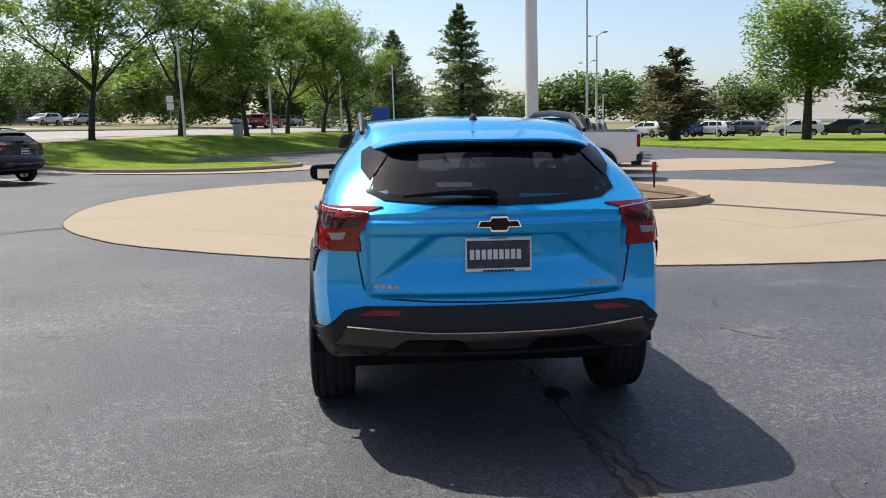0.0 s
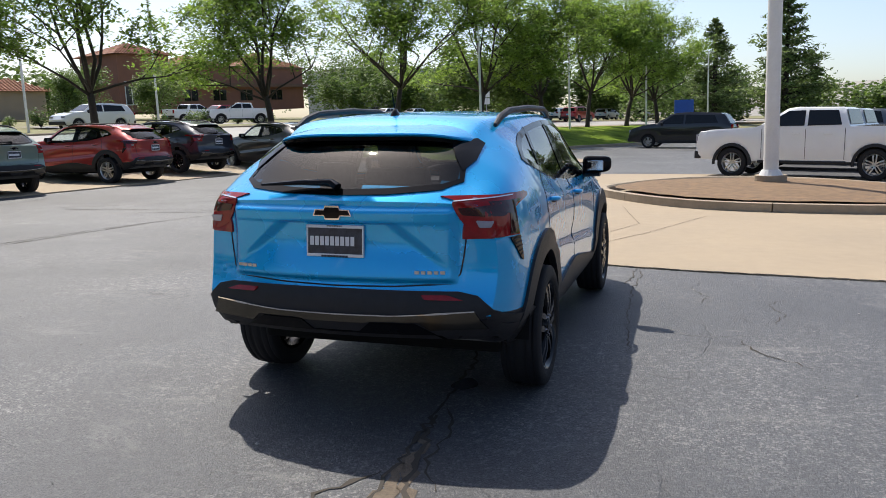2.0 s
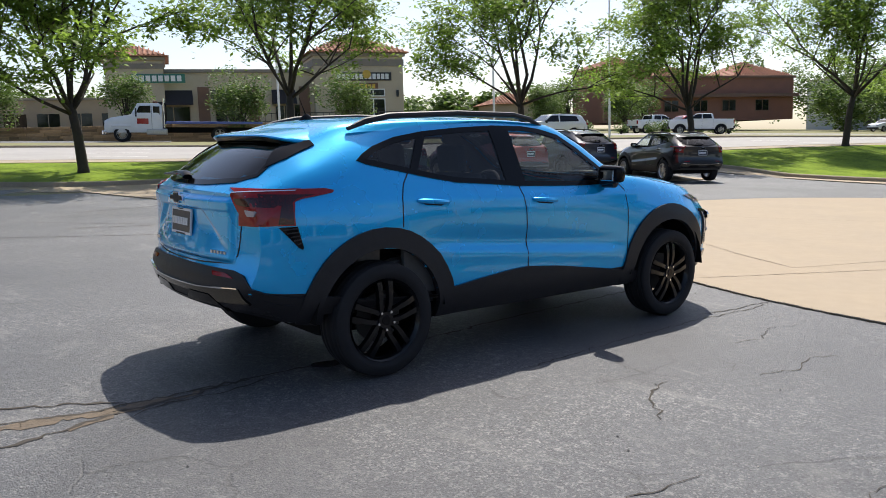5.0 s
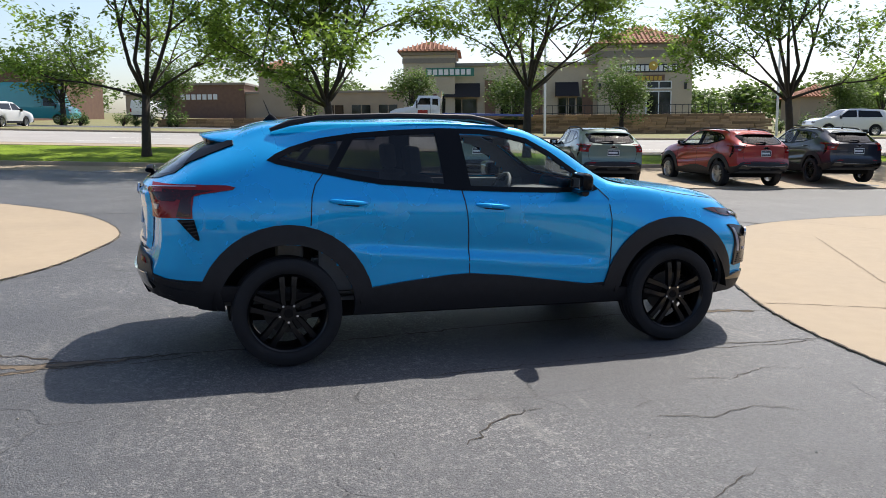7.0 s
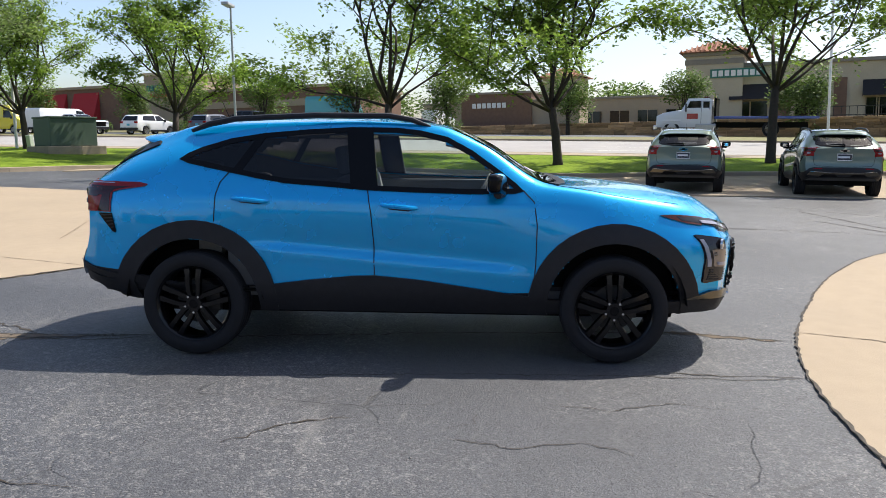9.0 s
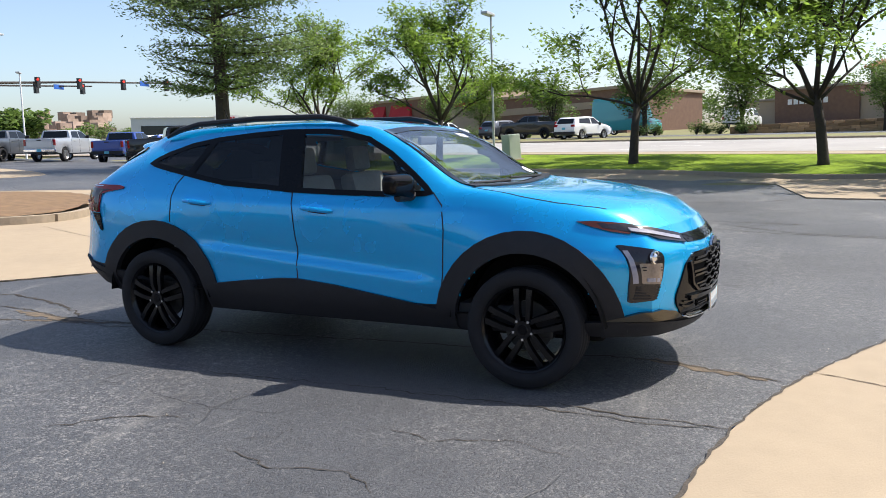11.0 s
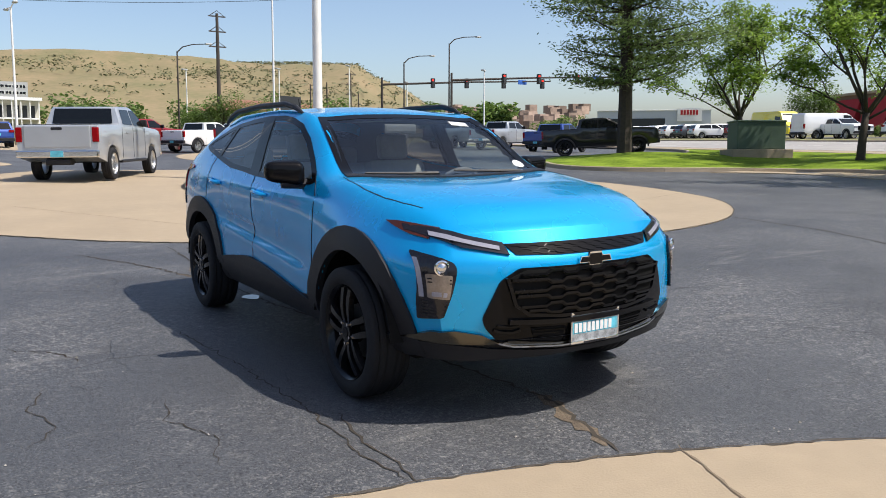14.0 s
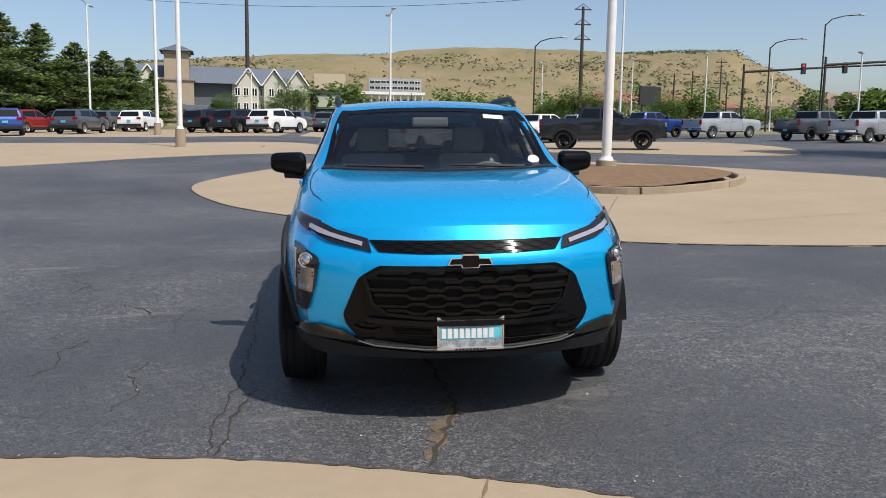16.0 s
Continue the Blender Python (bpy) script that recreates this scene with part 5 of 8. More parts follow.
LOC = [locust(9.2, 8.5, 3, 24000, 0.088), locust(8.6, 8.0, 8, 23000, 0.088), locust(9.6, 9.0, 21, 25000, 0.09), locust(7.2, 6.0, 33, 16000, 0.082)]
first = {}
for i, (x, y, kind, k, rz) in enumerate([(-27.2, -12.8, 3, 1.0, 20), (-32.6, -22.5, 3, 1.05, 140), (-23.3, -3.4, 0, 1.0, 0), (-21.2, 2.6, 1, 0.98, 75), (-20.6, 9.3, 2, 0.98, 200), (-21.1, 20.8, 0, 1.05, 130), (-16.6, 26.7, 1, 1.0, 300), (-13.6, 34.4, 2, 1.0, 40), (-11.1, 41.9, 0, 1.08, 250), (-8.1, 46.6, 1, 1.08, 10), (-6.2, 53.5, 2, 1.05, 100), (-4.0, 60.0, 0, 1.1, 190), (-2.0, 67.0, 1, 1.15, 280)]):
    m = upright(x, y, rz, lift_of(x, y), k)
    if kind in first:
        copy_thing(first[kind], m)
    else:
        first[kind] = grow_tree(LOC[kind], LEAF, "locust_tree", "honey locust tree with feathery green leaves on the lawn", m, "street trees")
PINE = conifer(13.5, 5.2, 5, 0.22, 60000, 0.5, 0.062)
grow_tree(PINE, NEEDLE, "pine_tree", "large dark green pine tree on the grass corner", upright(-23.9, -22.0, 0, lift_of(-23.9, -22.0) + 0.25, 1.05), "pines")
FIR = conifer(11, 4.0, 15, 0.08, 12000, 0.5, 0.13)
fir = grow_tree(FIR, NEEDLE, "pine_tree", "dark green pine tree behind the car lot", upright(8.4, 70, 0, 1.0, 1.05), "pines")
for x, y, k, rz, z in ((16, 118, 0.9, 50, 0.5), (3, 92, 1.0, 110, 1.2), (40.0, 53.0, 1.35, 200, 0.2), (33.0, -73, 0.98, 30, 1.5), (30.0, -75, 0.86, 90, 1.5), (27.0, -76, 0.72, 170, 1.5), (24.6, -77, 0.66, 10, 1.5), (22.8, -79, 0.62, 60, 1.5), (21.6, -84, 0.55, 240, 1.5)):
    copy_thing(fir, upright(x, y, rz, z, k) @ Matrix.Diagonal((1.5, 1.5, 1, 1) if y < 0 else (1, 1, 1, 1)))
spruce = grow_tree(conifer(7.2, 3.4, 44, 0.12, 7000, 0.45, 0.12), RUSTY, "spruce_tree", "browned spruce tree on the far grass", upright(24.4, 58.5, 0, 0.2) @ Matrix.Diagonal((1.55, 1.55, 1.0, 1)), "pines")
BUSH = [bushy(5.2, 2.7, 60, 6500, 0.115), bushy(4.4, 2.5, 61, 5600, 0.115), bushy(1.2, 0.9, 62, 900, 0.09, 0.05)]
bush0 = grow_tree(BUSH[0], LEAF2, "small_tree", "small round-headed tree beside the stone wall", upright(*xy(56, -13.5), 0, 1.2), "small trees")
bush1 = grow_tree(BUSH[1], LEAF2, "small_tree", "small round-headed tree beside the stone wall", upright(*xy(56, -4.9), 40, 1.2), "small trees")
shrub = grow_tree(BUSH[2], LEAF2, "shrub", "low green shrub in a planting bed", upright(*xy(58, 4.0), 40, 1.2), "shrubs")
rng = np.random.default_rng(7)
for s, u, k, b in ((55, 3.0, 1.0, 0), (55, 10.8, 1.05, 0), (57, -24, 1.1, 1), (57, -32.5, 1.35, 0), (58, -43, 1.1, 1), (60, -54, 1.2, 0), (62, -63, 1.1, 1), (58, -73, 1.2, 0), (56, 27, 0.9, 1), (62, 31, 0.85, 0), (66, 35, 1.1, 1), (64, 40, 1.0, 0), (70, 44, 1.1, 1), (75, 49, 1.2, 0)):
    copy_thing((bush0, bush1)[b], upright(*xy(s, u), float(rng.uniform(0, 360)), None, k))
for x, y, k in ((-22.0, -76.5, 0.95), (-25.0, -75.5, 0.8), (-31.0, -73.2, 0.75), (-19.5, -78.5, 0.7), (18.4, -108, 0.85), (8.9, -109, 1.15), (12.5, -118, 0.8)):
    copy_thing(bush0, upright(x, y, float(rng.uniform(0, 360)), None, k))
for u in list(np.arange(-31, -21, 1.7)) + list(np.arange(-62, -36, 2.4)) + list(np.arange(23, 47, 2.2)):
    copy_thing(shrub, upright(*xy(53 + float(rng.uniform(0, 4)), float(u)), float(rng.uniform(0, 360)), None, float(rng.uniform(0.7, 1.2))))


def grove(name, label, spots, seed, leaf=0.5, n=900, material=None):
    """Far woods as one mass of leaf clumps."""
    rng = np.random.default_rng(seed)
    pts = []
    for x, y, z, r, h in spots:
        for k in range(6):
            c = np.array((x + rng.normal(0, r * 0.5), y + rng.normal(0, r * 0.5), z + h * rng.uniform(0.3, 0.8)))
            for j in range(n // 6):
                d = rng.normal(0, 1, 3)
                d /= np.linalg.norm(d)
                pts.append(c + d * rng.uniform(0.5, 1.05) * np.array((r * 0.55, r * 0.55, h * 0.3)))
    me = leaves(pts, leaf, seed, 0.7, 1.4, 0)
    me.materials.append(material or LEAF2)
    return tagged(new(name, me), label, "trees", kind="stuff")


woods = [(*xy(rng.uniform(52, 62), u), 1.6, rng.uniform(3, 4), rng.uniform(7, 10)) for u in np.arange(88, 150, 5)]
woods += [(*xy(rng.uniform(95, 125), u), 3.0, 5, rng.uniform(10, 14)) for u in np.arange(96, 190, 7)]
woods += [(x, 95 + rng.uniform(0, 30), 0.5, 4.5, rng.uniform(6.5, 9)) for x in np.arange(-8, 62, 4)]
woods += [(*xy(rng.uniform(80, 92), u), 2.0, 4, rng.uniform(7, 9.5)) for u in np.arange(92, 140, 5)]
woods += [(*xy(44 + rng.uniform(0, 4), u), 2.0, 3, rng.uniform(6, 9)) for u in np.arange(66, 86, 5)]
grove("woods", "green belt of mixed trees beyond the road", woods, 90, 0.34, 3000)
woods2 = [(x, -190 + rng.uniform(-30, 30) + 0.3 * x, 2.5, 5, rng.uniform(5, 8)) for x in np.arange(-230, 10, 7)]
woods2 += [(x, -150 + rng.uniform(-20, 20), 2.0, 3.5, rng.uniform(6, 9)) for x in (-95, -78, -66, -58, 6, 2)]
woods2 += [(-62 + rng.normal(0, 3), -92 + rng.normal(0, 3), 1.0, 2.5, 5) for k in range(3)]
woods2 += [(*xy(rng.uniform(150, 190), u), 3.0, 6, rng.uniform(6, 9.5)) for u in np.arange(-150, 95, 7)]
woods2 += [(*xy(rng.uniform(96, 120), u), 2.4, 3.0, rng.uniform(4.5, 6.5)) for u in np.arange(26, 56, 3.5)]
grove("far_woods", "distant low belt of trees under the hill", woods2, 91, 0.55, 700)
oak = [(32.6, 53, 0.3, 3.2, 9.5), (31, 54, 0.3, 3.0, 8.5), (36.5, 52, 0.3, 3.0, 9)]
for x, y, z, r, h in oak[:1]:
    grow_tree(bushy(9.5, 4.6, 70, 16000, 0.15, 0.25), LEAF, "maple_tree", "broad leafy green tree on the far grass", upright(x, y, 0, 0.2, 1.25), "lot trees")

# ---- lawns, kerbs, road ----
W_KERB = [(-38.5, -35.5), (-35.0, -28.5), (-31.5, -25.5), (-28.2, -23.7), (-25.0, -24.0), (-22.6, -24.2), (-20.2, -22.8), (-18.0, -20.4), (-17.0, -18.0), (-17.5, -16.3), (-18.9, -14.9), (-21.2, -13.6), (-22.9, -12.0), (-23.0, -9.6), (-20.8, -2.4), (-18.6, 2.4), (-18.4, 6.0), (-17.7, 12), (-17.0, 18), (-15.2, 21.8), (-12.0, 23.4), (-7.4, 22.3), (-4.6, 22.9), (-3.0, 25.2), (-4.6, 27.6), (-8.2, 30.0), (-5.5, 37.0), (-1.4, 46), (2.6, 57), (6.5, 68)]
LAWN_IN = []
for i in range(len(W_KERB) - 1):
    a, b, c, d = [np.array(W_KERB[min(max(i + k - 1, 0), len(W_KERB) - 1)], float) for k in range(4)]
    for k in range(5):
        t = k / 5
        LAWN_IN.append(tuple(0.5 * (2 * b + (c - a) * t + (2 * a - 5 * b + 4 * c - d) * t * t + (3 * b - a - 3 * c + d) * t**3)))
LAWN_IN.append(W_KERB[-1])


def kerb_run(name, line, height, width, label, out=1, closed=False, gap=3.0):
    """A kerb built of butted concrete lengths with rounded tops."""
    hold = thing(name, label, "kerb", kind="structure")
    pts = [Vector((*p, 0)) for p in line]
    if closed:
        pts.append(pts[0])
    run, piece = 0.0, [pts[0]]
    pieces = []
    for a, b in zip(pts, pts[1:]):
        piece.append(b)
        run += (b - a).length
        if run > gap:
            pieces.append(piece)
            piece, run = [b], 0.0
    if len(piece) > 1:
        pieces.append(piece)
    for piece in pieces:
        bm = bmesh.new()
        rows = []
        for i, p in enumerate(piece):
            d = (piece[min(i + 1, len(piece) - 1)] - piece[max(i - 1, 0)]).normalized()
            s = Vector((-d.y, d.x, 0)) * out
            end = d * (0.004 if i == 0 else -0.004 if i == len(piece) - 1 else 0)
            z = terrain(p.x, p.y)
            prof = [(-0.02, -0.03), (0.0, height - 0.03), (0.03, height), (width, height), (width, -0.03)]
            rows.append([bm.verts.new(p + end + s * a + Vector((0, 0, z + h))) for a, h in prof])
        for r0, r1 in zip(rows, rows[1:]):
            for k in range(len(r0) - 1):
                bm.faces.new((r0[k], r0[k + 1], r1[k + 1], r1[k]))
        bm.faces.new(rows[0]), bm.faces.new(rows[-1][::-1])
        part("kerb_length", bm, KERB, hold)
    return hold


kerb_run("kerb_1", LAWN_IN, 0.15, 0.18, "weathered concrete kerb along the lawn")
lawn_poly = LAWN_IN + [xy(24.3, 71), xy(24.3, 40), xy(24.3, 10), xy(24.3, -20)]
draped("lawn", lawn_poly, 0.125, GRASS, "mown green lawn between the lot and the road", 1.2, lift=lambda x, y: 0.38 * math.exp(-((x + 24.5) ** 2 + (y + 20.0) ** 2) / 14.0))
draped("gutter_apron", [(p[0] + 0.0, p[1]) for p in LAWN_IN[55:125]] + [(p[0] + (1.5 if p[1] < 2 else 5.6 if p[1] < 20 else 1.0), p[1] - (1.0 if p[1] > 20 else 0)) for p in LAWN_IN[55:125]][::-1], 0.030, CONCRETE, "tan concrete gutter and parking strip", 1.5, edge=0.06)


def strip(name, s0, s1, u0, u1, zoff, material, label, ns=2, step=6, category="ground"):
    verts, faces = [], []
    us = list(np.arange(u0, u1 + 0.1, step))
    for u in us:
        for k in range(ns + 1):
            x, y = xy(s0 + (s1 - s0) * k / ns, u)
            verts.append((x, y, terrain(x, y) + zoff))
    for j in range(len(us) - 1):
        for i in range(ns):
            a = j * (ns + 1) + i
            faces.append((a, a + 1, a + ns + 2, a + ns + 1))
    me = mesh_from(name, verts, faces, True)
    me.materials.append(material)
    return tagged(new(name, me), label, category, kind="structure")


strip("sidewalk", 24.3, 25.7, -140, 200, 0.14, KERB, "pale concrete footpath beside the road")
strip("road", 25.9, 41.0, -300, 420, 0.05, ROAD, "wide pale grey concrete road", 4)
strip("verge", 41.2, 47.0, -160, 220, 0.16, DRYGRASS, "strip of dry grass across the road", 2)
strip("far_lot", 47.0, 54.0, -140, 2, 0.10, ASPHALT, "asphalt parking strip across the road", 2)
strip("far_drive", 47.0, 58.0, 24, 60, 0.10, ROAD, "pale concrete drive across the road", 2)
LINEPAINT = mat("white_line_paint", (0.7, 0.7, 0.66), 0.8, var=0.25, scale=4)
for s in (29.7, 33.4, 37.2):
    marks = thing("lane_marking", "worn white dashed lane line on the road", "road marking", kind="structure")
    for u in np.arange(-90, 110, 12.0):
        bm = bmesh.new()
        c = [xy(s + a, u + b) for a, b in ((-0.06, 0), (0.06, 0), (0.06, 3), (-0.06, 3))]
        bm.faces.new([bm.verts.new((x, y, terrain(x, y) + 0.058)) for x, y in c])
        part("dash", bm, LINEPAINT, marks)
kerb_run("kerb_2", [xy(25.85, u) for u in np.arange(-120, 160, 4.0)], 0.14, 0.15, "concrete kerb of the road", gap=12)
kerb_run("kerb_3", [xy(41.05, u) for u in np.arange(-140, 160, 4.0)], 0.16, 0.15, "concrete kerb of the road", gap=12)


def island(name, line, label, peak):
    kerb_run(name + "_kerb", line, 0.15, 0.2, "tan concrete kerb round a planting island", closed=True, gap=2.6)
    cx, cy = np.mean([p[0] for p in line]), np.mean([p[1] for p in line])
    inner = [(cx + (x - cx) * 0.955, cy + (y - cy) * 0.955) for x, y in line]
    reach = max(math.hypot(x - cx, y - cy) for x, y in line)
    return draped(name, inner, 0.12, MULCH, label, 0.5, lift=lambda x, y: peak * max(0, 1 - (math.hypot(x - cx, y - cy) / reach) ** 2) + 0.02 * noise.noise((x * 2.5, y * 2.5, 0)))


ISLE_N = close_curve([(-0.1, 11.2), (0.5, 9.5), (2.0, 8.2), (4.4, 8.05), (5.6, 8.9), (5.9, 10.6), (4.8, 13.0), (3.0, 14.2), (1.2, 13.6)])
ISLE_S = close_curve([(-9.0, -13.7), (-8.0, -11.9), (-6.6, -10.7), (-5.2, -10.1), (-4.0, -10.9), (-2.8, -12.6), (-2.6, -14.5), (-3.2, -16.8), (-4.6, -18.2), (-6.6, -18.6), (-8.4, -17.6), (-9.2, -15.8)])
island("planting_island_1", ISLE_N[::-1], "island of brown bark mulch inside a kerb", 0.12)
island("planting_island_2", ISLE_S, "island of brown bark mulch inside a kerb", 0.12)

# ---- poles, boxes, signs ----
POLEWHITE = mat("white_pole_paint", (0.72, 0.72, 0.70), 0.45, var=0.08, scale=3)
POLEGREY = mat("galvanised_pole", (0.42, 0.43, 0.44), 0.5, metal=0.3, var=0.1)
POLEDARK = mat("brown_pole", (0.045, 0.035, 0.03), 0.7, var=0.15)
BOXGREEN = mat("green_utility_paint", (0.06, 0.095, 0.068), 0.55, var=0.12, scale=3)
BOXPALE = mat("pale_utility_paint", (0.36, 0.40, 0.35), 0.6, var=0.1, scale=3)
SIGNWHITE = mat("sign_white", (0.75, 0.75, 0.74), 0.5)
SIGNBLUE = mat("sign_blue", (0.02, 0.10, 0.40), 0.5)
SIGNDARK = mat("sign_dark", (0.02, 0.022, 0.025), 0.5)


def pole(name, label, m, height, r, base=0.0, material=None, arms=0, arm=1.6, head=0.0, group="light poles"):
    p = thing(name, label, "pole", m, group)
    part("shaft", cyl((0, 0, base), (0, 0, height), r, r * 0.72, 14), material or POLEWHITE, p, smooth=True)
    if base:
        bm = cyl((0, 0, -0.1), (0, 0, base), r * 2.1, seg=24)
        part("footing", bm, KERB, p, "round concrete footing")
        part("flange", cyl((0, 0, base), (0, 0, base + 0.10), r * 1.55, r * 1.2, 18), material or POLEWHITE, p)
    for k in range(arms):
        a = math.pi * 2 * k / arms
        part("arm", tube([(0, 0, height - 0.1), (math.cos(a) * arm * 0.5, math.sin(a) * arm * 0.5, height + 0.05), (math.cos(a) * arm, math.sin(a) * arm, height + 0.1)], 0.04, 6), material or POLEWHITE, p)
        bm = box(arm - 0.1, arm + 0.55, -0.16, 0.16, height + 0.02, height + 0.14, 0.03)
        bm.transform(Matrix.Rotation(a, 4, "Z"))
        part("lamp_head", bm, POLEGREY, p)
    if head:
        part("lamp_head", box(-0.12, head, -0.15, 0.15, height - 0.02, height + 0.10, 0.03), POLEGREY, p)
    return p


def zt(x, y):
    return float(terrain(x, y))


pole("lot_pole", "tall thick white pole on a round concrete footing", upright(3.0, 11.6, 0, 0.22), 14, 0.145, 0.14)
pole("lot_pole", "tall thick white pole on a round concrete footing", upright(-6.35, -15.9, 0, zt(-6.35, -15.9) + 0.24), 14, 0.135, 0.14)
pole("light_pole", "slim grey street lamp on the lawn", upright(-27.2, -10.2, 0, lift_of(-27.2, -10.2)), 5.95, 0.055, 0, POLEGREY, head=0.75)
for x, y, h in ((*xy(43.5, 4.2), 11), (*xy(43.5, 18.0), 11), (*xy(43.5, 26.5), 10.5), (*xy(22.8, 44), 6.6), (*xy(22.8, 33.5), 6.6), (*xy(22.5, 56), 6.6), (*xy(22.5, 70), 6.6), (*xy(23.4, -33), 6.6)):
    pole("light_pole", "slim white street lamp", upright(x, y, 60, lift_of(x, y)), h, 0.075, 0, POLEWHITE, head=0.8)
for x, y, h, arms in ((24.5, -72.0, 11.2, 2), (-2.5, -64.0, 10.2, 2), (7.7, -29.1, 13.0, 0), (12.8, -47.1, 14.0, 0), (17.0, 58.0, 11.5, 0), (19.5, 64.0, 9.0, 2), (22.0, 76.0, 7.6, 2), (-22.0, -62.0, 14.0, 0)):
    pole("lot_light", "white car lot light pole", upright(x, y, 95, zt(x, y)), h, 0.10, 0.75 if y < 0 else 0.3, POLEWHITE, arms=arms)
for x, y, h in ((-44, -78, 6.6), (-19.8, -82, 7.3), (-29, -79.4, 7.6), (-36, -76.6, 8.0), (-40.5, -57.2, 7.0), (30, 78, 4.6), (26, 84, 4.6), (34, 72, 4.8), (40, 70, 4.8), (12, -88, 6)):
    pole("light_pole", "slim white car lot lamp", upright(x, y, 40, zt(x, y)), h, 0.08, 0.0, POLEWHITE, head=0.7)
for x, y, h in ((-46, -72, 11.2), (-42.5, -76.0, 8.7), (-18.7, -81, 9.1)):
    p = pole("street_lamp", "brown street lamp with a curved arm", upright(x, y, 0, zt(x, y)), h, 0.10, 0.0, POLEDARK)
    a = math.atan2(-0.7, -0.75)
    part("arm", tube([(0, 0, h - 0.1), (-0.5, 0.25, h + 0.45), (-1.4, 0.8, h + 0.7), (-2.6, 1.5, h + 0.75)], [0.07, 0.06, 0.05, 0.05], 6), POLEDARK, p)
    part("lamp_head", box(-3.1, -2.5, 1.35, 1.75, h + 0.68, h + 0.82, 0.03), POLEGREY, p)
SIGRED = mat("signal_red", (0.5, 0.02, 0.01), 0.3, emit=1.5)
for (x0, y0), (x1, y1), z in (((-46, -71.5), (-63, -62), 7.2), ((-41, -78.5), (-58, -69), 6.3)):
    g = thing("traffic_signal", "traffic signals hung from a long brown mast arm", "traffic signal", upright(x0, y0, 0, zt(x0, y0)))
    dx, dy = x1 - x0, y1 - y0
    part("mast", cyl((0, 0, 0), (0, 0, z + 0.8), 0.16, 0.12, 10), POLEDARK, g)
    part("mast_arm", tube([(0, 0, z), (dx * 0.5, dy * 0.5, z + 0.35), (dx, dy, z + 0.5)], [0.13, 0.10, 0.07], 8), POLEDARK, g)
    for f in (0.3, 0.5, 0.72, 0.95):
        h = part("signal_head", box(dx * f - 0.2, dx * f + 0.2, dy * f - 0.2, dy * f + 0.2, z - 0.35, z + 0.75, 0.04), SIGNDARK, g)
        part("red_light", cyl((dx * f + 0.1, dy * f + 0.18, z + 0.5), (dx * f + 0.14, dy * f + 0.26, z + 0.5), 0.12, seg=10), SIGRED, h)
    part("street_sign", box(dx * 0.83 - 0.6, dx * 0.83 + 0.6, dy * 0.83, dy * 0.83 + 0.06, z + 0.1, z + 0.6), SIGNBLUE, g)
for x, y, h in ((-40, -138.7, 21), (19.4, -143.1, 36), (-90, -190, 18), (-70, -160, 11), (-62, -150, 10), (-80, -165, 11)):
    g = thing("power_pole", "dark timber power pole with cross arms", "power pole", upright(x, y, 0, zt(x, y)))
    part("shaft", cyl((0, 0, 0), (0, 0, h), 0.42 if h > 20 else 0.2, 0.25 if h > 20 else 0.14, 8), POLEDARK, g)
    if h > 12:
        for k in range(3):
            part("cross_arm", box(-1.5, 1.5, -0.1, 0.1, h - 0.6 - k * 2.6, h - 0.4 - k * 2.6), POLEDARK, g)
            part("arm_brace", tube([(-1.4, 0, h - 0.5 - k * 2.6), (0, 0, h + 0.5 - k * 2.6), (1.4, 0, h - 0.5 - k * 2.6)], 0.06, 4), POLEDARK, g)
for z, dz in ((33.5, -1.5), (30.3, -1.6), (24.5, -1.0)):
    line = [(30.5 - 58.5 * t, -150 + 15 * t, z - (z - 21 + dz * 0) * 0.32 * t - 3.0 * 4 * t * (1 - t) * 0.3) for t in np.linspace(-1.5, 1.6, 30)]
    me = bpy.data.meshes.new("wire")
    bm = tube(line, 0.035, 4)
    bm.to_mesh(me)
    bm.free()
    me.materials.append(SIGNDARK)
    tagged(new("power_line", me), "thin dark power line against the sky", "cable", "power lines")
t = thing("transformer", "dark green pad-mounted transformer on a concrete plinth", "transformer", upright(-27.2, -17.5, -35, lift_of(-27.2, -17.5) + 0.03))
part("plinth", box(-1.25, 1.25, -0.95, 0.95, 0, 0.42, 0.04), KERB, t)
part("cabinet", box(-1.0, 1.0, -0.75, 0.7, 0.42, 1.55, 0.04), BOXGREEN, t)
part("lid", box(-1.03, 1.03, -0.79, 0.74, 1.55, 1.63, 0.03), BOXGREEN, t)
for x in (-0.62, -0.40):
    part("warning_label", box(x, x + 0.13, -0.757, -0.752, 1.12, 1.32), SIGNWHITE, t)
part("cabinet_seam", box(-0.01, 0.01, -0.756, -0.751, 0.45, 1.53), SIGNDARK, t)
t = thing("utility_cabinet", "pale green utility cabinet leaning on the lawn", "utility box", upright(-26.2, -9.0, -30, lift_of(-26.2, -9.0)) @ pose(0, 0, 0, 0, 4, 0))
part("cabinet", box(-0.3, 0.3, -0.25, 0.25, 0.0, 1.05, 0.04), BOXPALE, t)
part("base", box(-0.38, 0.38, -0.33, 0.33, -0.1, 0.05, 0.02), KERB, t)
t = thing("marker_post", "leaning pale marker post on the grass", "post", upright(-30.3, -20.9, 0, lift_of(-30.3, -20.9)) @ pose(0, 0, 0, 0, 8, 0))
part("post", box(-0.15, 0.15, -0.1, 0.1, 0, 0.8, 0.03), BOXPALE, t)
t = thing("utility_cabinet", "small grey pedestal box among the trees", "utility box", upright(-8.4, 45.2, 10, lift_of(-8.4, 45.2)))
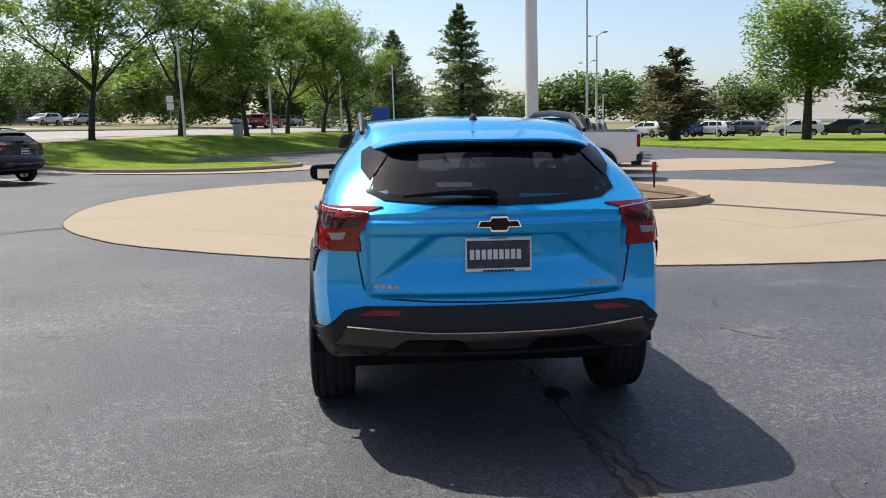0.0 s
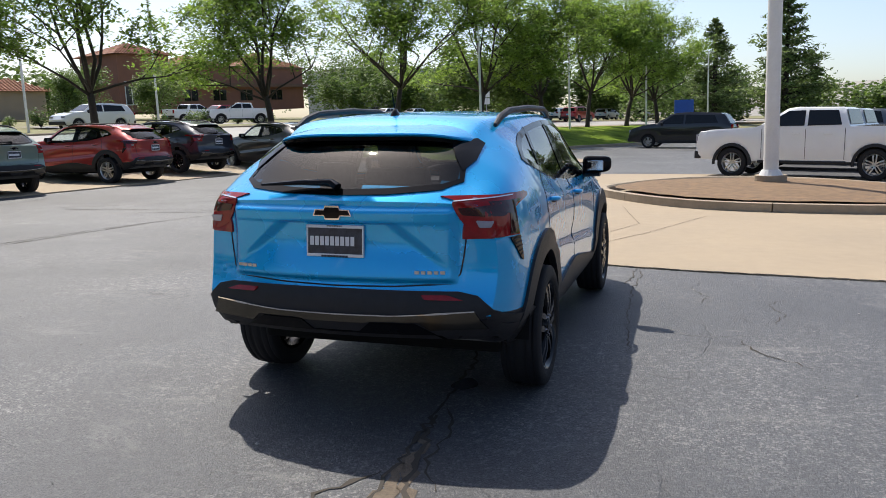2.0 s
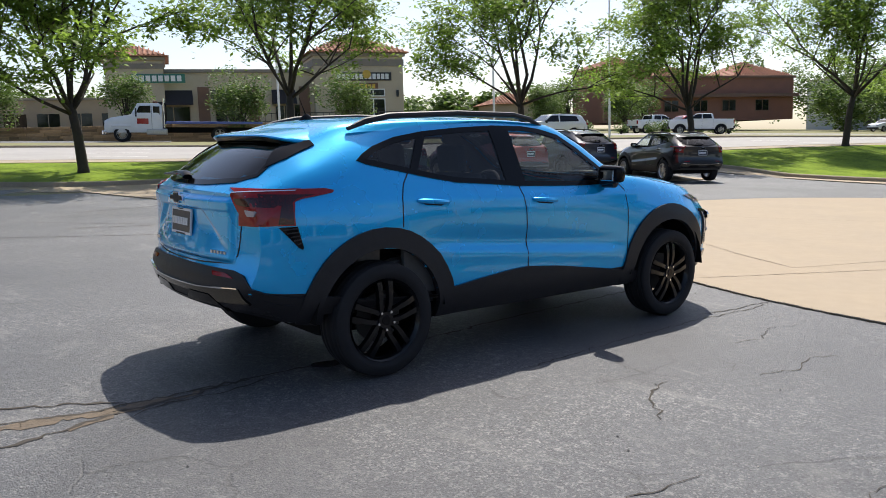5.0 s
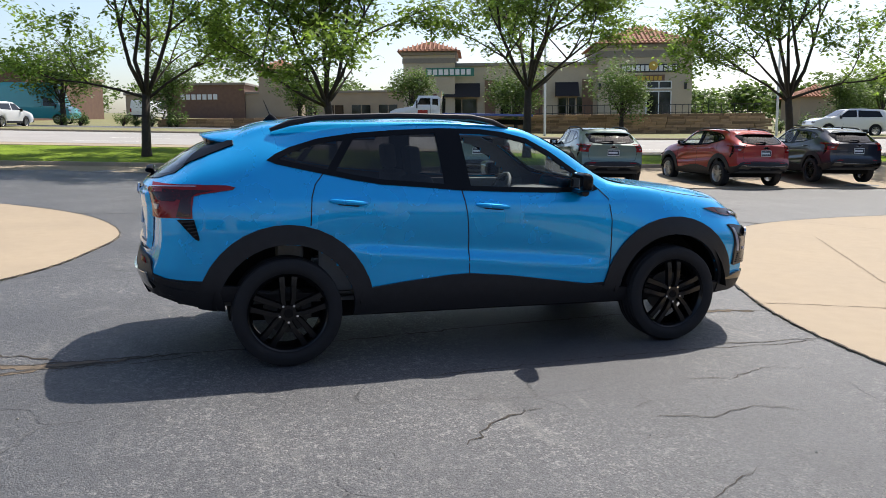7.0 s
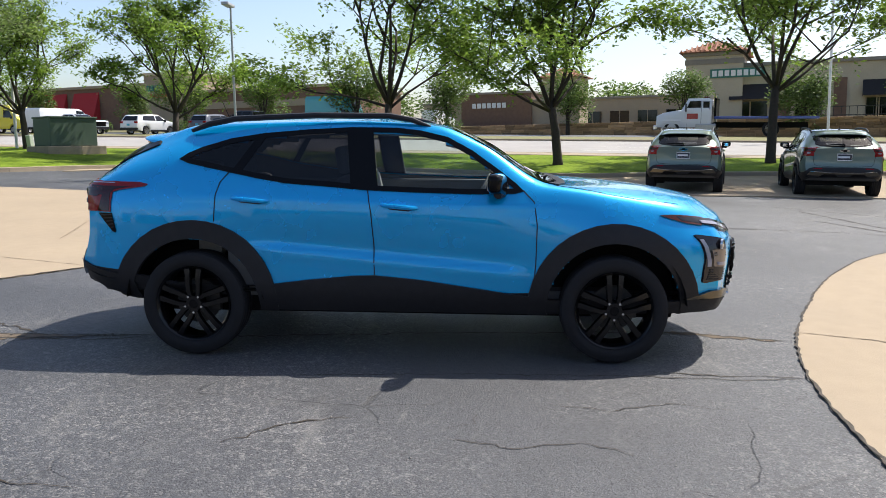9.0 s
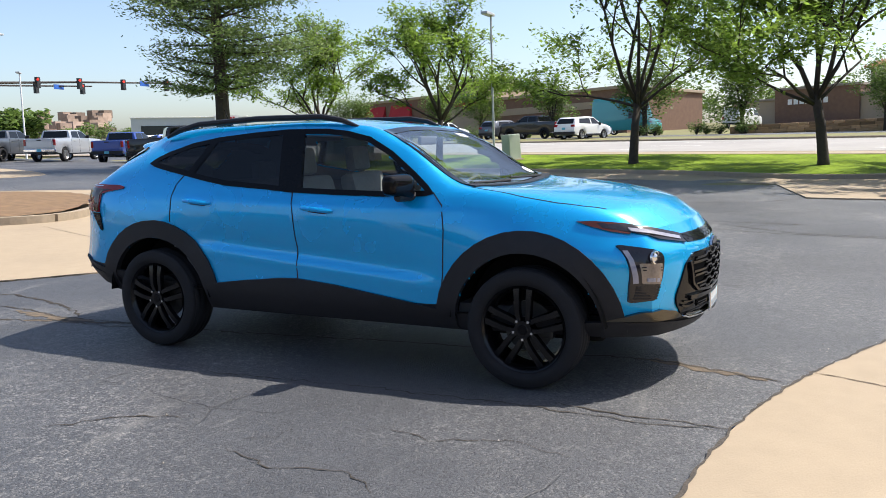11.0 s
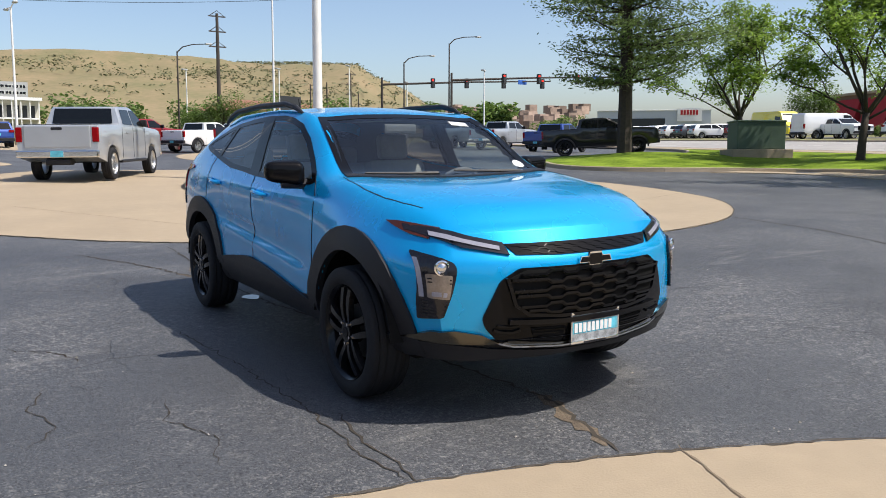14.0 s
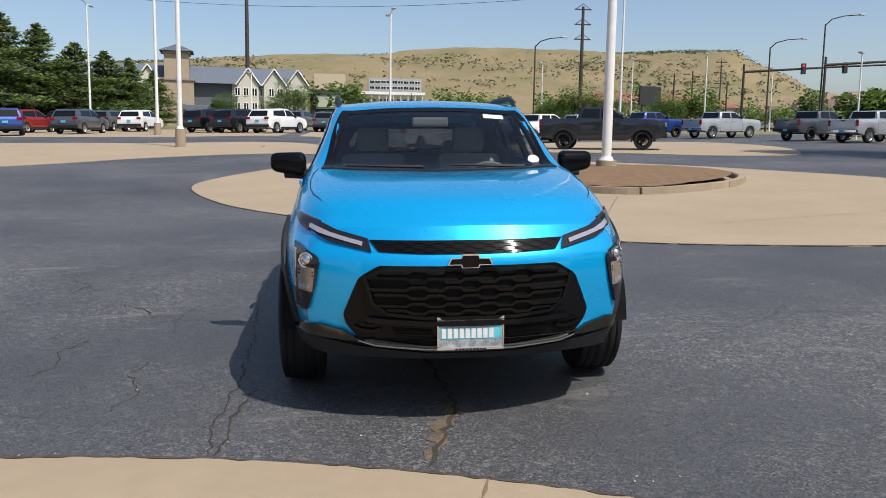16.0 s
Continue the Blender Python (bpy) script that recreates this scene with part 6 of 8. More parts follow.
part("cabinet", box(-0.3, 0.3, -0.2, 0.2, 0, 0.75, 0.04), POLEGREY, t)
t = thing("hydrant_marker", "red standpipe on a thin post in the mulch", "standpipe", upright(5.0, 9.6, 0, 0.24))
part("post", cyl((0, 0, 0), (0, 0, 0.35), 0.022, seg=8), POLEDARK, t)
part("valve", cyl((0, 0, 0.30), (0, 0, 0.50), 0.05, 0.04, 10), RED, t)
t = thing("road_sign", "pair of white road signs on a post", "sign", upright(*xy(43, 64), 60))
part("post", cyl((0, 0, 0), (0, 0, 3.2), 0.05, seg=8), POLEGREY, t)
for z in (1.9, 2.6):
    part("sign_plate", box(-0.45, 0.45, -0.05, -0.03, z, z + 0.6), SIGNWHITE, t)
t = thing("dealer_sign", "blue sign board on the lawn", "sign", upright(0.5, 52, 30, 0.8))
part("sign_plate", box(-0.7, 0.7, -0.06, 0.06, 0.9, 2.0, 0.02), SIGNBLUE, t)
for x in (-0.5, 0.5):
    part("post", cyl((x, 0, 0), (x, 0, 1.0), 0.05, seg=8), POLEGREY, t)

# ---- cracks and joints ----
def ground_ribbon(name, pts, width, material, label, seed, zoff=0.004, jag=0.03):
    rng = np.random.default_rng(seed)
    fine = []
    for a, b in zip(pts, pts[1:]):
        a, b = np.array(a), np.array(b)
        k = max(2, int(np.linalg.norm(b - a) / 0.05))
        fine += [a + (b - a) * i / k + rng.normal(0, jag * 0.4, 2) for i in range(k)]
    fine.append(np.array(pts[-1]))
    verts, faces = [], []
    for i, p in enumerate(fine):
        d = fine[min(i + 1, len(fine) - 1)] - fine[max(i - 1, 0)]
        d /= np.linalg.norm(d) + 1e-9
        w = width * rng.uniform(0.35, 1.3) * min(1, 0.35 + i * 0.2, 0.35 + (len(fine) - 1 - i) * 0.2)
        for s in (-1, 1):
            x, y = p + np.array((-d[1], d[0])) * s * w / 2
            verts.append((x, y, float(terrain(x, y)) + zoff))
    for i in range(len(fine) - 1):
        faces.append((2 * i, 2 * i + 1, 2 * i + 3, 2 * i + 2))
    me = mesh_from(name, verts, faces)
    me.materials.append(material)
    return tagged(new(name, me), label, "crack", kind="structure")

# unseen pale front added to close the lot east, for reflections and bounced light
EASTWALL = mat("pale_unseen_front", (0.52, 0.50, 0.46), 0.7, var=0.06, scale=0.6)
EASTBAND = mat("dark_unseen_band", (0.03, 0.035, 0.04), 0.15, var=0.2, scale=1.0)
ew = thing("wall_east", "unseen pale wall with a dark band, added for reflections", "wall", kind="structure")
part("front", box(27.0, 27.6, -24, 26, 3.4, 6.2, 0.03), EASTWALL, ew)
part("glazing", box(27.1, 27.5, -24, 26, 0.5, 3.4), EASTBAND, ew)
part("plinth", box(26.9, 27.6, -24, 26, -0.2, 0.5, 0.02), EASTWALL, ew)
for k in range(11):
    part("pier", box(26.85, 27.6, -24.2 + k * 5.0, -23.4 + k * 5.0, 0.5, 3.4, 0.02), EASTWALL, ew)

# ---- other vehicles ----
# near-black fill: painted shade for wheel wells and open pickup beds
SHADEGAP = mat("dark_shade_gap", (0.006, 0.006, 0.006), 0.9)
SHINYGLASS = mat("dark_vehicle_glass", (0.006, 0.007, 0.008), 0.05, var=0.1, spec=0.4)


def side_shell(poly, wid, top_wid, belt, roof, step=0.22, soft=0.09):
    """A vehicle body: a side outline given width, narrowing above the belt, with softened edges."""
    bm = flat_fill(poly, step)

    def half(z):
        t = max(0.0, min(1.0, (z - belt) / max(0.01, roof - belt)))
        return wid - (wid - top_wid) * t

    rim = {v for e in bm.edges if len(e.link_faces) == 1 for v in e.verts}
    flat = {v: (v.co.x, v.co.y) for v in bm.verts}
    verts, index, faces = [], {}, []
    for s in (1, -1):
        for v, (a, b) in flat.items():
            g = 0 if v in rim else edge_gap(poly, a, b)
            k = max(0.0, 1 - g / soft)
            index[v, s] = len(verts)
            verts.append((s * (half(b) - soft * 0.75 * k * k), a, b))
    for f in bm.faces:
        loop = [v for v in f.verts]
        faces.append([index[v, 1] for v in loop])
        faces.append([index[v, -1] for v in reversed(loop)])
    for e in bm.edges:
        if len(e.link_faces) == 1:
            a, b = e.verts
            faces.append((index[a, 1], index[b, 1], index[b, -1], index[a, -1]))
    bm.free()
    out = bmesh.new()
    vs = [out.verts.new(v) for v in verts]
    for f in faces:
        out.faces.new([vs[k] for k in f])
    return out, half


def arch_notch(y, r, zc, zb):
    """Outline points over a wheel, from the front to the rear, along the underside."""
    a0 = math.asin(max(-1, min(1, (zb - zc) / r)))
    return [(y + r * math.cos(a0 + (math.pi - 2 * a0) * k / 8), zc + r * math.sin(a0 + (math.pi - 2 * a0) * k / 8)) for k in range(9)]


def vehicle(name, label, category, colour, m, outline, windows, wheels, r, wid=0.92, top=0.72, belt=1.0, roof=1.6, rear_glass=None, front_glass=None, lamps=None, rim=None, bumper=None, group="parked cars", under=0.3, clad=None, plate_at=None, detail=True):
    car = thing(name, label, category, m, group)
    bm, half = side_shell(outline + [p for wy in sorted(wheels, reverse=True) for p in arch_notch(wy, r * 1.17, r, under)], wid, top, belt, roof, 0.2, 0.055)
    part("body", bm, colour, car, smooth=True, sharp=34)
    for poly in windows:
        for s in (1, -1):
            b = flat_fill(poly, 0.3)
            for v in b.verts:
                a, z = v.co.x, v.co.y
                v.co = (s * (half(z) + 0.006), a, z)
            part("side_window", b, SHINYGLASS, car)
    for nm, q in (("rear_screen", rear_glass), ("windscreen", front_glass)):
        if q:
            (y0, z0, w0), (y1, z1, w1) = q
            b = bmesh.new()
            b.faces.new([b.verts.new(c) for c in ((-w0, y0, z0), (w0, y0, z0), (w1, y1, z1), (-w1, y1, z1))])
            part(nm, b, SHINYGLASS, car)
    for wy in wheels:
        for s in (1, -1):
            wheel(car, s * (wid - 0.13), wy, r, r, s, rim or RIMBLACK, False, 0.25)
        part("wheel_well", box(-wid * 0.86, wid * 0.86, wy - r * 1.12, wy + r * 1.12, under, r * 2.08), SHADEGAP, car)
    for y, x0, x1, z0, z1, mt in lamps or ():
        for s in (1, -1):
            lo, hi = min(y, y + (0.1 if y < 0 else -0.1)), max(y, y + (0.1 if y < 0 else -0.1))
            part("lamp", box(min(s * x0, s * x1), max(s * x0, s * x1), lo, hi, z0, z1, 0.015), mt, car)
    for nm, mt, b in bumper or ():
        part(nm, box(*b, 0.03), mt, car)
    for s in (1, -1):
        if detail:
            wy = max(p[0] for p in windows[0]) - 0.1
            part("mirror", box(s * (wid + 0.02) - 0.10, s * (wid + 0.02) + 0.10, wy - 0.06, wy + 0.05, belt - 0.02, belt + 0.18, 0.04), PLASTIC, car)
    if plate_at:
        part("licence_plate", box(-0.15, 0.15, plate_at[0] - 0.01, plate_at[0] + 0.01, plate_at[1] - 0.075, plate_at[1] + 0.075), PLATECYAN, car)
    return car


def pickup(colour, label, m, rim=None, chrome=False, group="parked pickups", k=1.0, trim=True):
    out = [(-2.92, 0.60), (-2.95, 0.85), (-2.93, 1.36), (-2.89, 1.40), (-1.16, 1.41), (-1.12, 1.46), (-1.00, 1.86), (-0.88, 1.91), (0.20, 1.93), (0.45, 1.89), (1.18, 1.44), (1.30, 1.40), (2.50, 1.34), (2.86, 1.28), (2.96, 1.16), (2.97, 0.66), (2.88, 0.52)]
    win = [[(-0.02, 1.43), (1.06, 1.42), (0.42, 1.83), (-0.02, 1.84)], [(-0.96, 1.45), (-0.10, 1.43), (-0.10, 1.84), (-0.84, 1.83)]]
    t = vehicle("pickup_truck", label, "pickup", colour, m, out, win, (-1.78, 1.92), 0.42, 1.0, 0.84, 1.42, 1.93, ((-1.140, 1.47, 0.78), (-1.022, 1.86, 0.73)), ((1.165, 1.475, 0.86), (0.49, 1.89, 0.76)),
                [(-2.965, 0.84, 0.985, 0.98, 1.34, REDLENS), (2.985, 0.62, 0.97, 1.02, 1.20, CLEARLENS)], rim, [("rear_bumper", CHROME if chrome else PLASTIC, (-0.98, 0.98, -3.04, -2.86, 0.60, 0.78)), ("front_bumper", CHROME if chrome else PLASTIC, (-0.98, 0.98, 2.82, 3.02, 0.52, 0.74)), ("grille", GLOSSBLACK, (-0.62, 0.62, 2.88, 2.995, 0.78, 1.22)), ("side_step", PLASTIC, (-1.0, 1.0, -1.1, 1.2, 0.42, 0.50)), ("bed_opening", SHADEGAP, (-0.82, 0.82, -2.80, -1.24, 1.34, 1.418)), ("tailgate", colour, (-0.80, 0.80, -2.972, -2.90, 0.84, 1.385)), ("hitch", PLASTIC, (-0.30, 0.30, -3.0, -2.7, 0.42, 0.56)), ("tailgate_handle", PLASTIC, (-0.14, 0.14, -2.985, -2.9, 1.27, 1.345))], group, 0.48, plate_at=(-3.045, 0.69))
    for s in (1, -1):
        for wy in (-1.78, 1.92):
            bm = bmesh.new()
            rows = []
            for a in np.linspace(-5, 185, 14):
                c, sn = math.cos(radians(a)), math.sin(radians(a))
                rows.append([bm.verts.new((s * x, wy + c * q, 0.41 + sn * q)) for x, q in ((0.99, 0.475), (1.03, 0.475), (1.02, 0.55), (0.99, 0.56))])
            for r0, r1 in zip(rows, rows[1:]):
                for i in range(3):
                    bm.faces.new((r0[i], r0[i + 1], r1[i + 1], r1[i]))
            if trim:
                part("arch_flare", bm, PLASTIC, t)
            else:
                bm.free()
        for y in (-0.62, 0.55 - 0.35):
            part("door_handle", box(s * 1.0 - 0.02, s * 1.0 + 0.02, y - 0.11, y + 0.11, 1.20, 1.24, 0.01), colour, t)
        for y in (-0.06, 1.10, -1.05):
            part("shut_line", box(s * 1.0 - 0.004, s * 1.0 + 0.004, y - 0.006, y + 0.006, 0.55, 1.36), SEAM, t)
    return t


def suv(colour, label, m, name="suv", group="parked cars", long=1.0, high=1.0, rim=None, category="car"):
    y, z = long, high
    out = [(-2.28 * y, 0.42), (-2.36 * y, 0.60), (-2.33 * y, 0.98 * z), (-2.22 * y, 1.12 * z), (-1.98 * y, 1.52 * z), (-1.80 * y, 1.60 * z), (-0.6 * y, 1.66 * z), (0.15 * y, 1.63 * z), (0.36 * y, 1.57 * z), (1.0 * y, 1.16 * z), (1.75 * y, 1.04 * z), (2.18 * y, 0.90 * z), (2.32 * y, 0.66), (2.26 * y, 0.36)]
    win = [[(-1.72 * y, 1.16 * z), (-0.28 * y, 1.13 * z), (-0.30 * y, 1.54 * z), (-1.55 * y, 1.50 * z)], [(-0.20 * y, 1.13 * z), (0.86 * y, 1.12 * z), (0.30 * y, 1.53 * z), (-0.20 * y, 1.55 * z)]]
    return vehicle(name, label, category, colour, m, out, win[::-1], (-1.36 * y, 1.40 * y), 0.35, 0.92, 0.70, 1.05 * z, 1.66 * z, ((-2.235 * y, 1.14 * z, 0.74), (-2.01 * y, 1.50 * z, 0.64)), ((0.99 * y, 1.19 * z, 0.76), (0.40 * y, 1.56 * z, 0.62)),
                   [(-2.37 * y, 0.60, 0.90, 0.92 * z, 1.08 * z, REDLENS), (2.30 * y, 0.52, 0.86, 0.74 * z, 0.86 * z, CLEARLENS)], rim or RIMSILVER, [("rear_bumper", PLASTIC, (-0.90, 0.90, -2.42 * y, -2.25 * y, 0.38, 0.58)), ("front_bumper", PLASTIC, (-0.90, 0.90, 2.2 * y, 2.36 * y, 0.34, 0.54)), ("sill", PLASTIC, (-0.925, 0.925, -0.9 * y, 0.95 * y, 0.26, 0.42))], group, 0.30, plate_at=(-2.40 * y, 0.80))


def sedan(colour, label, m, group="parked cars"):
    out = [(-2.3, 0.40), (-2.36, 0.70), (-2.28, 0.98), (-1.75, 1.05), (-1.05, 1.40), (-0.3, 1.45), (0.30, 1.38), (1.05, 1.0), (1.9, 0.88), (2.28, 0.70), (2.30, 0.32)]
    win = [[(-0.18, 1.03), (0.88, 0.98), (0.24, 1.33), (-0.18, 1.36)], [(-1.45, 1.06), (-0.26, 1.03), (-0.26, 1.36), (-0.95, 1.32)]]
    return vehicle("sedan", label, "car", colour, m, out, win, (-1.38, 1.40), 0.32, 0.90, 0.66, 0.98, 1.45, ((-1.70, 1.075, 0.66), (-1.08, 1.40, 0.56)), ((1.0, 1.04, 0.72), (0.36, 1.37, 0.58)), [(-2.37, 0.52, 0.86, 0.78, 0.92, REDLENS), (2.28, 0.5, 0.84, 0.66, 0.78, CLEARLENS)], RIMSILVER, [("rear_bumper", PLASTIC, (-0.86, 0.86, -2.40, -2.25, 0.34, 0.5))], group, 0.28, plate_at=(-2.39, 0.74))


def van(colour, label, m, wrap=None, high=2.5, name="van"):
    out = [(-2.9, 0.5), (-2.95, 1.0), (-2.92, high - 0.15), (-2.8, high), (1.2, high), (1.55, high - 0.15), (2.15, 1.45), (2.8, 1.2), (2.95, 0.9), (2.95, 0.45)]
    win = [[(0.85, 1.4), (2.0, 1.38), (1.55, 2.0), (0.85, 2.05)]]
    v = vehicle(name, label, "van", colour, m, out, win, (-1.75, 1.95), 0.36, 1.0, 0.88, 1.3, high, None, ((2.1, 1.5, 0.8), (1.62, high - 0.25, 0.74)), [(-2.96, 0.8, 0.98, 0.9, 1.3, REDLENS), (2.9, 0.6, 0.95, 0.95, 1.15, CLEARLENS)], RIMSILVER, [("rear_bumper", PLASTIC, (-0.98, 0.98, -3.02, -2.85, 0.42, 0.6))], "far traffic", 0.42)
    if wrap:
        for s in (1, -1):
            part("side_graphic", box(s * 0.95 - 0.06, s * 0.95 + 0.06, -1.8, 0.4, 1.2, 1.75, 0.04), wrap, v)
    return v


def at(x, y, rz, z=0.0):
    return Matrix.Translation((x, y, zt(x, y) + z)) @ pose(0, 0, 0, 0, 0, rz)


LABEL = "{} compact crossover car parked beside the lawn"
green_car = crossover("crossover_car", GREEN, LABEL.format("sage green"), at(-15.55, 5.55, 74), detail=False, group="parked crossovers")
copy_thing(green_car, at(-14.7, 8.7, 78))
red_car = crossover("crossover_car", RED, LABEL.format("bright red"), at(-14.35, 12.67, 86), RIMSILVER, detail=False, group="parked crossovers")
navy_car = crossover("crossover_car", NAVY, LABEL.format("dark navy"), at(-14.38, 15.94, 81), detail=False, group="parked crossovers")
black_car = crossover("crossover_car", BLACKP, LABEL.format("black"), at(-12.07, 18.74, 66), RIMSILVER, detail=False, group="parked crossovers")

white_pickup = pickup(WHITE, "white crew cab pickup with black arch flares on the lot", at(4.30, 16.4, 70) @ Matrix.Diagonal((0.93, 0.88, 0.90, 1)), RIMSILVER)
p2 = pickup(SILVER, "silver crew cab pickup in the pickup row", at(5.2, 19.8, 70) @ Matrix.Diagonal((0.93, 0.90, 0.90, 1)), RIMSILVER)
pickup(GREY, "dark grey crew cab pickup in the pickup row", at(6.4, 23.0, 70) @ Matrix.Diagonal((0.93, 0.90, 0.90, 1)))
for i in range(3):
    copy_thing(p2, at(7.6 + i * 1.2, 26.2 + i * 3.2, 70) @ Matrix.Diagonal((0.93, 0.90, 0.90, 1)))
suv(BLACKP, "black full-size suv parked beside the lawn", at(0.7, 39.2, 78), long=1.14, high=1.12)
hd = pickup(SILVER, "large silver heavy-duty pickup with a chrome bumper on the pad", at(-1.45, -20.9, 153) @ Matrix.Diagonal((1.05, 1.05, 1.06, 1)), RIMSILVER, True, trim=False)
dark_pickup = pickup(paint("dark_blue_grey_paint", (0.018, 0.02, 0.03)), "lifted dark blue-grey pickup parked across the aisle", at(-11.5, -32.8, 68) @ Matrix.Diagonal((1, 1, 1.05, 1)))
black_pickup = pickup(BLACKP, "black crew cab pickup parked at the grass corner", at(-27.0, -27.0, 50, 0.12) @ pose(0, 0, 0, 2.5, 0, 0))
silver_pickup = pickup(SILVER, "silver crew cab pickup with its tail to the aisle", at(-26.6, -52.3, 110), RIMSILVER, True, trim=False)
grey_pickup = pickup(GREY, "grey crew cab pickup with its tail to the aisle", at(-29.7, -44.9, 112), trim=False)
blue_pickup = pickup(BLUED, "blue crew cab pickup with its tail to the aisle", at(-21.8, -54.5, 108), trim=False)
red_pickup = pickup(RED, "red crew cab pickup behind the others", at(-7.4, -45.0, 120), RIMSILVER)
copy_thing(white_pickup, at(-11.0, -43.7, 120))
copy_thing(silver_pickup, at(-31.2, -41.2, 112))
copy_thing(blue_pickup, at(-33.0, -37.6, 112))
copy_thing(white_pickup, at(-16.0, -52.5, 110))
cars = {"grey": suv(GREY, "grey suv parked in the far row", at(18.9, -51.8, 172)), "white": suv(WHITE, "white suv parked in the far row", at(5.8, -52, 150)), "black": suv(BLACKP, "black suv parked in the far row", at(10.8, -55.3, 150)), "red": suv(RED, "red suv parked in the far row", at(23.9, -56, 165)), "blue": suv(BLUED, "dark blue suv parked in the far row", at(21.6, -46.7, 200))}
for c, x, y, rz in (("grey", 20.1, -62.6, 172), ("white", 17.1, -60.4, 172), ("black", 8.5, -53.7, 150), ("grey", 5.1, -66, 165), ("grey", 2.6, -62, 172), ("white", 1.2, -60.7, 178), ("blue", -0.5, -54.5, 182), ("grey", 12.2, -63, 150), ("black", 21.8, -60, 160), ("white", 29.0, 78, 30), ("blue", 32.0, 77, 40), ("white", 35.0, 76, 40), ("grey", 38.0, 75, 40), ("white", 43.0, 73, 60), ("black", 46.5, 71.5, 60), ("grey", 49.0, 70, 60)):
    copy_thing(cars[c], at(x, y, rz))
ROADRZ = math.degrees(math.atan2(-UX, UY))


def by_road(s, u, flip=0, z=0.0):
    x, y = xy(s, u)
    return at(x, y, ROADRZ + flip, z)


far_sedan = sedan(SILVER, "silver car parked across the road", by_road(51.5, -34.5, 90, 0.1), "far traffic")
for s, u, c in ((46, -31.0, "white"), (47, -46.5, "white"), (51, -43.0, "grey"), (51, -68.0, "white"), (50, -73, "red"), (51, -80, "grey"), (51, -85, "white"), (44.5, 22.5, "white"), (60, 44, "red")):
    copy_thing(cars[c], by_road(s, u, 90 if u < 0 else 180, 0.1))
copy_thing(black_pickup, by_road(50, -38.8, 180, 0.1))
copy_thing(white_pickup, by_road(60.0, 41.0, 0, 0.05))
copy_thing(white_pickup, by_road(46.5, -54, 0, 0.1))
copy_thing(white_pickup, by_road(52, 40, 150, 0.1))
for s, u, c in ((75.0, 85, "white"), (78, 95, "white"), (39, 76, "red"), (50, 92, "white"), (50, 98, "grey"), (49, 104, "white"), (52, 112, "grey"), (50, 120, "black")):
    copy_thing(cars[c] if c != "grey" else far_sedan, by_road(s, u, 180 if u % 2 else 0, 0.1))
rowrng = np.random.default_rng(31)
for k in range(22):
    c = ("grey", "white", "black", "white", "red", "blue")[int(rowrng.integers(6))]
    copy_thing(cars[c], by_road(48.5 + (k % 2) * 6, -78 - (k // 2) * 3.4 - (k % 2) * 1.2, 90 + float(rowrng.uniform(-8, 8)), 0.1))
van(YELLOW, "yellow service van with red trim across the road", by_road(46, -62, 0, 0.15), TEAL)
van(WHITE, "white cargo van across the road", by_road(47, -56.5, 90, 0.1), None, 2.2)
van(WHITE, "white service van behind the shrubs", by_road(86, -37.5, 90, 0.0), None, 2.2)
van(TEAL, "teal box trailer behind the hedge", by_road(58, -35, 0, 0.1), None, 3.2, "box_trailer")

# flatbed recovery truck
fb = thing("flatbed_truck", "white cab recovery truck with a dark blue empty flatbed", "truck", by_road(51.5, -1.3, 180, 0.1), "far traffic")
bm, half = side_shell([(1.2, 0.6), (1.2, 2.35), (1.4, 2.5), (2.7, 2.48), (3.1, 1.75), (4.3, 1.55), (4.7, 1.35), (4.75, 0.6)], 1.1, 0.98, 1.7, 2.5)
part("cab", bm, WHITE, fb, smooth=True)
for s in (1, -1):
    b = bmesh.new()
    b.faces.new([b.verts.new((s * 1.075, y, z)) for y, z in ((1.9, 1.72), (2.85, 1.72), (2.58, 2.3), (1.9, 2.32))])
    part("side_window", b, SHINYGLASS, fb)
    b = bmesh.new()
    b.faces.new([b.verts.new((s * 1.075, y, z)) for y, z in ((1.35, 1.75), (1.75, 1.75), (1.75, 2.28), (1.35, 2.28))])
    part("side_window", b, SHINYGLASS, fb)
    for y in (3.7, -2.4):
        wheel(fb, s * 0.95, y, 0.5, 0.5, s, RIMSILVER, False, 0.3)
    part("fuel_tank", box(s * 0.98 - 0.14, s * 0.98 + 0.14, 0.9, 2.2, 0.45, 0.85, 0.08), STEEL, fb)
part("cab_grille", box(-0.7, 0.7, 4.70, 4.80, 0.75, 1.32, 0.03), GLOSSBLACK, fb)
part("front_bumper", box(-1.12, 1.12, 4.62, 4.90, 0.45, 0.72, 0.05), CHROME, fb)
for s in (1, -1):
    part("fender", box(s * 1.02 - 0.12, s * 1.02 + 0.12, 3.1, 4.35, 0.95, 1.12, 0.08), WHITE, fb)
    part("door_line", box(s * 1.1 - 0.006, s * 1.1 + 0.006, 1.84, 1.86, 0.75, 2.3), SEAM, fb)
    part("side_graphic", box(s * 1.1 - 0.01, s * 1.1 + 0.01, 2.05, 2.75, 1.15, 1.5), RED, fb)
    part("cab_mirror", box(s * 1.32 - 0.06, s * 1.32 + 0.06, 2.75, 2.85, 1.6, 2.15, 0.02), SIGNDARK, fb)
    part("exhaust_stack", cyl((s * 0.85, 1.08, 0.9), (s * 0.85, 1.08, 2.8), 0.07, seg=10), CHROME, fb)
part("light_bar", box(-0.6, 0.6, 1.5, 1.75, 2.5, 2.62, 0.03), AMBER, fb)
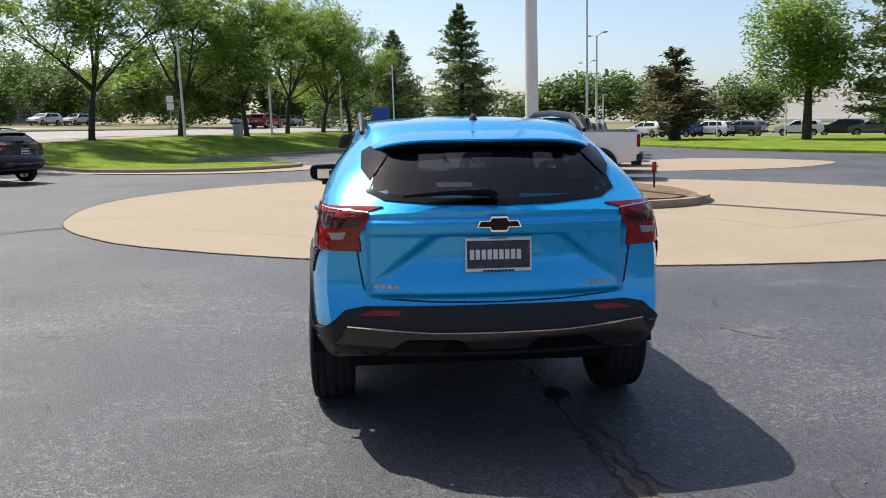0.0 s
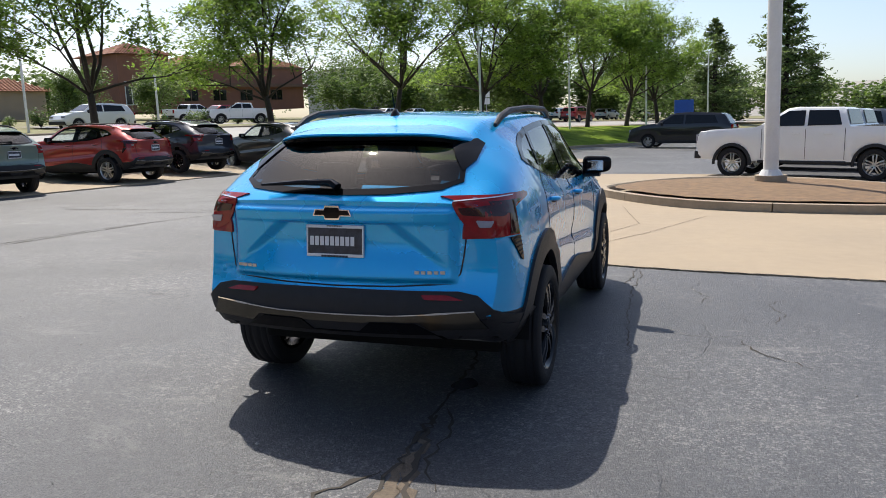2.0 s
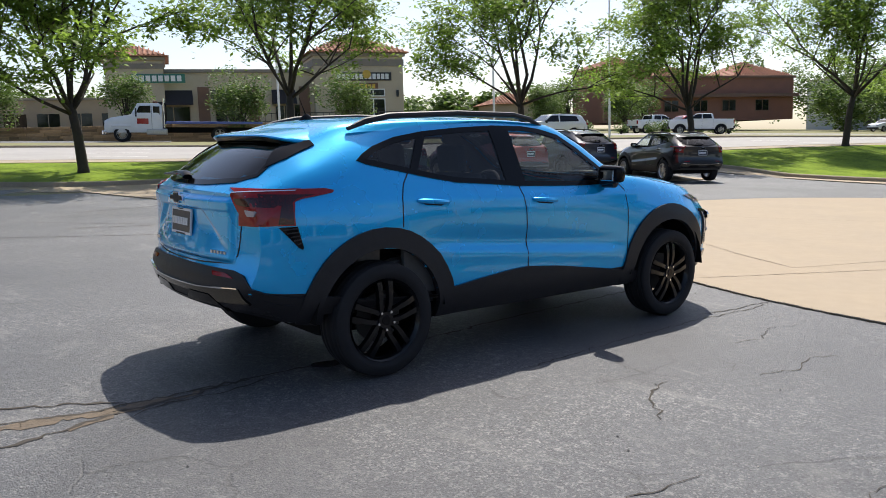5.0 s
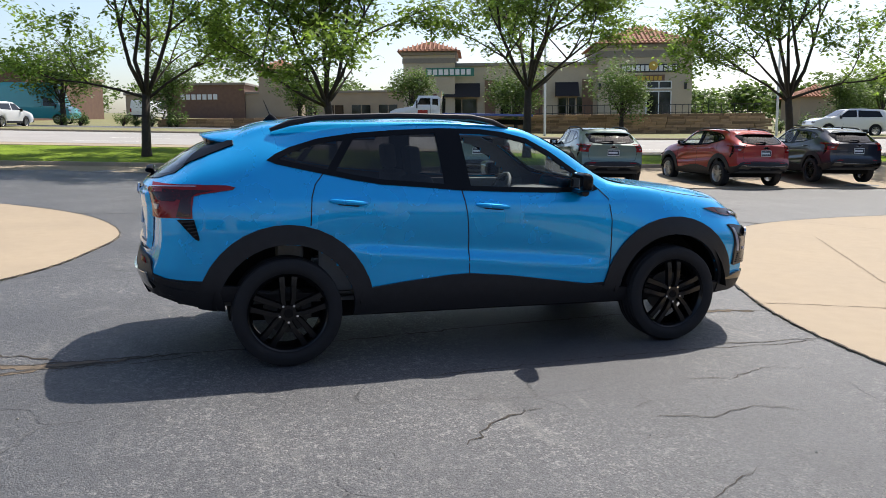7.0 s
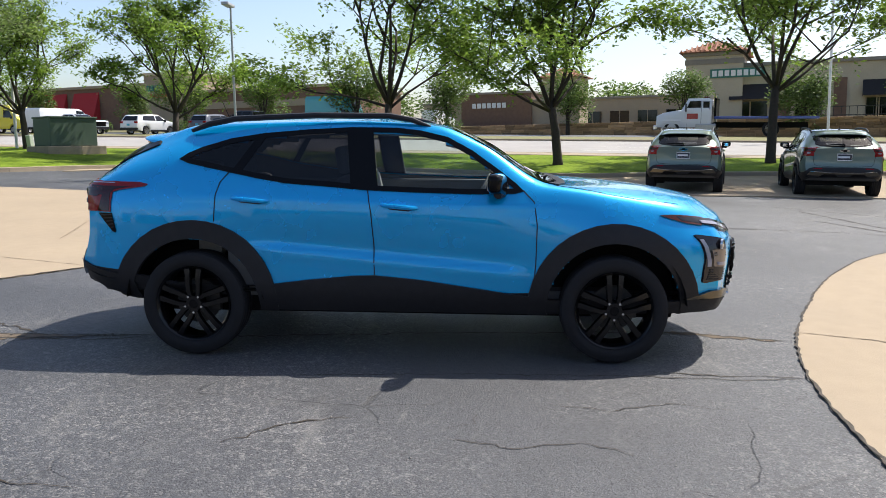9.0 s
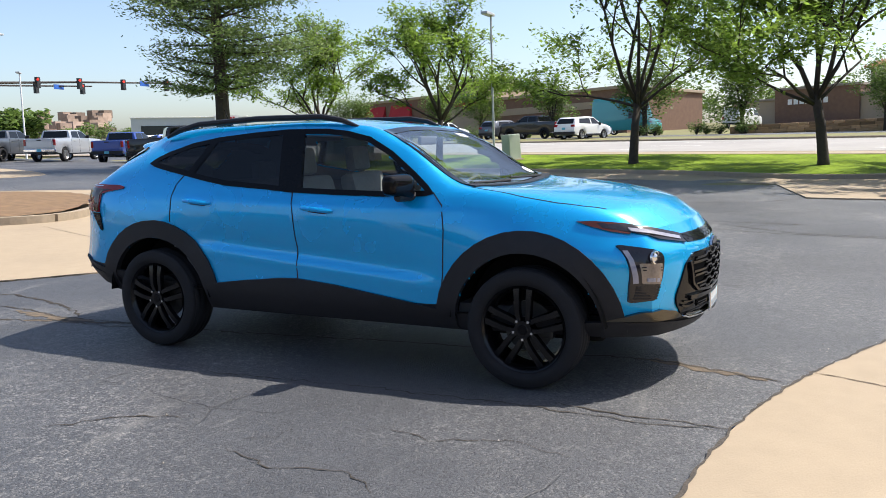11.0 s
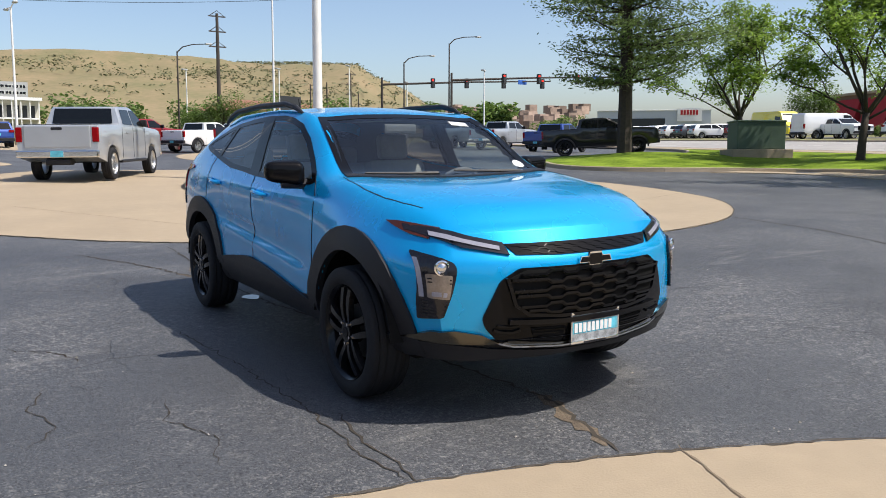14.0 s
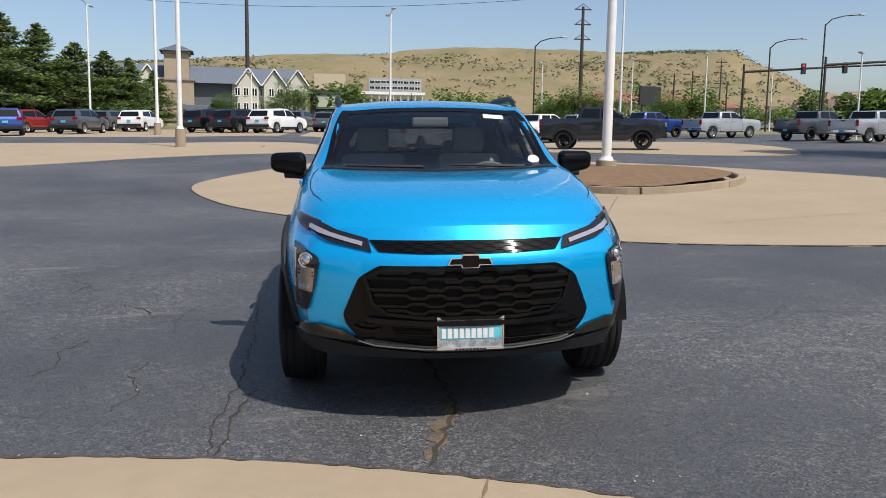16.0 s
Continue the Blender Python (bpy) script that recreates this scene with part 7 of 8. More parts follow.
part("flatbed", box(-1.2, 1.2, -5.2, 1.0, 1.15, 1.32, 0.03), BLUED, fb)
part("chassis", box(-0.5, 0.5, -4.6, 4.4, 0.6, 0.95, 0.03), UNDER, fb)
part("headboard", box(-1.15, 1.15, 0.92, 1.05, 1.3, 2.5, 0.03), GLOSSBLACK, fb)

# ---- buildings ----
STUCCO = mat("cream_stucco", (0.46, 0.39, 0.29), 0.9, var=0.08, scale=0.8, bump=0.2)
STUCCO2 = mat("tan_stucco", (0.34, 0.27, 0.20), 0.9, var=0.08, scale=0.8, bump=0.2)
TERRA = mat("terracotta_stucco", (0.24, 0.11, 0.075), 0.9, var=0.10, scale=0.8, bump=0.2)
BRICKWALL = mat("brown_brick", (0.17, 0.10, 0.07), 0.9, var=0.2, scale=2.0, bump=0.3)
TILE = mat("clay_roof_tile", (0.33, 0.15, 0.09), 0.85, var=0.25, scale=3.0, obj=0.15)
STONE = mat("stacked_sandstone", (0.34, 0.22, 0.13), 0.9, var=0.3, scale=3.0, bump=0.5, obj=0.45)
TRIMGREY = mat("grey_cornice", (0.24, 0.21, 0.18), 0.85, var=0.1)
SLATE = mat("blue_grey_roof", (0.11, 0.13, 0.17), 0.8, var=0.12, scale=1.0)
PALEWALL = mat("pale_siding", (0.50, 0.48, 0.42), 0.9, var=0.06)
AWNRED = mat("red_awning_cloth", (0.36, 0.02, 0.025), 0.85, var=0.08)
AWNDARK = mat("dark_awning_cloth", (0.018, 0.016, 0.018), 0.9, var=0.1)
SIGNGREEN = mat("sign_green", (0.03, 0.16, 0.12), 0.5)
SIGNGOLD = mat("sign_gold", (0.55, 0.36, 0.05), 0.5)


def house(name, label, m, group=""):
    return thing(name, label, "building", m, group)


def road_frame(s, u, z, rz=0.0):
    x, y = xy(s, u)
    return Matrix.Translation((x, y, z)) @ pose(0, 0, 0, 1.09, -1.2, 0) @ pose(0, 0, 0, 0, 0, math.degrees(math.atan2(UY, UX)) + rz)


def wall_block(b, x0, x1, y0, y1, z0, z1, material, cornice=None, name="wall"):
    part(name, box(x0, x1, y0, y1, z0, z1), material, b)
    if cornice:
        part("cornice", box(x0 - 0.25, x1 + 0.25, y0 - 0.25, y1 + 0.25, z1, z1 + 0.35, 0.05), cornice, b)


def hip_roof(b, x0, x1, y0, y1, z, h, over=0.6, material=None):
    """A hipped roof of tile courses, each a step of its own."""
    x0, x1, y0, y1 = x0 - over, x1 + over, y0 - over, y1 + over
    n = 9
    inset = min(x1 - x0, y1 - y0) / 2
    hold = None
    for k in range(n):
        bm = bmesh.new()
        a, c = inset * k / n, inset * (k + 1) / n + 0.06
        z0, z1 = z + h * k / n, z + h * (k + 1) / n
        lo = [(x0 + a, y0 + a), (x1 - a, y0 + a), (x1 - a, y1 - a), (x0 + a, y1 - a)]
        hi = [(x0 + c, y0 + c), (x1 - c, y0 + c), (x1 - c, y1 - c), (x0 + c, y1 - c)]
        A = [bm.verts.new((p[0], p[1], z0)) for p in lo]
        B = [bm.verts.new((p[0], p[1], z0 + 0.09)) for p in lo]
        C = [bm.verts.new((p[0], p[1], z1 + 0.05)) for p in hi]
        for i in range(4):
            j = (i + 1) % 4
            bm.faces.new((A[i], A[j], B[j], B[i]))
            bm.faces.new((B[i], B[j], C[j], C[i]))
        course = part("roof" if hold is None else "tile_course", bm, material or TILE, hold or b)
        hold = hold or course
    if (material or TILE) is TILE:
        for k in range(int((x1 - x0) / 0.45)):
            x = x0 + 0.2 + k * 0.45
            reach = min(x - x0, x1 - x, inset)
            part("roof_tile", cyl((x, y0 + 0.02, z + 0.14), (x, y0 + reach, z + 0.16 + h * reach / inset), 0.09, seg=6), TILE, b)


def window(b, x, z, w, h, y=-0.03, frame=None, cols=2, rows=1):
    wd = part("window", box(x, x + w, y - 0.02, y + 0.05, z, z + h), SHINYGLASS, b)
    f = frame or SIGNWHITE
    for k in range(cols + 1):
        xx = x + w * k / cols
        part("window_frame", box(xx - 0.05, xx + 0.05, y - 0.06, y + 0.02, z, z + h), f, wd)
    for k in range(rows + 1):
        zz = z + h * k / rows
        part("window_frame", box(x, x + w, y - 0.063, y + 0.017, zz - 0.05, zz + 0.05), f, wd)
    return wd


def sign_bars(b, x, z, w, h, n, material, y=-0.12, back=None):
    if back:
        part("sign_back", box(x - 0.2, x + w + 0.2, y + 0.03, y + 0.1, z - 0.15, z + h + 0.15), back, b)
    for k in range(n):
        part("sign_bar", box(x + w * k / n, x + w * (k + 0.72) / n, y - 0.05, y + 0.03, z, z + h), material, b)


cafe = house("restaurant", "cream stucco restaurant with tiled corner towers", road_frame(78.6, 0, 0))
wall_block(cafe, -2.2, 12.5, 1.0, 16, 1.0, 7.8, STUCCO, TRIMGREY)
wall_block(cafe, -7.5, -2.2, 0, 7, 1.0, 8.9, STUCCO, TRIMGREY, "tower_wall")
wall_block(cafe, 12.5, 22.0, 0, 9, 1.0, 9.4, STUCCO, TRIMGREY, "tower_wall")
part("tower_band", box(12.4, 22.1, -0.08, 9.1, 8.4, 9.1), TRIMGREY, cafe)
part("tower_band", box(-7.6, -2.1, -0.08, 7.1, 8.1, 8.6), TRIMGREY, cafe)
hip_roof(cafe, -7.5, -2.2, 0, 7, 9.25, 1.3)
hip_roof(cafe, 12.5, 22.0, 0, 9, 9.75, 2.3)
sign_bars(cafe, -5.0, 6.9, 4.6, 0.55, 8, SIGNWHITE, back=SIGNGREEN)
sign_bars(cafe, 14.9, 7.05, 5.6, 0.55, 12, SIGNWHITE, back=SIGNDARK)
sign_bars(cafe, 16.0, 6.1, 3.0, 0.42, 7, SIGNGOLD, back=BRICKWALL)
part("sign_disc", cyl((18.0, -0.2, 7.55), (18.0, -0.1, 7.55), 0.45, seg=20), SIGNGOLD, cafe)
for x0, x1 in ((-3.4, 0.4), (2.2, 5.2), (8.2, 10.6)):
    bm = bmesh.new()
    v = [bm.verts.new(c) for c in ((x0, 0.98, 6.1), (x1, 0.98, 6.1), (x1, -0.3, 4.6), (x0, -0.3, 4.6), (x1, 0.98, 4.6), (x0, 0.98, 4.6))]
    bm.faces.new((v[0], v[1], v[2], v[3])), bm.faces.new((v[1], v[4], v[2])), bm.faces.new((v[0], v[3], v[5]))
    part("awning", bm, AWNDARK, cafe)
    window(cafe, x0 + 0.3, 2.2, x1 - x0 - 0.6, 2.3, 0.97, STUCCO2)
for x in (0.9, 5.8, 11.0):
    part("pilaster", box(x, x + 1.1, 0.86, 1.1, 1.0, 6.4), BRICKWALL, cafe)
window(cafe, 17.4, 2.6, 2.5, 2.4, rows=1)
window(cafe, 17.4, 5.3, 2.5, 0.7)
window(cafe, 9.6, 2.2, 1.6, 2.4, 0.97, STUCCO2)
for x in (12.52, 21.2):
    part("wall_lamp", box(x, x + 0.25, -0.2, 0, 5.2, 5.9, 0.03), SIGNDARK, cafe)

retaining = thing("stone_wall", "stepped wall of stacked tan sandstone blocks", "wall", road_frame(57.5, 0, 0), kind="structure")
part("wall_core", box(-25.2, 22.2, 0.06, 0.5, 0.2, 2.35), STONE, retaining)
rw = np.random.default_rng(4)
x = -25.2
shared = []
for k in range(6):
    bb = box(0, 1, 0, 0.14, 0, 1, 0.03, None, 1)
    me = bpy.data.meshes.new("stone")
    bb.to_mesh(me)
    bb.free()
    me.materials.append(STONE)
    shared.append(me)
count = 0
for row in range(8):
    x = -25.2 + rw.uniform(0, 0.5)
    while x < 22 and count < 520:
        w = rw.uniform(0.5, 1.5)
        st = new("stone", shared[rw.integers(6)])
        st.parent = retaining
        st.matrix_basis = Matrix.Translation((x, -0.06 + rw.uniform(-0.03, 0.03), 0.75 + row * 0.21)) @ Matrix.Diagonal((w - 0.03, 1, 0.19, 1))
        x += w
        count += 1
for xa, xb in ((3.0, 12.0), (14.0, 22.0)):
    rail = thing("railing", "black metal railing on the stone wall", "railing", road_frame(58.0, 0, 0))
    for z in (2.5, 3.1):
        part("rail", box(xa, xb, -0.03, 0.03, z, z + 0.05), SIGNDARK, rail)
    for k in range(int((xb - xa) / 0.5) + 1):
        part("baluster", box(xa + k * 0.5 - 0.02, xa + k * 0.5 + 0.02, -0.02, 0.02, 2.35, 3.1), SIGNDARK, rail)

tavern = house("brick_building", "terracotta building with tiled hip roofs", road_frame(95, 0, 0))
wall_block(tavern, 63.0, 89.0, 1.0, 18, 2.0, 8.2, TERRA, BRICKWALL)
wall_block(tavern, 55.5, 63.3, 0, 9, 2.0, 9.6, TERRA, None, "tower_wall")
hip_roof(tavern, 55.5, 63.3, 0, 9, 9.6, 1.7)
hip_roof(tavern, 66.0, 74.0, 2, 11, 8.4, 1.8)
hip_roof(tavern, 79.0, 88.5, 2, 12, 8.6, 2.4)
part("band", box(55.3, 89.1, -0.1, 0.98, 5.4, 5.9), BRICKWALL, tavern)
for x in (56.3, 59.8):
    window(tavern, x, 3.0, 2.8, 3.0, cols=3)
for x in (66, 71, 76, 82):
    window(tavern, x, 3.4, 2.4, 1.6, 0.97, BRICKWALL)

grill = house("brown_restaurant", "brown restaurant with two red awnings", road_frame(75, 0, 0))
wall_block(grill, -94, -72, 0, 22, 1.0, 8.8, BRICKWALL, STUCCO2)
wall_block(grill, -72.5, -66, -0.8, 10, 1.0, 9.9, STUCCO2, STUCCO, "tower_wall")
wall_block(grill, -66, -46, 0.5, 18, 1.0, 7.6, BRICKWALL, STUCCO2)
part("wall_band", box(-66, -46, 0.4, 0.5, 5.6, 6.4), STUCCO2, grill)
for x0 in (-91.0, -85.3):
    bm = bmesh.new()
    v = [bm.verts.new(c) for c in ((x0, -0.05, 8.3), (x0 + 4.4, -0.05, 8.3), (x0 + 4.4, -1.5, 4.4), (x0, -1.5, 4.4), (x0 + 4.4, -0.05, 4.4), (x0, -0.05, 4.4))]
    bm.faces.new((v[0], v[1], v[2], v[3])), bm.faces.new((v[1], v[4], v[2])), bm.faces.new((v[0], v[3], v[5]))
    part("awning", bm, AWNRED, grill)
sign_bars(grill, -72.0, 7.9, 5.2, 0.8, 8, SIGNGREEN, -0.95)
part("sign_strip", box(-71.5, -67.5, -0.98, -0.85, 7.2, 7.6), AWNRED, grill)
for x in (-63, -57, -51):
    window(grill, x, 2.4, 2.6, 2.2, 0.47, BRICKWALL)

shop = house("shop_building", "long low brown shop building", road_frame(120, 0, 0))
wall_block(shop, -55, 10, 0, 20, 2.0, 7.0, STUCCO2, TRIMGREY)
wall_block(shop, -48, -36, -0.5, 10, 2.0, 8.4, BRICKWALL, TRIMGREY, "gable_wall")
sign_bars(shop, -46, 6.2, 6, 0.8, 7, SIGNWHITE, -0.62)
for k in range(9):
    window(shop, -32 + k * 4.2, 3.0, 3.0, 2.2, -0.03, STUCCO2)
pav = house("small_pavilion", "small building with a tiled hip roof", road_frame(92, 41, 2.5))
wall_block(pav, -3, 3, 0, 6, 0, 3.2, STUCCO2)
hip_roof(pav, -3, 3, 0, 6, 3.2, 1.6)
pav2 = house("small_pavilion", "small tower with a tiled hip roof", road_frame(100, -26, 2.5))
wall_block(pav2, -2.5, 2.5, 0, 5, 0, 6.0, STUCCO2)
hip_roof(pav2, -2.5, 2.5, 0, 5, 6.0, 1.5)
office = house("office_building", "pale grey office block behind the trees", road_frame(125, 150, 3.0, -8))
wall_block(office, -16, 16, 0, 18, 0, 11.5, mat("grey_panel", (0.36, 0.37, 0.38), 0.7), TRIMGREY)
for z in (1.2, 4.8, 8.2):
    for k in range(8):
        window(office, -15 + k * 3.8, z, 3.0, 1.9, -0.03, STUCCO2)

# hotel and low buildings beyond the lot
def away(x, y, z, rz):
    return Matrix.Translation((x, y, z)) @ pose(0, 0, 0, 1.09, -1.2, 0) @ pose(0, 0, 0, 0, 0, rz)


hotel = house("hotel_building", "pale hotel with a tower, gables and blue-grey pitched roofs", away(37.0, -129.4, 2.2, 189.6))
CHARCOAL = mat("charcoal_siding", (0.10, 0.11, 0.12), 0.8, var=0.1)
wall_block(hotel, -22.0, 5.7, 0.6, 12, 0, 7.3, CHARCOAL)
wall_block(hotel, 5.7, 10.7, -1.2, 5, 0, 7.4, STUCCO2, TRIMGREY, "tower_wall")
wall_block(hotel, 6.2, 10.0, -0.6, 4, 7.75, 11.7, STUCCO2, TRIMGREY, "turret_wall")
hip_roof(hotel, 6.2, 10.0, -0.6, 4, 12.05, 1.3, 0.7, SLATE)
wall_block(hotel, 10.7, 16.7, 0.6, 12, 0, 7.3, CHARCOAL)
wall_block(hotel, 16.7, 28.0, 0.0, 12, 0, 7.3, PALEWALL)
part("pale_bay", box(2.2, 5.2, -0.9, 0.6, 0, 7.2), PALEWALL, hotel)
window(hotel, 2.6, 4.2, 2.1, 2.4, -0.93, SIGNWHITE, 4, 4)
window(hotel, 2.6, 0.9, 2.1, 2.2, -0.93, SIGNWHITE, 4, 4)
part("entrance_canopy", box(9.0, 15.5, -5.5, 0.5, 2.6, 3.4, 0.1), SLATE, hotel)
for x0, x1 in ((-23, 28.6),):
    bm = bmesh.new()
    v = [bm.verts.new(c) for c in ((x0, -0.7, 7.2), (x1, -0.7, 7.2), (x1, 6, 10.4), (x0, 6, 10.4), (x1, 12.7, 7.2), (x0, 12.7, 7.2))]
    bm.faces.new((v[0], v[1], v[2], v[3])), bm.faces.new((v[3], v[2], v[4], v[5])), bm.faces.new((v[1], v[4], v[2])), bm.faces.new((v[0], v[3], v[5]))
    part("roof", bm, SLATE, hotel)
GABLES = (3.7, 19.2, 23.4, 27.2)
for xg in GABLES:
    w = 1.7
    bm = bmesh.new()
    g = [bm.verts.new(c) for c in ((xg - w - 0.3, -1.5, 7.0), (xg + w + 0.3, -1.5, 7.0), (xg, -1.5, 9.7), (xg - w - 0.3, 4, 7.0), (xg + w + 0.3, 4, 7.0), (xg, 4, 9.7))]
    bm.faces.new((g[0], g[2], g[5], g[3])), bm.faces.new((g[2], g[1], g[4], g[5]))
    part("gable_roof", bm, SLATE, hotel)
    bm = bmesh.new()
    bm.faces.new([bm.verts.new(c) for c in ((xg - w, -1.2, 0), (xg + w, -1.2, 0), (xg + w, -1.2, 7.1), (xg, -1.2, 9.4), (xg - w, -1.2, 7.1))])
    for q in (-w, w):
        bm.faces.new([bm.verts.new(c) for c in ((xg + q, -1.2, 0), (xg + q, 0.3, 0), (xg + q, 0.3, 7.1), (xg + q, -1.2, 7.1))])
    part("gable_wall", bm, PALEWALL, hotel)
    for q in (-1, 1):
        part("barge_board", tube([(xg + q * (w + 0.3), -1.55, 7.0), (xg, -1.55, 9.75)], 0.12, 4), SIGNWHITE, hotel)
for z in (0.5, 2.9, 5.3):
    for k in range(8):
        x = 17.1 + k * 1.36
        near = any(abs(x + 0.4 - xg) < 1.7 for xg in GABLES)
        window(hotel, x, z, 0.8, 1.3, -1.23 if near else -0.03, SIGNWHITE)
motel = house("motel_building", "low white motel with open balconies", away(-2.5, -150, 2.0, 182))
wall_block(motel, -2.6, 10, 1.5, 9, 0, 6.2, PALEWALL)
part("roof_slab", box(-2.9, 10.4, -0.2, 9.4, 6.2, 6.7), SIGNWHITE, motel)
part("balcony_slab", box(-2.6, 10, 0.0, 1.5, 3.0, 3.25), SIGNWHITE, motel)
for k in range(10):
    part("balcony_post", box(-2.6 + k * 1.38, -2.45 + k * 1.38, 0.0, 0.15, 0, 6.2), SIGNWHITE, motel)
    part("door", box(-2.1 + k * 1.2, -1.4 + k * 1.2, 1.44, 1.49, 3.25, 5.4), SIGNDARK, motel)
    part("door", box(-2.1 + k * 1.2, -1.4 + k * 1.2, 1.44, 1.49, 0.1, 2.3), SIGNDARK, motel)
signb = house("dark_building", "dark low building with a pale sign board", away(4.3, -150, 2.0, 178))
wall_block(signb, -4.5, 4.5, 0, 8, 0, 7.0, mat("dark_brown_wall", (0.05, 0.04, 0.035), 0.9))
part("sign_board", box(-3.4, 3.0, -0.3, -0.1, 3.4, 6.0), SIGNGREEN, signb)
part("sign_face", box(-3.1, 2.7, -0.36, -0.31, 3.7, 5.7), mat("pale_sign", (0.4, 0.42, 0.33), 0.6), signb)
dealer = house("dealership_building", "long grey and white dealership showroom", away(-149.0, -140.0, 2.6, 135) @ Matrix.Diagonal((0.72, 1, 0.78, 1)))
wall_block(dealer, -19, 19, 0, 16, 0, 6.6, mat("steel_cladding", (0.40, 0.43, 0.47), 0.5), SIGNWHITE)
part("showroom_glass", box(-16, 4, -0.08, -0.02, 0.4, 4.2), SHINYGLASS, dealer)
part("fascia", box(8, 16, -0.5, -0.1, 3.2, 7.2), SIGNWHITE, dealer)
sign_bars(dealer, 9.0, 5.2, 6.0, 1.5, 6, AWNRED, -0.6)
board = thing("billboard", "dark roadside billboard on posts", "billboard", away(-48.3, -125.6, 2.2, 200))
part("panel", box(-2.2, 2.2, 0, 0.4, 3.2, 6.2), SIGNDARK, board)
for x in (-1.5, 1.5):
    part("post", cyl((x, 0.3, -1), (x, 0.3, 3.2), 0.2, seg=8), POLEDARK, board)
far_roofs = house("low_building", "long low building with a terracotta roof", away(-95, -230, 4.0, 200))
wall_block(far_roofs, -30, 30, 0, 20, 0, 4.5, STUCCO)
hip_roof(far_roofs, -30, 30, 0, 20, 4.5, 4.0, 1.0, TERRA)
campus = house("campus_building", "pale flat-roofed buildings at the foot of the hill", away(25, -420, 18, 180))
wall_block(campus, 4, 20, 0, 20, 0, 12.6, STUCCO)
wall_block(campus, 32, 60, 8, 30, 0, 11.8, mat("grey_block", (0.36, 0.37, 0.38), 0.8))
for k in range(9):
    window(campus, 32.5 + k * 3, 6, 2.6, 1.4, 7.97)
    window(campus, 32.5 + k * 3, 9, 2.6, 1.4, 7.97)

# ---- hills ----
def hill(name, label, keys, r0, r1, r2, material, foot, facing, rough=1.0):
    """A ridge round part of the horizon. keys: azimuth from facing, crest height."""
    az, hs = [k[0] for k in keys], [k[1] for k in keys]
    verts, faces = [], []
    na, nr = 150, 26
    for i in range(na + 1):
        a = az[0] + (az[-1] - az[0]) * i / na
        top = np.interp(a, az, hs)
        for j in range(nr + 1):
            t = j / nr
            r = r0 + (r2 - r0) * t
            f = smoothstep(r0, r1, r) ** 0.8
            w = radians(facing + a)
            x, y = math.cos(w) * r, math.sin(w) * r
            gully = noise.fractal((x * 0.009, y * 0.009, 1.5), 0.8, 2.2, 6) * 13 * rough * f * (1 - 0.7 * t)
            z = foot + (top - foot) * f + gully
            cap = top - 1.5 + noise.noise((x * 0.02, y * 0.02, 0)) * 1.5
            verts.append((x, y, min(z, cap) if f > 0.5 else z))
    n = nr + 1
    for i in range(na):
        for j in range(nr):
            faces.append((i * n + j, i * n + j + 1, (i + 1) * n + j + 1, (i + 1) * n + j))
    me = mesh_from(name, verts, faces, True)
    me.materials.append(material)
    return tagged(new(name, me), label, "hill", kind="structure")


HILLSIDE = mat("dry_hillside", (0.31, 0.235, 0.145), 0.95, var=0.12, scale=0.026, bump=0.9, bscale=0.12, hue=(0.135, 0.132, 0.070), spec=0.1)
# far ridge: the haze of distance is put into this greyed colour
FARHILL = mat("far_hill_haze_tint", (0.26, 0.25, 0.22), 0.95, var=0.15, scale=0.01)
SCRUB = leaf_material("hillside_scrub", (0.095, 0.11, 0.05), (0.14, 0.145, 0.07), 0.25)
mesa_keys = [(-40, 8), (-32, 22), (-29.5, 48), (-27.2, 64), (-25.8, 77), (-22, 78), (-18, 77), (-11, 83), (-7, 83), (1, 77), (8, 75), (12, 70), (20, 64), (30, 60), (45, 45)]
hill("mesa_hill", "dry flat-topped hill with scrub along the horizon", mesa_keys, 430, 880, 1000, HILLSIDE, 4, -90)
hill("far_hill", "distant hill above the trees, haze mixed into its colour", [(-22, 60), (-12, 105), (-4, 92), (4, 112), (14, 98), (28, 60)], 1500, 2500, 2800, FARHILL, 5, 66, 0.5)
rs = np.random.default_rng(12)
pts = []
for k in range(6500):
    a, r = rs.uniform(-32, 30), 480 + 405 * rs.uniform() ** 0.7
    f = float(smoothstep(430, 880, r)) ** 0.8
    top = np.interp(a, [k[0] for k in mesa_keys], [k[1] for k in mesa_keys])
    w = radians(-90 + a)
    x, y = math.cos(w) * r, math.sin(w) * r
    if noise.noise((x * 0.012, y * 0.012, 3)) + 0.35 * rs.uniform(-1, 1) < 0.02:
        continue
    for q in range(7):
        pts.append(np.array((x, y, 4 + (top - 4) * f + 1.0)) + rs.normal(0, 1, 3) * np.array((1.6, 1.6, 0.6)))
me = leaves(pts, 1.35, 5, 0.7, 1.3, 0)
me.materials.append(SCRUB)
tagged(new("hill_scrub", me), "dark scrub scattered over the dry hill", "scrub", kind="stuff")
HOUSEROOF = mat("far_house_mix", (0.30, 0.22, 0.18), 0.9, var=0.4, scale=0.05, island=0.5)
bm = bmesh.new()
for k in range(90):
    a, r = rs.uniform(-42, -25), rs.uniform(470, 700)
    w = radians(-90 + a)
    x, y = math.cos(w) * r, math.sin(w) * r
    z = 8 + (r - 470) * 0.085
    box(x - 4, x + 4, y - 3, y + 3, z - 4, z + 2.2, 0, bm)
me = bpy.data.meshes.new("far_houses")
bm.to_mesh(me)
bm.free()
me.materials.append(HOUSEROOF)
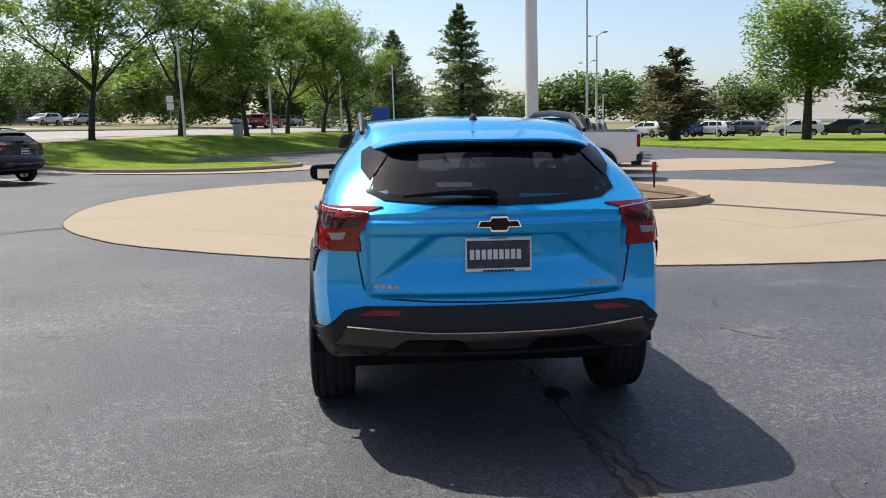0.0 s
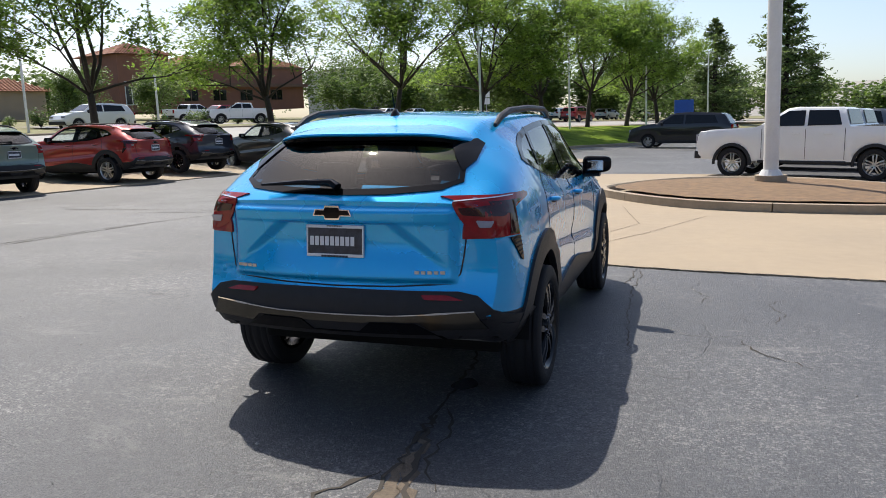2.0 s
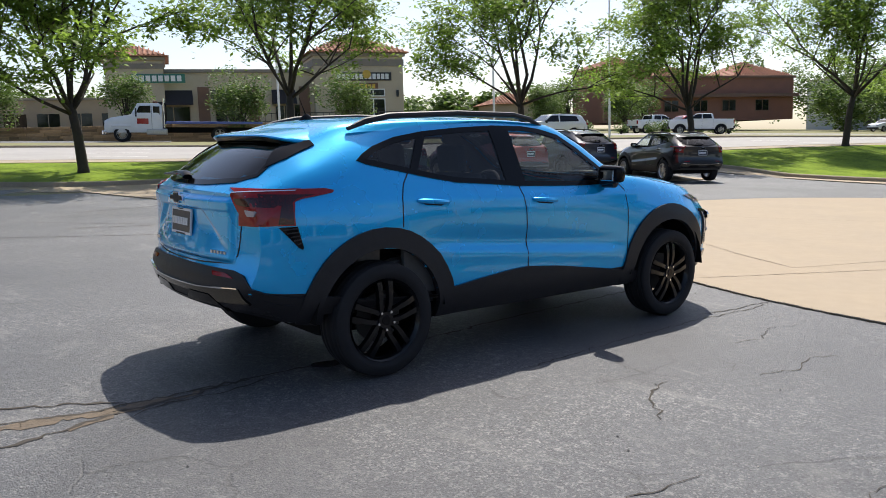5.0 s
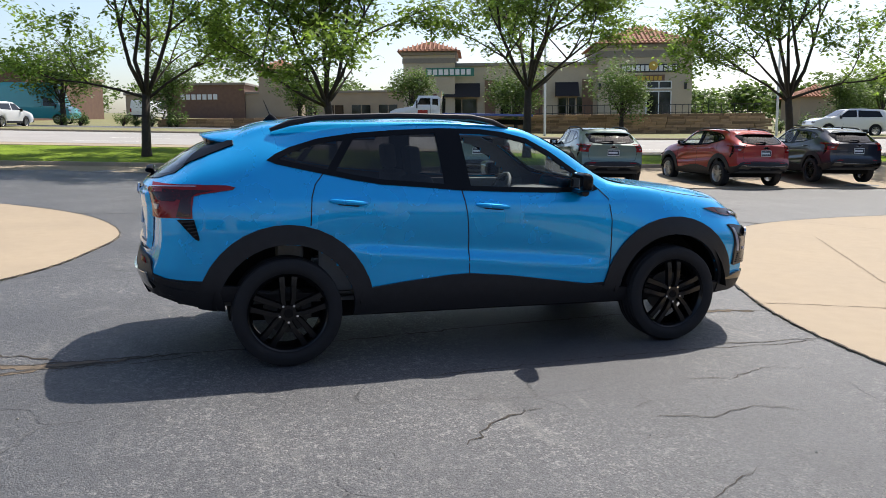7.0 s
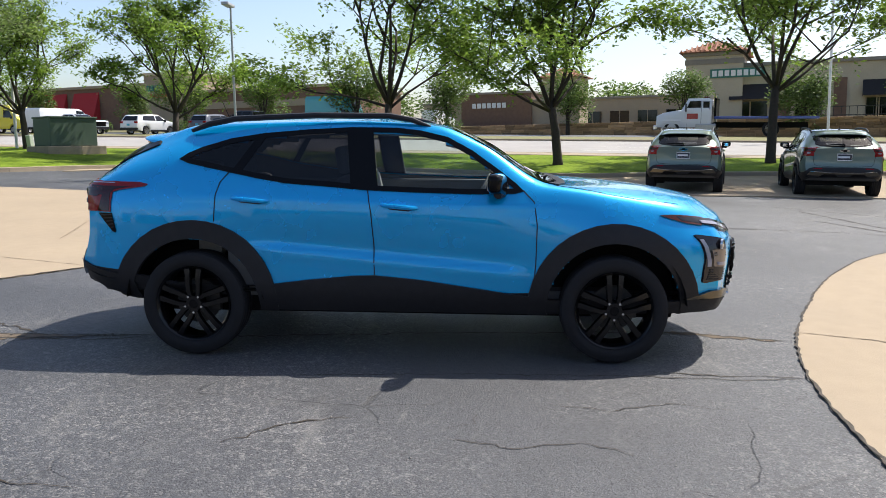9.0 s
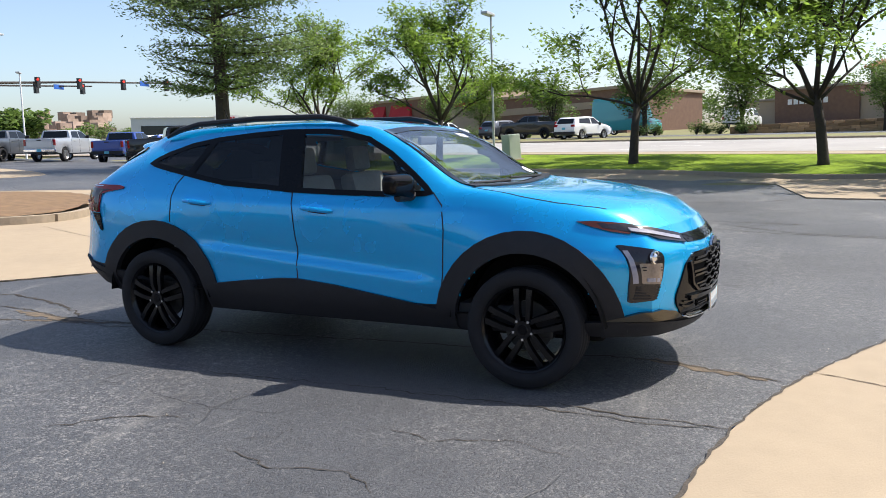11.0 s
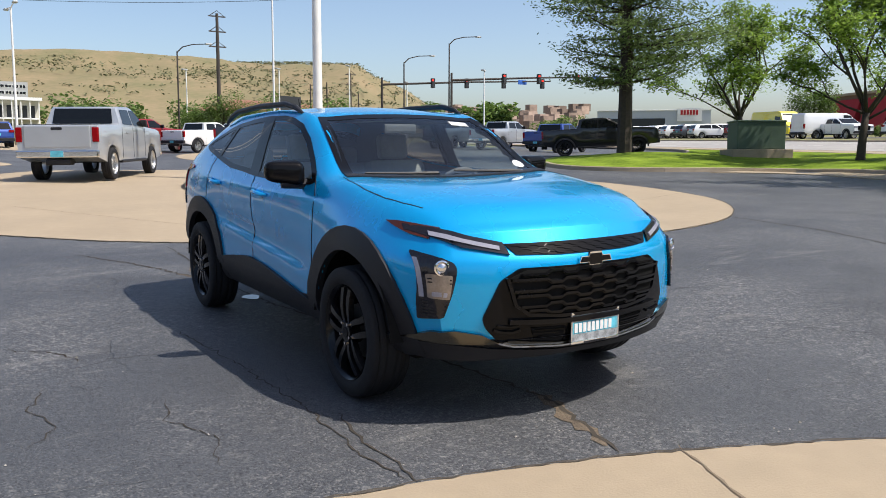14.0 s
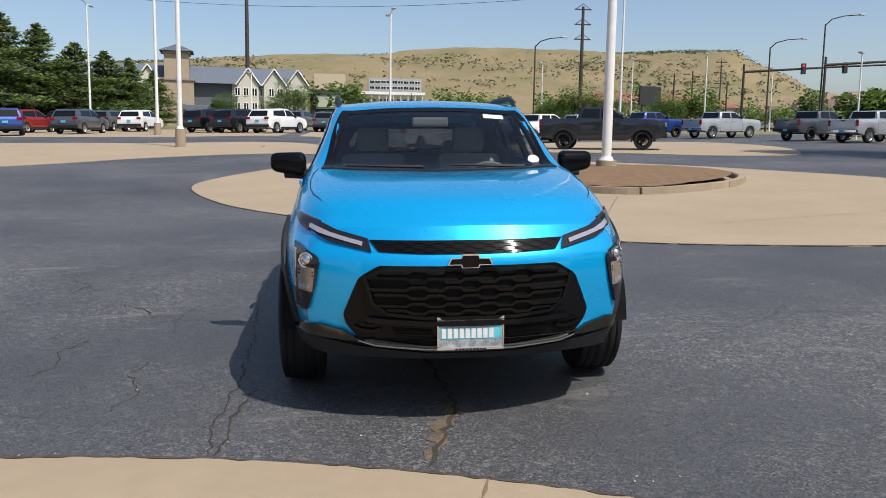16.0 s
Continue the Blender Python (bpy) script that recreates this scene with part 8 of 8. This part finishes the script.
tagged(new("far_houses", me), "distant cluster of pale houses on the slope", "houses", kind="stuff")

# ---- surface cracks and joints ----
CR = "dark jagged crack in the asphalt"
ground_ribbon("crack_1", [(0.25, -5.2), (0.34, -3.4), (0.45, -2.9), (0.42, -2.2), (0.38, -1.2), (0.2, 0.0), (0.02, 1.9), (0.12, 2.35), (0.22, 2.66)], 0.022, CRACK, CR, 1)
ground_ribbon("crack_2", [(1.25, -0.6), (1.15, 0.6), (1.12, 1.45), (1.15, 2.0), (1.11, 2.42)], 0.009, CRACK, CR, 2)
ground_ribbon("crack_3", [(1.3, -5.0), (0.9, -4.0), (0.55, -2.8), (0.42, -2.0)], 0.030, CRACK, CR, 3)
ground_ribbon("crack_5", [(-12.0, -3.0), (-8.5, 0.5), (-6.95, 2.4), (-6.7, 4.0), (-6.2, 5.6), (-5.6, 6.9)], 0.022, CRACK, CR, 5)
ground_ribbon("crack_6", [(-11.5, 5.0), (-9.0, 7.0), (-6.2, 9.0)], 0.018, CRACK, CR, 6)
ground_ribbon("crack_9", [(-9.5, 0.5), (-11.0, 3.5), (-11.5, 8)], 0.018, CRACK, CR, 9)
JT = "dark joint in the concrete pad"
for i, line in enumerate(([(-0.03, 2.75), (0.13, 3.15), (1.0, 5.0), (1.8, 7.2)], [(-3.6, 6.6), (-0.6, 4.75), (0.3, 4.3)], [(0.3, 4.3), (0.85, 6.0), (0.4, 8.4)], [(4.4, 7.2), (5.2, 4.9), (7.4, 6.0), (12.0, 8.4)], [(-4.4, -5.2), (-8.4, -6.5), (-12.0, -8.0)], [(1.5, -12.2), (0.5, -10.0), (-0.6, -7.5)], [(-5.4, 7.8), (-2.9, 9.0), (0.0, 10.8)], [(-2.4, -3.8), (-3.6, -7.0), (-4.6, -9.6)])):
    ground_ribbon("joint_%d" % (i + 1), line, 0.014, mat("joint_dirt_%d" % i, (0.16, 0.12, 0.08), 0.9), JT, 20 + i, 0.0155, 0.015)
SHOULDER = mat("crumbled_edge", (0.06, 0.05, 0.04), 0.95, var=0.5, scale=10, bump=0.8, bscale=60)
for i, edge in enumerate((N_PATCH, S_PATCH)):
    ground_ribbon("pad_edge_%d" % (i + 1), [(x * 1.0, y) for x, y in edge] + [edge[0]], 0.020, SHOULDER, "crumbled dark seam round the concrete pad", 40 + i, 0.0155, 0.014)

SEAMLINE = mat("pale_seam_dust", (0.17, 0.165, 0.155), 0.95, var=0.4, scale=8)
ground_ribbon("seam_1", [(8.5, -8.7), (7.0, -9.8), (5.8, -10.7), (4.1, -12.0)], 0.035, SEAMLINE, "pale dusty seam across the asphalt", 61, 0.005, 0.02)
ground_ribbon("crack_10", [(-9.5, 6.2), (-7.1, 6.5), (-5.9, 6.7), (-5.0, 7.0)], 0.03, CRACK, CR, 62)
ground_ribbon("crack_11", [(0.1, -5.0), (-0.1, -4.2), (0.0, -3.6), (0.15, -3.15), (0.4, -2.7)], 0.032, CRACK, CR, 63)
ground_ribbon("crack_12", [(3.9, -1.6), (3.4, -0.9), (3.3, -0.2), (2.9, 0.5)], 0.006, CRACK, CR, 64)
SEDIMENT = mat("brown_crack_sediment", (0.115, 0.088, 0.062), 0.95, var=0.45, scale=9, bump=0.6, bscale=70)
for i, (line, wide_at) in enumerate((([(0.66, -3.05), (0.55, -2.81), (0.50, -2.62), (0.46, -2.3)], 0.07), ([(0.40, -3.5), (0.43, -3.25), (0.47, -3.0), (0.49, -2.8), (0.45, -2.6)], 0.11), ([(0.19, 2.56), (0.13, 2.3), (0.05, 2.0), (0.02, 1.8)], 0.10))):
    ground_ribbon("sediment_%d" % (i + 1), line, wide_at, SEDIMENT, "brown silt washed along a crack in the asphalt", 80 + i, 0.003, 0.035)
for i, (line, wide_at) in enumerate((([(1.94, -0.12), (2.0, -0.34), (2.09, -0.47), (2.24, -0.58), (2.33, -0.68)], 0.014), ([(1.02, 1.55), (1.08, 1.95), (1.06, 2.2), (1.08, 2.53)], 0.012), ([(1.89, 0.53), (2.0, 0.5), (2.06, 0.38)], 0.009), ([(0.67, -2.81), (0.55, -2.58), (0.55, -2.19), (0.42, -1.82)], 0.016), ([(-7.82, 5.86), (-6.88, 6.16), (-5.81, 6.48), (-5.19, 7.13)], 0.035), ([(-7.43, 1.02), (-6.89, 1.9), (-6.64, 3.52), (-6.4, 5.0)], 0.030), ([(-8.72, -0.87), (-8.47, 0.09), (-8.22, 1.32), (-8.0, 2.6)], 0.030), ([(-11.5, -0.1), (-12.0, 1.57), (-13.4, 2.7)], 0.035), ([(-8.56, -3.87), (-8.01, -1.83), (-6.8, 0.48)], 0.026), ([(2.35, 1.25), (2.2, 1.0), (2.3, 0.7), (2.18, 0.35)], 0.007), ([(3.1, -1.9), (2.8, -1.5), (2.85, -1.1)], 0.008), ([(1.7, 1.9), (1.62, 1.55), (1.75, 1.2), (1.68, 0.9)], 0.007))):
    ground_ribbon("crack_%d" % (20 + i), line, wide_at, CRACK, CR, 90 + i)
# loose grit and crumbs of stone on the lot
PEBBLE = mat("pale_stone_grit", (0.30, 0.28, 0.25), 0.9, var=0.3, island=0.5)
gr = np.random.default_rng(77)
verts, faces = [], []
for k in range(900):
    a, r = gr.uniform(0, 2 * math.pi), 1.5 + 6.5 * gr.uniform() ** 0.7
    if k % 3 == 0:
        e = N_PATCH[int(gr.integers(len(N_PATCH)))]
        x, y = e[0] + gr.normal(0, 0.12), e[1] + gr.normal(0, 0.10)
    else:
        x, y = r * math.cos(a), r * math.sin(a)
    z, q = float(terrain(x, y)) + 0.003, 0.002 + 0.006 * gr.uniform() ** 3
    n = len(verts)
    for dx, dy, dz in ((-1, -0.7, 0), (0.9, -0.8, 0), (1.1, 0.6, 0), (-0.7, 1, 0), (0.1, 0, 1.2)):
        verts.append((x + dx * q * gr.uniform(0.7, 1.4), y + dy * q * gr.uniform(0.7, 1.4), z + dz * q))
    faces += [(n, n + 1, n + 4), (n + 1, n + 2, n + 4), (n + 2, n + 3, n + 4), (n + 3, n, n + 4)]
me = mesh_from("loose_grit", verts, faces)
me.materials.append(PEBBLE)
tagged(new("loose_grit", me), "pale stone grit scattered on the asphalt", "grit", kind="stuff")
# a small water spill behind the rear wheel
WATER = mat("water_film", (0.055, 0.057, 0.062), 0.04, var=0.05, spec=0.8)
draped("water_spill", close_curve([(0.36, -1.56), (0.43, -1.60), (0.50, -1.53), (0.48, -1.44), (0.42, -1.38), (0.37, -1.46)], 4), 0.006, WATER, "small shiny water spill under the car", 0.2, category="water")
